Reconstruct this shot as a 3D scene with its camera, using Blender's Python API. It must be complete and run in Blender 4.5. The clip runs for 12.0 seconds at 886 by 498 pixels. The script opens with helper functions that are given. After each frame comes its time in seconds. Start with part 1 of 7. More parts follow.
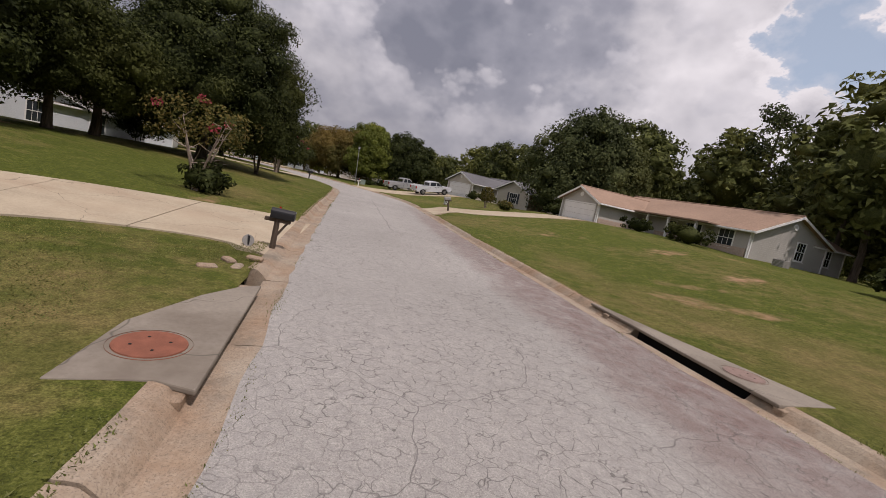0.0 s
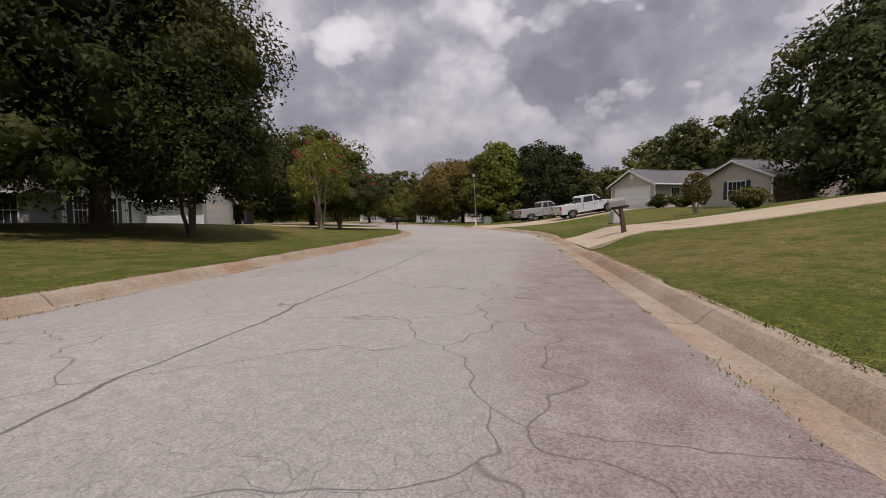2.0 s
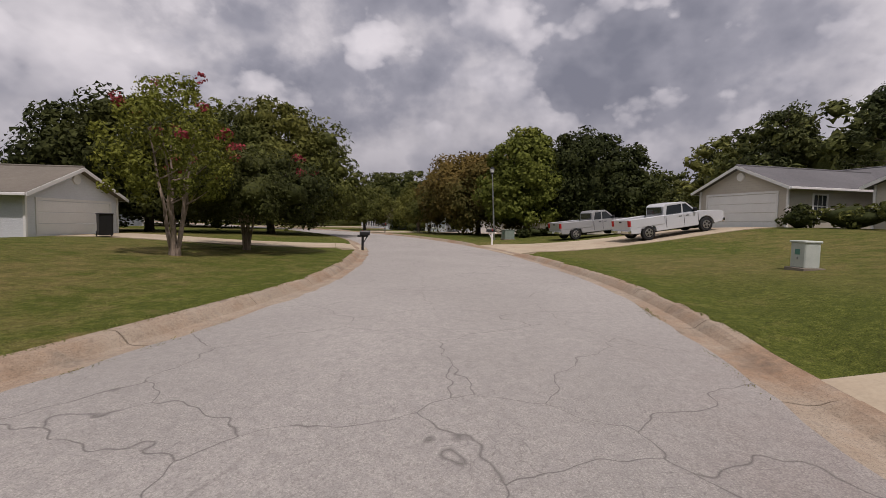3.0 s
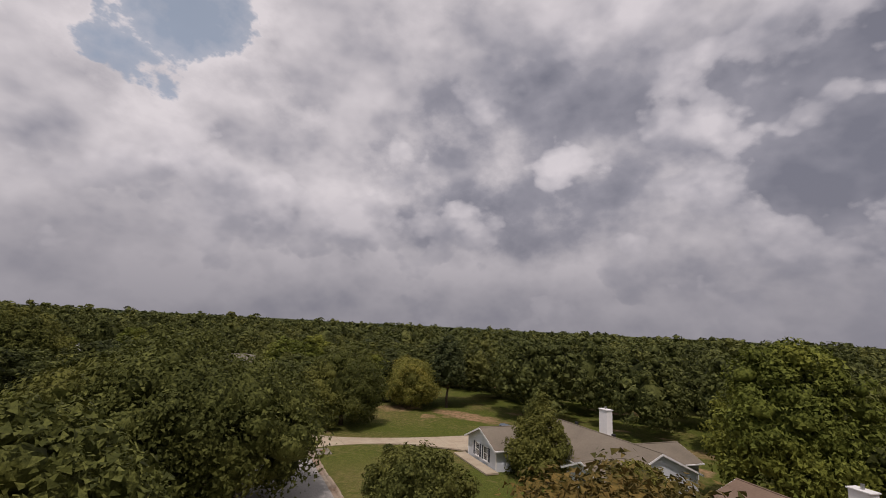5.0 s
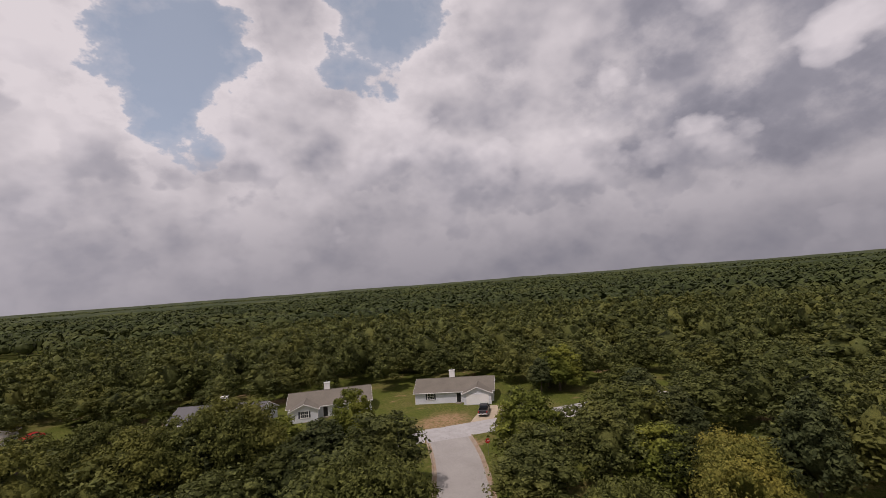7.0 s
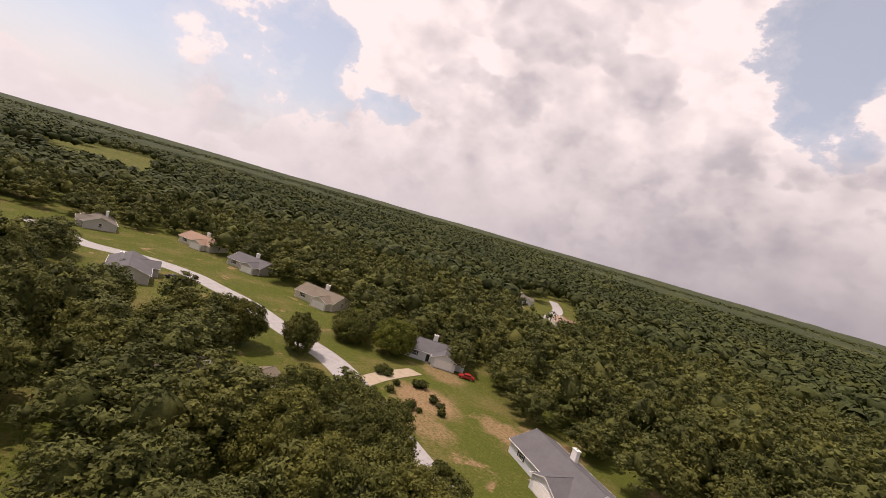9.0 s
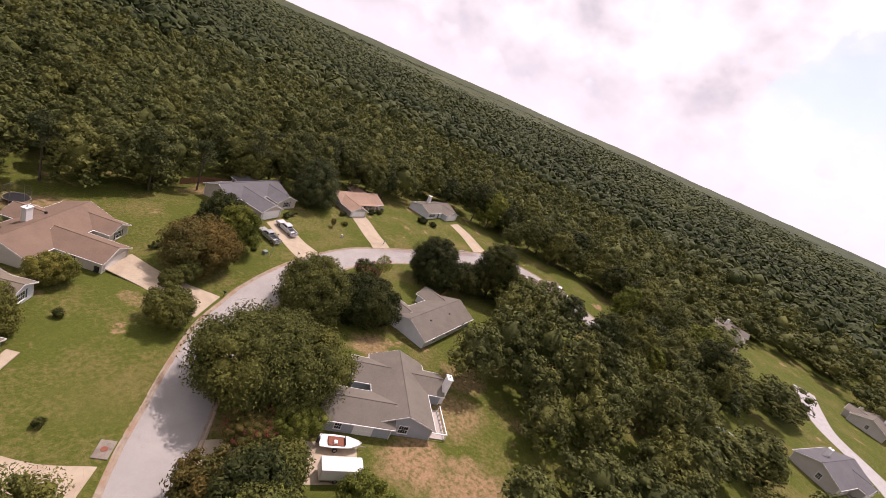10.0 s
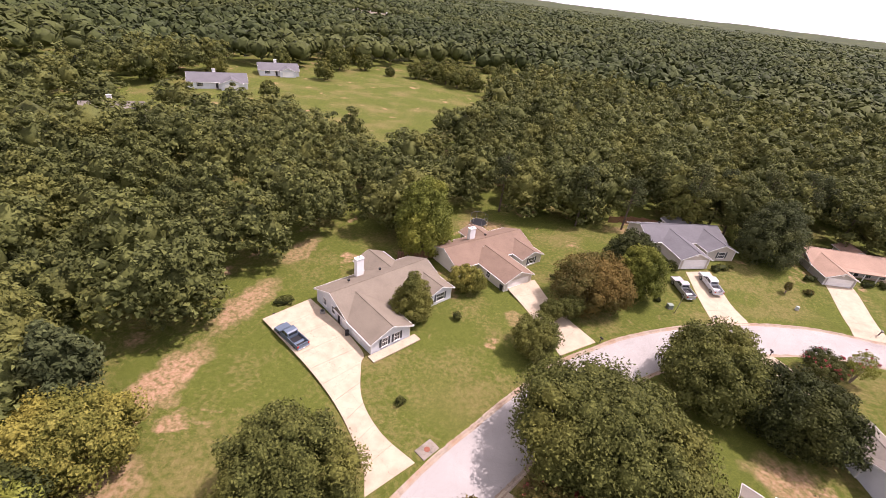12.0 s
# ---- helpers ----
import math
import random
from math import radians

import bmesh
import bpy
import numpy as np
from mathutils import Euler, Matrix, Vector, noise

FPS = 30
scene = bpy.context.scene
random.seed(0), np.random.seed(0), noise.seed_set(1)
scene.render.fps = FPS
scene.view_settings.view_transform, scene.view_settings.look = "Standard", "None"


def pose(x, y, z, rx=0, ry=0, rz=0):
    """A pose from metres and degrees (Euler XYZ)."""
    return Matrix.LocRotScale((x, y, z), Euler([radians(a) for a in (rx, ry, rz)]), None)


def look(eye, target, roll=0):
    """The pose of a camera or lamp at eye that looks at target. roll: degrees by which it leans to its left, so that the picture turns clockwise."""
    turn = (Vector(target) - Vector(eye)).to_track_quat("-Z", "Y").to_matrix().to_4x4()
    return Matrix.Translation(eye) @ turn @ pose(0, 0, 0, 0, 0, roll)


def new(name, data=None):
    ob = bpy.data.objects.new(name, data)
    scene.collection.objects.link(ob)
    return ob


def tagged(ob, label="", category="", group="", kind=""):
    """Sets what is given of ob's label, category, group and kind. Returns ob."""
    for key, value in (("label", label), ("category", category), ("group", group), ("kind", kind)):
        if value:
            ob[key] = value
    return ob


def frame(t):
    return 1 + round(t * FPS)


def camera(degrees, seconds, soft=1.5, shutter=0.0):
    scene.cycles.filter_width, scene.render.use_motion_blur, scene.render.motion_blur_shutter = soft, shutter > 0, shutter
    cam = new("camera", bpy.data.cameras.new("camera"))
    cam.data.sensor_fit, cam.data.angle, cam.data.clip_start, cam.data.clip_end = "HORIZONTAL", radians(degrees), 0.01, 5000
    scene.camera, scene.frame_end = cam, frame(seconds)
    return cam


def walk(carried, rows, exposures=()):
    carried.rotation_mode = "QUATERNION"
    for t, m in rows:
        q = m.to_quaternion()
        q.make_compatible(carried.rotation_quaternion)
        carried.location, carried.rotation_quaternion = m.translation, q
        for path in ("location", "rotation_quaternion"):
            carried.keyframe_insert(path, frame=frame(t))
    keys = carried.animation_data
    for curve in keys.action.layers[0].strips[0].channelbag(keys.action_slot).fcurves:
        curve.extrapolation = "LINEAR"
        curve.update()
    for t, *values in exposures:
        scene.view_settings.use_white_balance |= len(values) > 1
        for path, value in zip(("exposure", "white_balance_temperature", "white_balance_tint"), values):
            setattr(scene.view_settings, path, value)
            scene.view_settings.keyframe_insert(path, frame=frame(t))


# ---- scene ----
cam = camera(88.84, 12.0, soft=0.8)
PATH = [
    (0, pose(97.702, 74.885, 2.251, 82.44, -11.98, 80.18)),
    (0.5, pose(93.392, 77.259, 1.772, 84.08, -9.25, 90.90)),
    (1, pose(88.274, 78.901, 1.404, 84.12, -12.33, 102.77)),
    (1.5, pose(82.470, 79.125, 1.218, 84.58, -2.79, 101.74)),
    (2, pose(75.984, 78.915, 1.109, 85.90, 0.47, 100.15)),
    (2.5, pose(68.660, 78.643, 1.118, 87.32, 0.15, 101.56)),
    (3, pose(60.875, 77.757, 1.658, 86.44, -1.30, 103.10)),
    (3.5, pose(52.306, 77.003, 2.327, 90.96, -6.64, 111.31)),
    (3.7, pose(48.101, 75.965, 3.301, 95.99, -7.04, 111.58)),
    (5.3, pose(24.100, 72.900, 17.600, 100.43, -4.63, 132.10)),
    (5.5, pose(20.900, 71.000, 19.700, 99.65, -7.30, 137.10)),
    (6, pose(16.000, 63.700, 21.400, 97.37, -8.59, 147.94)),
    (6.5, pose(11.120, 56.290, 23.874, 97.26, -1.54, 149.46)),
    (6.7, pose(10.172, 54.100, 25.442, 95.68, 2.55, 151.31)),
    (8.3, pose(-4.464, 32.221, 34.109, 89.84, -13.68, -163.15)),
    (8.5, pose(-9.266, 27.911, 35.628, 87.44, -15.77, -152.01)),
    (9, pose(-14.200, 17.500, 39.200, 86.11, -16.00, -137.27)),
    (9.5, pose(-20.600, 4.000, 46.500, 77.52, -25.85, -91.44)),
    (9.7, pose(-20.200, -1.300, 48.000, 74.50, -23.09, -71.41)),
    (10, pose(-14.886, -8.675, 48.869, 68.23, -22.46, -38.36)),
    (10.5, pose(-12.813, -10.395, 49.984, 64.23, -13.91, -19.87)),
    (11, pose(-3.567, -10.790, 51.707, 61.27, -11.87, 2.60)),
    (11.5, pose(0.988, -6.293, 50.027, 59.55, -8.33, 15.44)),
    (12, pose(0.000, 0.000, 45.000, 59.94, -5.98, 17.23)),
]
EXPOSURES = [(0, -0.12, 6400, 22), (2.6, -0.12, 6400, 22), (3.4, -0.34, 6400, 22), (3.8, -0.34, 6400, 22), (5.3, -0.38, 6500, 22), (6.7, -0.38, 6500, 24), (8.3, -0.08, 7000, 27), (9.0, 0.10, 7100, 29), (9.6, 0.12, 7050, 30), (10.2, 0.62, 6500, 34), (12, 1.08, 6400, 37)]
walk(cam, PATH, EXPOSURES)

# ---------------------------------------------------------------- light
SUN = Vector((0.80, 0.42, 1.75)).normalized()
sun = new("sun", bpy.data.lights.new("sun", "SUN"))
sun.data.energy, sun.data.angle, sun.data.color = 3.4, radians(1.2), (1.0, 0.94, 0.86)
sun.matrix_world = look(SUN * 200, (0, 0, 0))

world = bpy.data.worlds.new("sky")
scene.world = world
world.use_nodes = True


def build_sky():
    nt = world.node_tree
    nt.nodes.clear()
    N = nt.nodes.new
    lk = nt.links.new

    def math_(op, a, b=None, clamp=False):
        n = N("ShaderNodeMath")
        n.operation, n.use_clamp = op, clamp
        for i, v in enumerate((a, b)):
            if v is None:
                continue
            if isinstance(v, (int, float)):
                n.inputs[i].default_value = v
            else:
                lk(v, n.inputs[i])
        return n.outputs[0]

    def noise_(vec, scale, detail, rough, dist=0.0):
        n = N("ShaderNodeTexNoise")
        n.inputs["Scale"].default_value, n.inputs["Detail"].default_value = scale, detail
        n.inputs["Roughness"].default_value, n.inputs["Distortion"].default_value = rough, dist
        lk(vec, n.inputs["Vector"])
        return n.outputs["Fac"]

    def ramp(fac, stops):
        n = N("ShaderNodeValToRGB")
        el = n.color_ramp.elements
        while len(el) < len(stops):
            el.new(0.5)
        for e, (p, c) in zip(el, stops):
            e.position, e.color = p, (*c, 1)
        lk(fac, n.inputs["Fac"])
        return n.outputs["Color"]

    def mix_(fac, a, b):
        n = N("ShaderNodeMix")
        n.data_type = "RGBA"
        for sock, v in ((n.inputs[0], fac), (n.inputs[6], a), (n.inputs[7], b)):
            if isinstance(v, (int, float)):
                sock.default_value = v
            elif isinstance(v, tuple):
                sock.default_value = (*v, 1)
            else:
                lk(v, sock)
        return n.outputs[2]

    tc = N("ShaderNodeTexCoord")
    sep = N("ShaderNodeSeparateXYZ")
    lk(tc.outputs["Generated"], sep.inputs[0])
    x, y, z = sep.outputs
    up = math_("MAXIMUM", z, 0.0)
    zc = math_("ADD", math_("MULTIPLY", up, 0.6), 0.52)
    comb = N("ShaderNodeCombineXYZ")
    lk(math_("DIVIDE", x, zc), comb.inputs[0])
    lk(math_("DIVIDE", y, zc), comb.inputs[1])
    lk(math_("MULTIPLY", z, 1.1), comb.inputs[2])
    p = comb.outputs[0]

    def shifted(v):
        n = N("ShaderNodeVectorMath")
        n.operation = "ADD"
        lk(p, n.inputs[0])
        n.inputs[1].default_value = v
        return n.outputs[0]

    def billow(vec, scale, detail):
        n = N("ShaderNodeTexVoronoi")
        n.feature = "SMOOTH_F1"
        n.inputs["Scale"].default_value, n.inputs["Detail"].default_value = scale, detail
        n.inputs["Roughness"].default_value, n.inputs["Smoothness"].default_value = 0.55, 0.5
        lk(vec, n.inputs["Vector"])
        return math_("SUBTRACT", 1.0, n.outputs["Distance"])

    def heap(vec, fine):
        """The thickness of the cumulus: broad heaps, fine billows on them."""
        a = noise_(vec, 1.35, 3.0, 0.5, 0.2)
        c = noise_(vec, 3.4, 9.0 if fine else 2.5, 0.55, 0.1)
        s_ = math_("ADD", math_("MULTIPLY", a, 0.85), math_("MULTIPLY", c, 0.45))
        return math_("ADD", s_, math_("MULTIPLY", billow(vec, 4.6, 3.0 if fine else 1.0), 0.24))

    # the direction, frayed by turbulence, against which the large cloud masses and the gaps are laid out
    fray = N("ShaderNodeTexNoise")
    fray.inputs["Scale"].default_value, fray.inputs["Detail"].default_value, fray.inputs["Roughness"].default_value = 3.2, 6.0, 0.62
    lk(p, fray.inputs["Vector"])
    centred = N("ShaderNodeVectorMath")
    centred.operation = "MULTIPLY_ADD"
    lk(fray.outputs["Color"], centred.inputs[0])
    centred.inputs[1].default_value, centred.inputs[2].default_value = (0.46, 0.46, 0.34), (-0.23, -0.23, -0.17)
    frayed = N("ShaderNodeVectorMath")
    frayed.operation = "ADD"
    lk(tc.outputs["Generated"], frayed.inputs[0])
    lk(centred.outputs[0], frayed.inputs[1])

    def masses(spots):
        """The strongest of several soft round spots: direction and radius in degrees."""
        best = None
        for centre, radius in spots:
            n = N("ShaderNodeVectorMath")
            n.operation = "DISTANCE"
            lk(frayed.outputs[0], n.inputs[0])
            n.inputs[1].default_value = Vector(centre).normalized()
            v = math_("SUBTRACT", 1.0, math_("DIVIDE", n.outputs["Value"], radians(radius) * 1.6), True)
            best = v if best is None else math_("MAXIMUM", best, v)
        return best

    here = heap(shifted((0.35, 1.7, 0)), True)
    sunward = heap(shifted((0.35 + 0.09, 1.7 + 0.05, 0.10)), True)
    gap = masses(BLUE_GAPS)
    slate = masses(SLATE_MASSES)
    torn = math_("SUBTRACT", math_("MULTIPLY", gap, 1.1), math_("MULTIPLY", math_("SUBTRACT", here, 0.62), 1.6))
    cover = ramp(torn, [(0.36, (1, 1, 1)), (0.43, (0.30, 0.30, 0.30)), (0.62, (0.08, 0.08, 0.08))])
    fringe = ramp(torn, [(0.05, (0, 0, 0)), (0.36, (1, 1, 1))])
    relief = math_("ADD", math_("MULTIPLY", math_("SUBTRACT", here, sunward), 1.75), 0.76)
    thick = ramp(here, [(0.56, (0, 0, 0)), (0.82, (1, 1, 1))])
    sunny = math_("ADD", math_("SUBTRACT", math_("MULTIPLY", x, 0.5), math_("MULTIPLY", y, 0.4)), 0.5, True)
    dim = math_("SUBTRACT", 0.30, math_("MULTIPLY", sunny, 0.14))
    lit = math_("SUBTRACT", relief, math_("MULTIPLY", thick, dim))
    lit = math_("SUBTRACT", lit, math_("MULTIPLY", ramp(slate, [(0.05, (0, 0, 0)), (0.75, (1, 1, 1))]), 0.40))
    lit = math_("ADD", lit, math_("MULTIPLY", fringe, 0.22), True)
    grey = ramp(lit, [(0.0, (0.27, 0.29, 0.335)), (0.32, (0.42, 0.437, 0.475)), (0.62, (0.74, 0.74, 0.735)), (0.92, (1.0, 0.99, 0.96))])
    sky = N("ShaderNodeTexSky")
    sky.sky_type, sky.sun_disc = "NISHITA", False
    sky.sun_elevation, sky.sun_rotation = math.asin(SUN.z), math.atan2(SUN.x, SUN.y)
    sky.air_density, sky.dust_density, sky.ozone_density = 1.0, 1.4, 1.0
    blue = mix_(0.42, sky.outputs[0], (3.6, 4.2, 3.9))
    sc = N("ShaderNodeVectorMath")
    sc.operation = "SCALE"
    lk(blue, sc.inputs[0])
    sc.inputs[3].default_value = SKY_GAIN
    cloud = N("ShaderNodeVectorMath")
    cloud.operation = "SCALE"
    lk(grey, cloud.inputs[0])
    cloud.inputs[3].default_value = CLOUD_GAIN
    both = mix_(cover, sc.outputs[0], cloud.outputs[0])
    # nearer cumulus before the deck: crisp white crests over slate undersides
    front = heap(shifted((2.85, -1.15, 0.4)), True)
    above = heap(shifted((2.85 + 0.07, -1.15 + 0.04, 0.4 + 0.13)), True)
    crest = math_("ADD", math_("MULTIPLY", math_("SUBTRACT", front, above), 3.0), 0.42)
    crest = math_("SUBTRACT", crest, math_("MULTIPLY", ramp(front, [(0.70, (0, 0, 0)), (0.86, (1, 1, 1))]), 0.30), True)
    puff = ramp(crest, [(0.0, (0.40, 0.42, 0.46)), (0.30, (0.52, 0.535, 0.565)), (0.58, (0.80, 0.80, 0.80)), (0.85, (1.02, 1.01, 0.985))])
    puff_s = N("ShaderNodeVectorMath")
    puff_s.operation = "SCALE"
    lk(puff, puff_s.inputs[0])
    puff_s.inputs[3].default_value = CLOUD_GAIN
    edge = math_("MULTIPLY", ramp(front, [(0.667, (0, 0, 0)), (0.702, (0.55, 0.55, 0.55)), (0.78, (1, 1, 1))]), math_("SUBTRACT", 0.82, math_("MULTIPLY", gap, 1.6), True))
    both = mix_(edge, both, puff_s.outputs[0])
    # a slate bank of far cloud low over the horizon in the west, paler on the sunny side
    low = ramp(z, [(0.0, (1, 1, 1)), (0.05, (0.80, 0.80, 0.80)), (0.17, (0, 0, 0))])
    side = math_("ADD", math_("MULTIPLY", math_("ADD", x, math_("MULTIPLY", y, 0.7)), 0.55), 0.5, True)
    bank = mix_(side, (0.295, 0.305, 0.335), (0.84, 0.84, 0.85))
    bank_s = N("ShaderNodeVectorMath")
    bank_s.operation = "SCALE"
    lk(bank, bank_s.inputs[0])
    bank_s.inputs[3].default_value = CLOUD_GAIN
    deep = ramp(z, [(0.0, (1, 1, 1)), (0.09, (0.80, 0.80, 0.80)), (0.30, (0, 0, 0))])
    total = mix_(math_("MULTIPLY", mix_(side, deep, low), 0.82), both, bank_s.outputs[0])
    bg = N("ShaderNodeBackground")
    lk(total, bg.inputs["Color"])
    bg.inputs["Strength"].default_value = 0.10
    out = N("ShaderNodeOutputWorld")
    lk(bg.outputs[0], out.inputs["Surface"])


SKY_GAIN, CLOUD_GAIN = 1.5, 8.6
SLATE_MASSES = [((-0.93, 0.10, 0.35), 15), ((-0.90, -0.17, 0.40), 12), ((-0.75, -0.58, 0.32), 7), ((-0.87, -0.40, 0.28), 6)]
BLUE_GAPS = [((-0.30, -0.80, 0.52), 9), ((0.08, -0.89, 0.44), 7), ((0.86, -0.45, 0.24), 9), ((0.95, -0.12, 0.30), 14), ((0.84, -0.02, 0.54), 24), ((0.97, 0.02, 0.24), 9), ((-0.63, 0.70, 0.33), 6), ((-0.52, -0.42, 0.74), 12)]
build_sky()

# ---------------------------------------------------------------- materials


class Mat:
    """A small builder for procedural materials, in metres of the object's or the world's space."""

    def __init__(self, name, rough=0.8, metal=0.0, spec=0.3):
        self.m = bpy.data.materials.new(name)
        self.m.use_nodes = True
        self.nt = self.m.node_tree
        self.b = self.nt.nodes["Principled BSDF"]
        self.b.inputs["Roughness"].default_value = rough
        self.b.inputs["Metallic"].default_value = metal
        self.b.inputs["Specular IOR Level"].default_value = spec
        geo = self.nt.nodes.new("ShaderNodeNewGeometry")
        self.pos, self.island = geo.outputs["Position"], geo.outputs["Random Per Island"]
        self.rand = self.nt.nodes.new("ShaderNodeObjectInfo").outputs["Random"]
        self.obj = self.nt.nodes.new("ShaderNodeTexCoord").outputs["Object"]

    def link(self, a, b):
        self.nt.links.new(a, b)

    def noise(self, scale, detail=3.0, rough=0.55, vec=None, dist=0.0, stretch=None):
        vec = vec or self.pos
        if stretch:
            mp = self.nt.nodes.new("ShaderNodeMapping")
            mp.inputs["Scale"].default_value = stretch
            self.link(vec, mp.inputs["Vector"])
            vec = mp.outputs[0]
        n = self.nt.nodes.new("ShaderNodeTexNoise")
        n.inputs["Scale"].default_value, n.inputs["Detail"].default_value = scale, detail
        n.inputs["Roughness"].default_value, n.inputs["Distortion"].default_value = rough, dist
        self.link(vec, n.inputs["Vector"])
        return n.outputs["Fac"]

    def voronoi(self, scale, feature="F1", rand=1.0, vec=None):
        n = self.nt.nodes.new("ShaderNodeTexVoronoi")
        n.feature = feature
        n.inputs["Scale"].default_value = scale
        n.inputs["Randomness"].default_value = rand
        self.link(vec or self.pos, n.inputs["Vector"])
        return n.outputs["Distance"]

    def warp(self, amount, scale):
        n = self.nt.nodes.new("ShaderNodeTexNoise")
        n.inputs["Scale"].default_value, n.inputs["Detail"].default_value = scale, 2.0
        self.link(self.pos, n.inputs["Vector"])
        s = self.nt.nodes.new("ShaderNodeVectorMath")
        s.operation = "SCALE"
        s.inputs[3].default_value = amount
        self.link(n.outputs["Color"], s.inputs[0])
        a = self.nt.nodes.new("ShaderNodeVectorMath")
        a.operation = "ADD"
        self.link(self.pos, a.inputs[0])
        self.link(s.outputs[0], a.inputs[1])
        return a.outputs[0]

    def ramp(self, fac, stops, hard=False):
        n = self.nt.nodes.new("ShaderNodeValToRGB")
        el = n.color_ramp.elements
        while len(el) < len(stops):
            el.new(0.5)
        for e, (p, c) in zip(el, stops):
            if isinstance(c, (int, float)):
                c = (c, c, c)
            e.position, e.color = p, (*c, 1)
        self.link(fac, n.inputs["Fac"])
        return n.outputs["Color"]

    def mix(self, fac, a, b, mode="MIX"):
        n = self.nt.nodes.new("ShaderNodeMix")
        n.data_type, n.blend_type = "RGBA", mode
        for sock, v in ((n.inputs[0], fac), (n.inputs[6], a), (n.inputs[7], b)):
            if isinstance(v, (int, float)):
                sock.default_value = v
            elif isinstance(v, tuple):
                sock.default_value = (*v, 1)
            else:
                self.link(v, sock)
        return n.outputs[2]

    def math(self, op, a, b=0.0):
        n = self.nt.nodes.new("ShaderNodeMath")
        n.operation = op
        for i, v in enumerate((a, b)):
            if isinstance(v, (int, float)):
                n.inputs[i].default_value = v
            else:
                self.link(v, n.inputs[i])
        return n.outputs[0]

    def axis(self, k):
        n = self.nt.nodes.new("ShaderNodeSeparateXYZ")
        self.link(self.pos, n.inputs[0])
        return n.outputs[k]

    def color(self, c):
        if isinstance(c, tuple):
            self.b.inputs["Base Color"].default_value = (*c, 1)
        else:
            self.link(c, self.b.inputs["Base Color"])
        return self

    def rough(self, r):
        self.link(r, self.b.inputs["Roughness"])
        return self

    def bump(self, height, strength=0.3, dist=0.02):
        n = self.nt.nodes.new("ShaderNodeBump")
        n.inputs["Strength"].default_value, n.inputs["Distance"].default_value = strength, dist
        self.link(height, n.inputs["Height"])
        self.link(n.outputs[0], self.b.inputs["Normal"])
        return self


def tint(c, k):
    return tuple(min(1.0, v * k) for v in c)


def painted(name, c, rough=0.6, amount=0.12, scale=1.3, metal=0.0, spec=0.3):
    """Paint, plastic or metal with faint dirt at two scales."""
    m = Mat(name, rough, metal, spec)
    f = m.mix(0.5, m.noise(scale, 4), m.noise(scale * 14, 3))
    m.color(m.ramp(f, [(0.3, tint(c, 1 - amount)), (0.7, tint(c, 1 + amount))]))
    return m.m


def siding(name, c):
    """Horizontal lap boards, with weathering."""
    m = Mat(name, 0.7)
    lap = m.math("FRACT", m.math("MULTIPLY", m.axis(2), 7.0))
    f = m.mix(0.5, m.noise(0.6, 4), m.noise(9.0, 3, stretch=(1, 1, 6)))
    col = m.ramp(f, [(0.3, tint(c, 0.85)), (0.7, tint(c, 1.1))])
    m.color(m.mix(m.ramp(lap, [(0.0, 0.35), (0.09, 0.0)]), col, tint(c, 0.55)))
    m.bump(lap, 0.5, 0.02)
    return m.m


def shingles(name, c):
    """Asphalt shingles: courses, blotches and streaks."""
    m = Mat(name, 0.9, 0.0, 0.2)
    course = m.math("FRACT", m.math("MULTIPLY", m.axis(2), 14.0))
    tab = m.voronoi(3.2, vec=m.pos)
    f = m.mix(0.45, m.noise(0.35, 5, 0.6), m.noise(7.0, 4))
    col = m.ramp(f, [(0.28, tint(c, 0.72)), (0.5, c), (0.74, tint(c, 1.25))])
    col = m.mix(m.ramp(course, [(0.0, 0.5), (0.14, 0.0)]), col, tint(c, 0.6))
    col = m.mix(m.ramp(tab, [(0.1, 0.0), (0.7, 0.25)]), col, tint(c, 0.75))
    m.color(col)
    m.bump(m.noise(30, 2), 0.4, 0.02)
    return m.m


def brick_mat(name, c, mortar):
    m = Mat(name, 0.85)
    n = m.nt.nodes.new("ShaderNodeTexBrick")
    n.inputs["Scale"].default_value = 4.6
    n.inputs["Color1"].default_value, n.inputs["Color2"].default_value = (*tint(c, 0.8), 1), (*tint(c, 1.15), 1)
    n.inputs["Mortar"].default_value = (*mortar, 1)
    n.inputs["Mortar Size"].default_value = 0.03
    mp = m.nt.nodes.new("ShaderNodeMapping")
    mp.inputs["Rotation"].default_value = (radians(90), 0, 0)
    m.link(m.obj, mp.inputs["Vector"])
    m.link(mp.outputs[0], n.inputs["Vector"])
    m.color(m.mix(m.ramp(m.noise(2.0, 4), [(0.4, 0.0), (0.8, 0.4)]), n.outputs["Color"], tint(c, 0.7)))
    m.bump(n.outputs["Fac"], 0.5, -0.01)
    return m.m


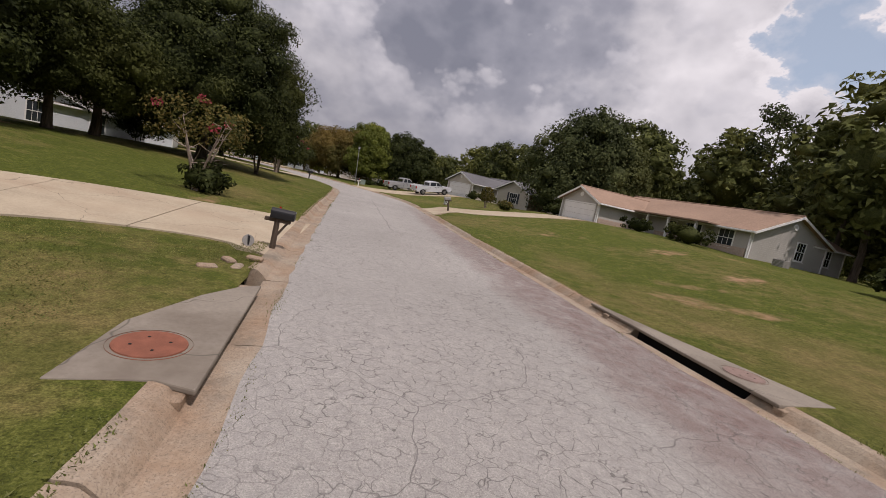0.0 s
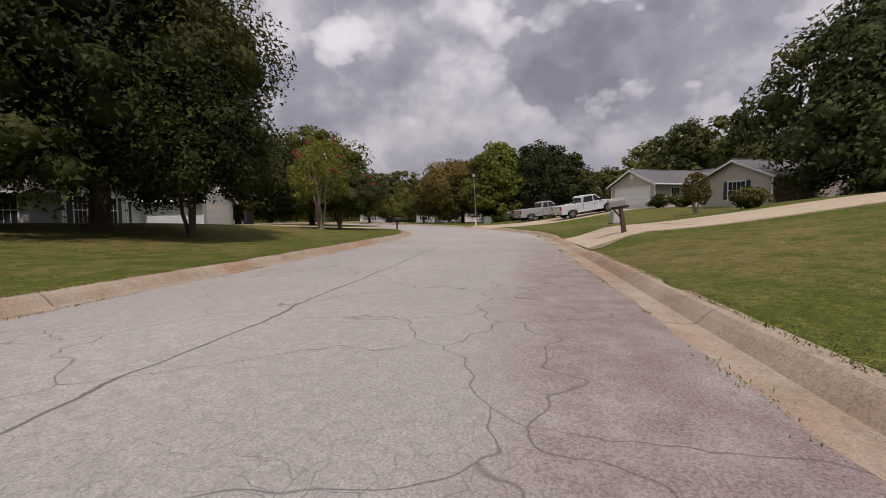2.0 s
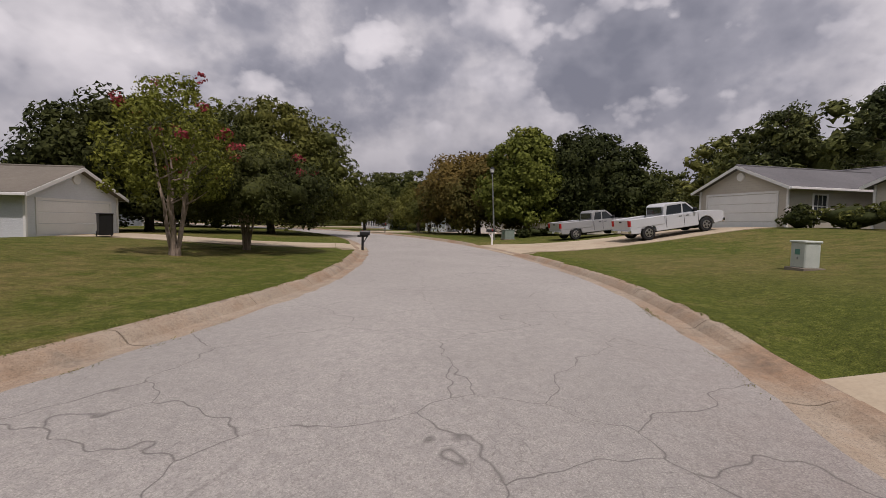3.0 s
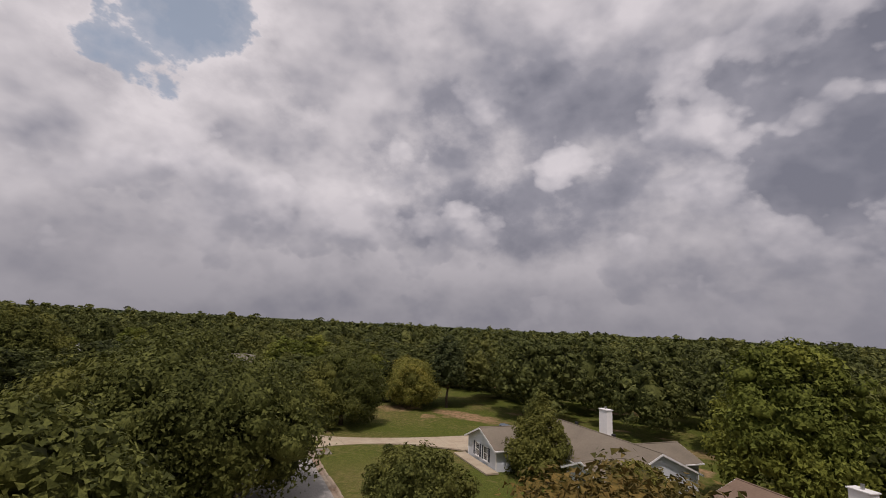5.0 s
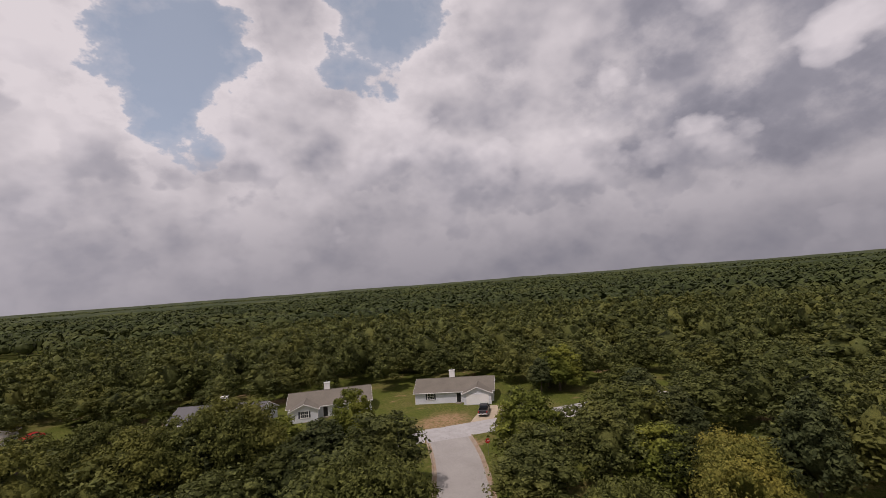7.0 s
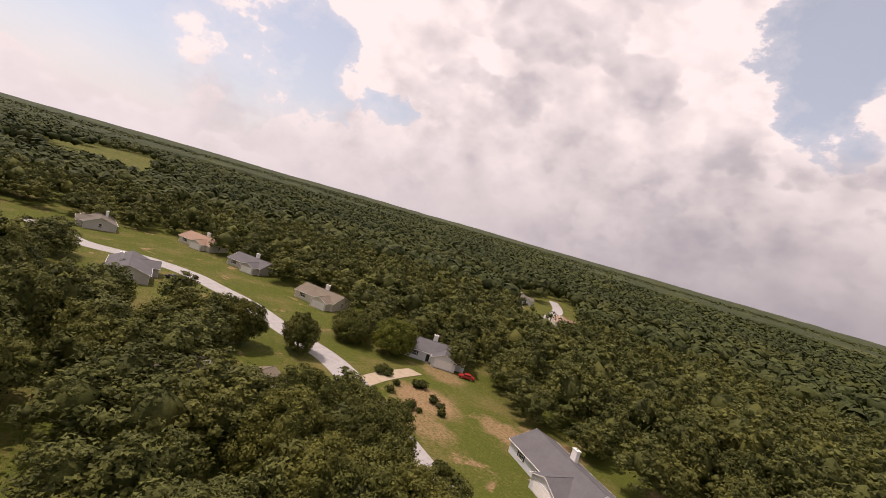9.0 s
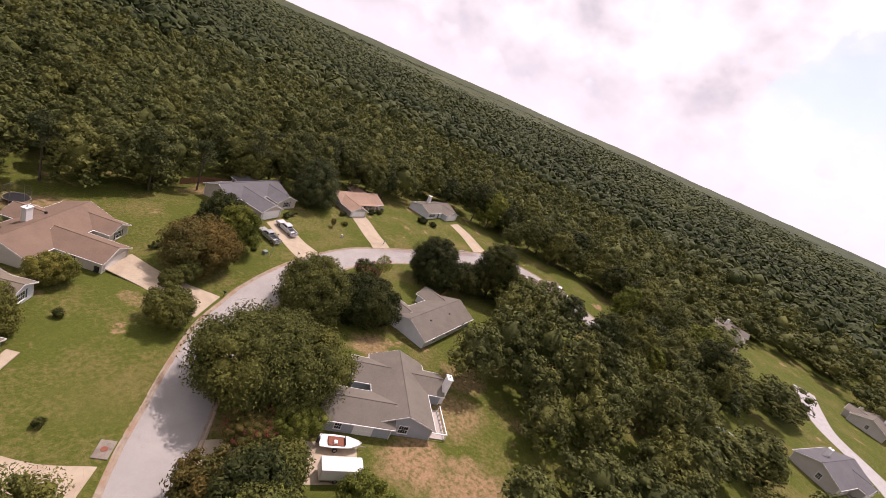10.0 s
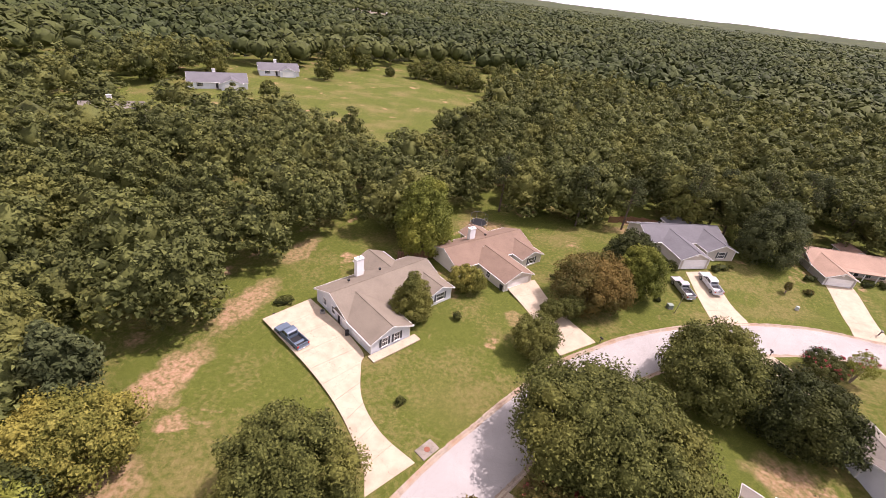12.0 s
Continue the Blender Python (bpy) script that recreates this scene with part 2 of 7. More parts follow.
def asphalt_mat(cracks=True):
    """Old pale chip-seal: stones, long cracks, alligator cracking, a red-clay stain along the north gutter."""
    m = Mat("worn_asphalt", 0.92, 0.0, 0.25)
    stones = m.voronoi(75.0)
    grain = m.noise(52.0, 4, 0.75)
    blotch = m.noise(0.22, 5, 0.6)
    base = m.ramp(blotch, [(0.3, (0.283, 0.268, 0.243)), (0.5, (0.328, 0.311, 0.284)), (0.7, (0.378, 0.359, 0.328))])
    base = m.mix(m.ramp(stones, [(0.15, 0.55), (0.55, 0.0)]), base, (0.49, 0.465, 0.42))
    base = m.mix(m.ramp(grain, [(0.38, 0.60), (0.54, 0.0)]), base, (0.165, 0.153, 0.138))
    base = m.mix(m.ramp(m.noise(11.0, 4, 0.65), [(0.36, 0.42), (0.60, 0.0)]), base, (0.21, 0.20, 0.19))
    edge = m.ramp(m.math("MULTIPLY", m.math("SUBTRACT", m.math("ADD", m.axis(1), m.math("MULTIPLY", m.noise(0.55, 3), 1.6)), 70.0), 0.05),
                  [(0.462, 0.0), (0.505, 0.75), (0.57, 0.95)])
    along = m.ramp(m.math("MULTIPLY", m.axis(0), 0.01), [(0.52, 0.0), (0.68, 0.9), (0.93, 1.0), (0.97, 0.1)])
    wash = m.math("MULTIPLY", m.math("MULTIPLY", edge, along), m.ramp(m.noise(2.3, 5, 0.65), [(0.32, 0.35), (0.62, 1.0)]))
    base = m.mix(wash, base, m.ramp(grain, [(0.38, (0.085, 0.058, 0.052)), (0.62, (0.255, 0.180, 0.160))]))
    h = grain
    if cracks:
        where = m.ramp(m.noise(0.21, 3, 0.5), [(0.36, 0.60), (0.50, 1.0)])
        where = m.math("MULTIPLY", where, m.ramp(m.math("MULTIPLY", m.axis(0), 0.01), [(0.52, 0.10), (0.585, 0.35), (0.61, 1.0), (0.668, 1.0), (0.69, 0.12), (0.735, 0.12), (0.76, 1.0)]))
        cells = m.voronoi(5.4, "DISTANCE_TO_EDGE", vec=m.warp(0.34, 3.2))
        fine = m.ramp(cells, [(0.005, 1.0), (0.030, 0.0)])
        longer = m.ramp(m.voronoi(0.42, "DISTANCE_TO_EDGE", vec=m.warp(0.6, 1.3)), [(0.0006, 0.8), (0.0035, 0.0)])
        worn = m.ramp(m.noise(2.6, 5, 0.65), [(0.38, 0.22), (0.55, 1.0)])
        line = m.math("MAXIMUM", m.math("MULTIPLY", m.math("MULTIPLY", fine, where), worn), longer)
        # one long sealed seam near the middle
        seam = m.math("ABSOLUTE", m.math("ADD", m.math("SUBTRACT", m.axis(1), m.math("MULTIPLY", m.axis(0), 0.030)), m.math("SUBTRACT", m.math("MULTIPLY", m.noise(0.9, 4), 0.35), 74.27)))
        reach = m.ramp(m.math("MULTIPLY", m.axis(0), 0.01), [(0.58, 0.0), (0.60, 1.0), (0.775, 1.0), (0.79, 0.0)])
        line = m.math("MAXIMUM", line, m.math("MULTIPLY", reach, m.ramp(seam, [(0.008, 1.0), (0.022, 0.0)])))
        base = m.mix(m.math("MULTIPLY", line, 0.78), base, (0.078, 0.070, 0.066))
        h = m.math("SUBTRACT", grain, line)
    m.color(base)
    m.bump(h, 0.6, 0.014)
    return m.m


def concrete_mat(name, c, stain=(0.42, 0.27, 0.16), amount=0.5, rough=0.85):
    m = Mat(name, rough, 0.0, 0.25)
    f = m.mix(0.5, m.noise(0.8, 5, 0.6), m.noise(18.0, 4, 0.65))
    col = m.ramp(f, [(0.3, tint(c, 0.74)), (0.52, c), (0.72, tint(c, 1.14))])
    col = m.mix(m.math("MULTIPLY", m.ramp(m.noise(0.55, 5, 0.62), [(0.46, 0.0), (0.68, 1.0)]), amount), col, stain)
    crack = m.ramp(m.voronoi(0.34, "DISTANCE_TO_EDGE", vec=m.warp(0.8, 1.1)), [(0.0004, 0.8), (0.0014, 0.0)])
    m.color(m.mix(crack, col, tint(c, 0.35)))
    m.bump(m.noise(55.0, 3, 0.7), 0.35, 0.006)
    return m.m


def lawn_mat():
    """Mown grass with dry straw patches and bare red clay."""
    m = Mat("mown_lawn", 0.95, 0.0, 0.1)
    fine = m.mix(0.55, m.noise(9.0, 5, 0.75), m.noise(46.0, 3, 0.7))
    clump = m.noise(1.7, 4, 0.6)
    wide = m.noise(0.085, 4, 0.55)
    green = m.ramp(fine, [(0.38, (0.026, 0.033, 0.007)), (0.5, (0.075, 0.091, 0.014)), (0.62, (0.163, 0.176, 0.038))])
    green = m.mix(m.ramp(clump, [(0.35, 0.5), (0.6, 0.0)]), green, (0.053, 0.066, 0.012))
    straw = m.ramp(fine, [(0.38, (0.090, 0.070, 0.024)), (0.62, (0.240, 0.186, 0.078))])
    col = m.mix(m.ramp(m.mix(0.42, wide, clump), [(0.485, 0.0), (0.64, 0.80)]), green, straw)
    clay = m.ramp(m.noise(3.0, 4), [(0.3, (0.24, 0.140, 0.075)), (0.7, (0.36, 0.235, 0.145))])
    bare = m.math("MULTIPLY", m.ramp(m.noise(0.13, 5, 0.6, dist=0.4), [(0.615, 0.0), (0.68, 1.0)]),
                  m.ramp(clump, [(0.35, 0.3), (0.6, 1.0)]))
    # worn and scraped ground: the cut edge of the woods, yards under trailers, a bed before a house
    warped = m.warp(5.0, 0.35)
    for cx, cy, rx, ry, k in ((-40.5, 29, 3.6, 9, 1.0), (-41.5, 46, 3.0, 9, 0.9), (-36, 17, 5.5, 4, 0.7), (-43, 64, 2.5, 7, 0.6), (27, 19, 6.5, 5.5, 0.9), (33, 14, 4, 4, 0.7), (-26, -34, 7, 5.5, 0.9), (46, -58, 11, 8, 0.95), (31, 11, 9, 6, 0.85), (39, 24, 7, 6, 0.6), (47, 31, 6, 5, 0.6), (38, -50, 9, 6, 0.7), (56, -75, 8, 6, 0.7), (30, -66, 8, 5, 0.8),
                              (-2, -77, 8, 5, 0.9), (22, -73, 9, 5, 0.8), (20, 104, 8, 4, 0.6), (-12, 91, 8, 5, 0.7), (8, 31, 5, 3.5, 0.9), (-1, 60, 3, 2, 0.5), (33, 43, 5, 4, 0.8)):
        n = m.nt.nodes.new("ShaderNodeVectorMath")
        n.operation = "SUBTRACT"
        m.link(warped, n.inputs[0])
        n.inputs[1].default_value = (cx + 2.5, cy + 2.5, 2.5)
        s = m.nt.nodes.new("ShaderNodeVectorMath")
        s.operation = "MULTIPLY"
        m.link(n.outputs[0], s.inputs[0])
        s.inputs[1].default_value = (1 / rx, 1 / ry, 0)
        ln = m.nt.nodes.new("ShaderNodeVectorMath")
        ln.operation = "LENGTH"
        m.link(s.outputs[0], ln.inputs[0])
        bare = m.math("MAXIMUM", bare, m.math("MULTIPLY", m.ramp(ln.outputs["Value"], [(0.55, k), (0.98, 0.0)]), m.ramp(clump, [(0.34, 0.25), (0.58, 1.0)])))
    # parched stretches along the street
    for cx, cy, rx, ry, k in ((91.5, 85.0, 8.5, 3.4, 0.85), (81, 83.5, 6, 1.8, 0.6), (76.5, 69.4, 5.5, 2.0, 0.75), (93.5, 72.0, 4.0, 1.6, 0.5), (46, 83, 7, 3, 0.4), (40, 80.5, 5, 2.5, 0.5), (-5, 40, 9, 6, 0.35)):
        n = m.nt.nodes.new("ShaderNodeVectorMath")
        n.operation = "SUBTRACT"
        m.link(warped, n.inputs[0])
        n.inputs[1].default_value = (cx + 2.5, cy + 2.5, 2.5)
        s = m.nt.nodes.new("ShaderNodeVectorMath")
        s.operation = "MULTIPLY"
        m.link(n.outputs[0], s.inputs[0])
        s.inputs[1].default_value = (1 / rx, 1 / ry, 0)
        ln = m.nt.nodes.new("ShaderNodeVectorMath")
        ln.operation = "LENGTH"
        m.link(s.outputs[0], ln.inputs[0])
        col = m.mix(m.math("MULTIPLY", m.ramp(ln.outputs["Value"], [(0.3, k), (1.0, 0.0)]), m.ramp(clump, [(0.3, 0.5), (0.6, 1.0)])), col, straw)
    m.color(m.mix(bare, col, clay))
    m.bump(m.mix(0.5, fine, m.noise(34.0, 3)), 0.9, 0.06)
    return m.m


def leaf_mat(name, dark, mid, light, wide=0.12, thin=0.18):
    """Foliage: each leaf its own tone, each tree a drift of its own; thin leaves let some light through."""
    m = Mat(name, 0.7, 0.0, 0.10)
    col = m.ramp(m.island, [(0.0, dark), (0.5, mid), (1.0, light)])
    col = m.mix(m.ramp(m.noise(wide, 2), [(0.36, 0.75), (0.54, 0.0)]), col, tint(dark, 1.2))
    col = m.mix(m.ramp(m.noise(wide * 0.83, 2, vec=m.warp(30.0, 0.004)), [(0.50, 0.0), (0.64, 0.6)]), col, (light[0] * 1.12, light[1], light[2] * 0.8))
    col = m.mix(m.ramp(m.noise(2.2, 3), [(0.42, 0.3), (0.62, 0.0)]), col, tint(light, 0.9))
    col = m.mix(m.ramp(m.noise(8.0, 3, 0.65), [(0.38, 0.55), (0.54, 0.0)]), col, tint(dark, 0.9))
    m.color(col)
    m.bump(m.noise(6.0, 3), 0.4, 0.15)
    if thin:
        tr = m.nt.nodes.new("ShaderNodeBsdfTranslucent")
        m.link(col, tr.inputs["Color"])
        mx = m.nt.nodes.new("ShaderNodeMixShader")
        mx.inputs[0].default_value = thin
        m.link(m.b.outputs[0], mx.inputs[1])
        m.link(tr.outputs[0], mx.inputs[2])
        m.link(mx.outputs[0], m.nt.nodes["Material Output"].inputs["Surface"])
    return m.m


def bark_mat(name, c):
    m = Mat(name, 0.95, 0.0, 0.1)
    f = m.noise(5.0, 5, 0.65, stretch=(2.2, 2.2, 0.35))
    m.color(m.ramp(f, [(0.3, tint(c, 0.5)), (0.6, c), (0.8, tint(c, 1.5))]))
    m.bump(f, 0.8, 0.05)
    return m.m


def wood_mat(name, c):
    m = Mat(name, 0.8)
    f = m.noise(4.0, 5, 0.6, stretch=(3, 3, 0.5))
    m.color(m.mix(m.ramp(m.rand, [(0.0, 0.0), (1.0, 0.35)]), m.ramp(f, [(0.3, tint(c, 0.6)), (0.7, tint(c, 1.2))]), tint(c, 0.6)))
    m.bump(f, 0.4, 0.01)
    return m.m


def curb_mat():
    """Old gutter concrete: clay wash, grey weathering and dark grime in patches, coarse sand."""
    m = Mat("stained_curb_concrete", 0.92, 0.0, 0.2)
    f = m.mix(0.5, m.noise(2.2, 5, 0.65), m.noise(26.0, 4, 0.7))
    col = m.ramp(f, [(0.32, (0.20, 0.165, 0.125)), (0.5, (0.32, 0.262, 0.195)), (0.68, (0.40, 0.345, 0.27))])
    col = m.mix(m.ramp(m.noise(0.45, 5, 0.65), [(0.42, 0.0), (0.62, 0.75)]), col, m.ramp(m.noise(9.0, 4, 0.7), [(0.35, (0.20, 0.115, 0.065)), (0.65, (0.33, 0.215, 0.13))]))
    col = m.mix(m.ramp(m.noise(1.1, 6, 0.7), [(0.54, 0.0), (0.68, 0.65)]), col, (0.105, 0.09, 0.072))
    col = m.mix(m.ramp(m.noise(60.0, 3, 0.7), [(0.36, 0.6), (0.48, 0.0)]), col, (0.13, 0.105, 0.08))
    m.color(col)
    m.bump(m.mix(0.5, m.noise(40.0, 4, 0.7), m.noise(5.0, 4)), 0.7, 0.014)
    return m.m


M_ASPHALT = asphalt_mat()
M_STREET = concrete_mat("pale_street", (0.36, 0.35, 0.335), (0.27, 0.25, 0.23), 0.4)
M_DRIVE = concrete_mat("driveway_concrete", (0.395, 0.33, 0.235), (0.30, 0.22, 0.15), 0.5)
M_CURB = curb_mat()
M_SLAB = concrete_mat("weathered_slab_concrete", (0.235, 0.205, 0.165), (0.13, 0.105, 0.08), 0.85)
M_LAWN = lawn_mat()
M_RUST = painted("rusted_iron", (0.20, 0.075, 0.045), 0.85, 0.35, 7.0)
# near-black colour that paints the shade of hollows onto solid parts
M_HOLE_SHADE = painted("painted_hole_shade", (0.012, 0.011, 0.010), 0.95)
M_WHITE = painted("white_paint", (0.74, 0.73, 0.70), 0.55, 0.08)
M_TRIM = painted("white_trim", (0.70, 0.69, 0.66), 0.5, 0.08)
M_BLACK = painted("black_plastic", (0.018, 0.018, 0.019), 0.45, 0.2)
M_RUBBER = painted("tyre_rubber", (0.02, 0.02, 0.02), 0.9, 0.2)
M_CHROME = painted("chrome", (0.62, 0.62, 0.62), 0.18, 0.1, 2.0, 1.0)
M_ALU = painted("dull_aluminium", (0.45, 0.45, 0.45), 0.4, 0.15, 2.0, 1.0)
M_GLASS = painted("dark_window_glass", (0.030, 0.036, 0.042), 0.06, 0.1, 1.0, 0.0, 0.8)
M_RED = painted("red_lens", (0.42, 0.02, 0.02), 0.25, 0.1)
M_LAMPGLASS = painted("clear_lens", (0.62, 0.62, 0.60), 0.15, 0.05)
M_POST = wood_mat("weathered_post_wood", (0.085, 0.062, 0.045))
M_FENCE = wood_mat("reddish_fence_wood", (0.20, 0.105, 0.062))
M_BARK = bark_mat("grey_brown_bark", (0.115, 0.09, 0.068))
M_PALEBARK = bark_mat("pale_smooth_bark", (0.30, 0.24, 0.19))
M_OAK = leaf_mat("oak_leaves", (0.0323, 0.03899, 0.009409), (0.07876, 0.08827, 0.01921), (0.162, 0.1707, 0.04414))
M_DARKLEAF = leaf_mat("dark_leaves", (0.013, 0.018, 0.006), (0.0341, 0.0429, 0.0121), (0.0756, 0.0878, 0.0244))
M_BRIGHT = leaf_mat("bright_leaves", (0.0504, 0.0624, 0.0096), (0.1162, 0.136, 0.0211), (0.2196, 0.2416, 0.0468))
M_AUTUMN = leaf_mat("turning_leaves", (0.044, 0.049, 0.0115), (0.096, 0.092, 0.023), (0.178, 0.122, 0.038))
M_YELLOW = leaf_mat("yellow_leaves", (0.075, 0.083, 0.016), (0.170, 0.165, 0.034), (0.280, 0.250, 0.055))
M_PINE = leaf_mat("pine_needles", (0.0222, 0.0303, 0.0116), (0.058, 0.0694, 0.0241), (0.1213, 0.1384, 0.0515))
M_BLOOM = leaf_mat("crape_blooms", (0.16, 0.018, 0.028), (0.28, 0.035, 0.05), (0.38, 0.09, 0.10))
M_WOODS = leaf_mat("woods_foliage", (0.0322, 0.03952, 0.01244), (0.08075, 0.09225, 0.02432), (0.1654, 0.1782, 0.05225), 0.10)
# darker, cooler than M_WOODS: haze and missing crown shade are put into colour
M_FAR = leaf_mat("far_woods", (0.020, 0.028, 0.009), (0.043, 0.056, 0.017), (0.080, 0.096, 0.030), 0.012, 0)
M_GRASS = leaf_mat("grass_blades", (0.074, 0.092, 0.022), (0.129, 0.152, 0.040), (0.245, 0.236, 0.090), 0.5)

# ---------------------------------------------------------------- geometry helpers


def smooth(t):
    t = np.clip(t, 0.0, 1.0)
    return t * t * (3 - 2 * t)


def spline(pts, step):
    """A smooth line through pts, sampled about every step metres."""
    p = np.array(pts, float)
    p = np.vstack([2 * p[0] - p[1], p, 2 * p[-1] - p[-2]])
    out = []
    for i in range(1, len(p) - 2):
        n = max(2, int(np.linalg.norm(p[i + 1] - p[i]) / 0.25))
        t = np.linspace(0, 1, n, endpoint=False)[:, None]
        a, b, c, d = p[i - 1], p[i], p[i + 1], p[i + 2]
        out.append(0.5 * (2 * b + (c - a) * t + (2 * a - 5 * b + 4 * c - d) * t ** 2 + (3 * b - a - 3 * c + d) * t ** 3))
    q = np.vstack(out + [p[-2:-1]])
    s = np.concatenate([[0], np.cumsum(np.linalg.norm(np.diff(q, axis=0), axis=1))])
    n = max(2, int(round(s[-1] / step)) + 1)
    u = np.linspace(0, s[-1], n)
    return np.stack([np.interp(u, s, q[:, k]) for k in range(q.shape[1])], 1), u


def normals(q):
    t = np.gradient(q, axis=0)
    t /= np.linalg.norm(t, axis=1)[:, None]
    return np.stack([-t[:, 1], t[:, 0]], 1)


MAIN_PTS = [(113, 40), (113.5, 56), (111, 68), (105, 75), (97, 77.5), (88, 77.3), (76, 76.9), (62, 76.6), (52, 76.2), (45.5, 74.8),
            (38.5, 72.3), (33.3, 69.8), (26, 65.5), (18.5, 59.8), (14, 55.3), (9.2, 50.1), (4.3, 42.1), (0.5, 35.0),
            (-3, 28.2), (-9, 13.5), (-14, 0.5), (-20, -14), (-24, -27)]
MAIN, MAIN_S = spline(MAIN_PTS, 0.5)
MAIN_N = normals(MAIN)
SECOND, SECOND_S = spline([(-75, -22), (-45, -25), (-24, -27.5), (13, -35), (45, -43), (67, -48), (90, -46), (107, -45), (122, -41), (138, -36.5),
                           (151, -29), (162, -16), (175, -10), (190, -5)], 1.0)
THIRD, THIRD_S = spline([(92, -192), (104, -212), (112, -238), (126, -272), (150, -310)], 2.0)
HALF = 3.45      # half of the asphalt's width
CURB_W = 0.72    # gutter and rolled curb


def dist_to(px, py, line):
    """The distance of points from a sampled line."""
    px, py = np.asarray(px, float).ravel(), np.asarray(py, float).ravel()
    best = np.full(px.shape, 1e9)
    for k in range(0, len(line), 1):
        d = (px - line[k, 0]) ** 2 + (py - line[k, 1]) ** 2
        np.minimum(best, d, out=best)
    return np.sqrt(best)


KNOLLS = np.array([(24, 94, 1.6), (33, 92, 1.7), (50, 100, 2.1), (62, 100, 2.2), (80, 95, 1.6), (98, 102, 1.5), (-5, 74, -0.7), (-18, 88, -1.4), (10, 68, 0.1),
                   (14, 80, 0.5), (-26, 50, -0.5), (-34, 35, -0.6), (-14, 44, -0.2), (50, 50, 0.1), (57, 64, 0.95), (50, 69, 0.9), (66, 58, 0.9), (84, 62, 0.9), (28, 30, 0.2), (20, 50, 0.2),
                   (90, 90, 1.0), (10, 10, 0.0), (-30, 8, -0.2), (0, -40, 0.0), (60, -50, 0.0), (10, 110, -1.0), (42, 66, 0.4), (75, 86, 1.1), (44, 84, 0.9)])


def rise(x, y):
    """A low bank of lawn north of the curb, near the middle of the straight."""
    x, y = np.asarray(x, float), np.asarray(y, float)
    return 0.42 * np.exp(-((x - 57.0) / 13.0) ** 2) * smooth((y - 80.9) / 1.9) * (1 - smooth((y - 86.0) / 12.0))


def terrain(x, y):
    """The lawn's height; the road lies in its own trough."""
    x, y = np.asarray(x, float), np.asarray(y, float)
    shape = x.shape
    px, py = x.ravel(), y.ravel()
    near = (px > -75) & (px < 150) & (py > -60) & (py < 140)
    z = np.zeros(px.shape)
    if near.any():
        qx, qy = px[near], py[near]
        w = np.zeros(qx.shape)
        h = np.zeros(qx.shape)
        for kx, ky, kz in KNOLLS:
            k = 1.0 / (((qx - kx) ** 2 + (qy - ky) ** 2) + 30.0) ** 1.5
            w += k
            h += k * kz
        d = dist_to(qx, qy, MAIN)
        edge = HALF + CURB_W
        fade = smooth((d - edge) / 15.0)
        lawn = 0.14 + fade * (h / w)
        far = smooth(np.minimum.reduce([(qx + 75) / 25, (150 - qx) / 25, (qy + 60) / 25, (140 - qy) / 25]))
        z[near] = (lawn - 0.24 * (1 - smooth((d - edge + 0.55) / 0.45))) * far + rise(qx, qy)
    return z.reshape(shape)


def ground_z(x, y):
    return float(terrain(np.array([x]), np.array([y]))[0])


def mesh_ob(name, verts, faces, mat, parent=None, smooth_=False):
    me = bpy.data.meshes.new(name)
    me.from_pydata([tuple(map(float, v)) for v in verts], [], [tuple(map(int, f)) for f in faces])
    me.materials.append(mat)
    if smooth_:
        me.polygons.foreach_set("use_smooth", [True] * len(me.polygons))
    me.update()
    ob = new(name, me)
    if parent is not None:
        ob.parent = parent
    return ob


def quads_ob(name, v, mat, parent=None):
    """A mesh of separate small faces from an array (n, corners, 3)."""
    v = np.asarray(v, np.float32)
    n, k = v.shape[:2]
    me = bpy.data.meshes.new(name)
    me.vertices.add(n * k)
    me.vertices.foreach_set("co", v.reshape(-1))
    me.loops.add(n * k)
    me.loops.foreach_set("vertex_index", np.arange(n * k, dtype=np.int32))
    me.polygons.add(n)
    me.polygons.foreach_set("loop_start", np.arange(0, n * k, k, dtype=np.int32))
    me.materials.append(mat)
    me.update(calc_edges=True)
    ob = new(name, me)
    if parent is not None:
        ob.parent = parent
    return ob


def tris_ob(name, verts, tris, mat, parent=None, smooth_=False):
    verts, tris = np.asarray(verts, np.float32), np.asarray(tris, np.int32)
    me = bpy.data.meshes.new(name)
    me.vertices.add(len(verts))
    me.vertices.foreach_set("co", verts.reshape(-1))
    me.loops.add(len(tris) * 3)
    me.loops.foreach_set("vertex_index", tris.reshape(-1))
    me.polygons.add(len(tris))
    me.polygons.foreach_set("loop_start", np.arange(0, len(tris) * 3, 3, dtype=np.int32))
    if smooth_:
        me.polygons.foreach_set("use_smooth", np.ones(len(tris), dtype=bool))
    me.materials.append(mat)
    me.update(calc_edges=True)
    ob = new(name, me)
    if parent is not None:
        ob.parent = parent
    return ob


def part(name, bm, mat, parent=None, label="", m=None):
    me = bpy.data.meshes.new(name)
    bm.to_mesh(me)
    bm.free()
    me.materials.append(mat)
    ob = new(name, me)
    if parent is not None:
        ob.parent = parent
    if m is not None:
        ob.matrix_basis = m
    if label:
        ob["label"] = label
    return ob


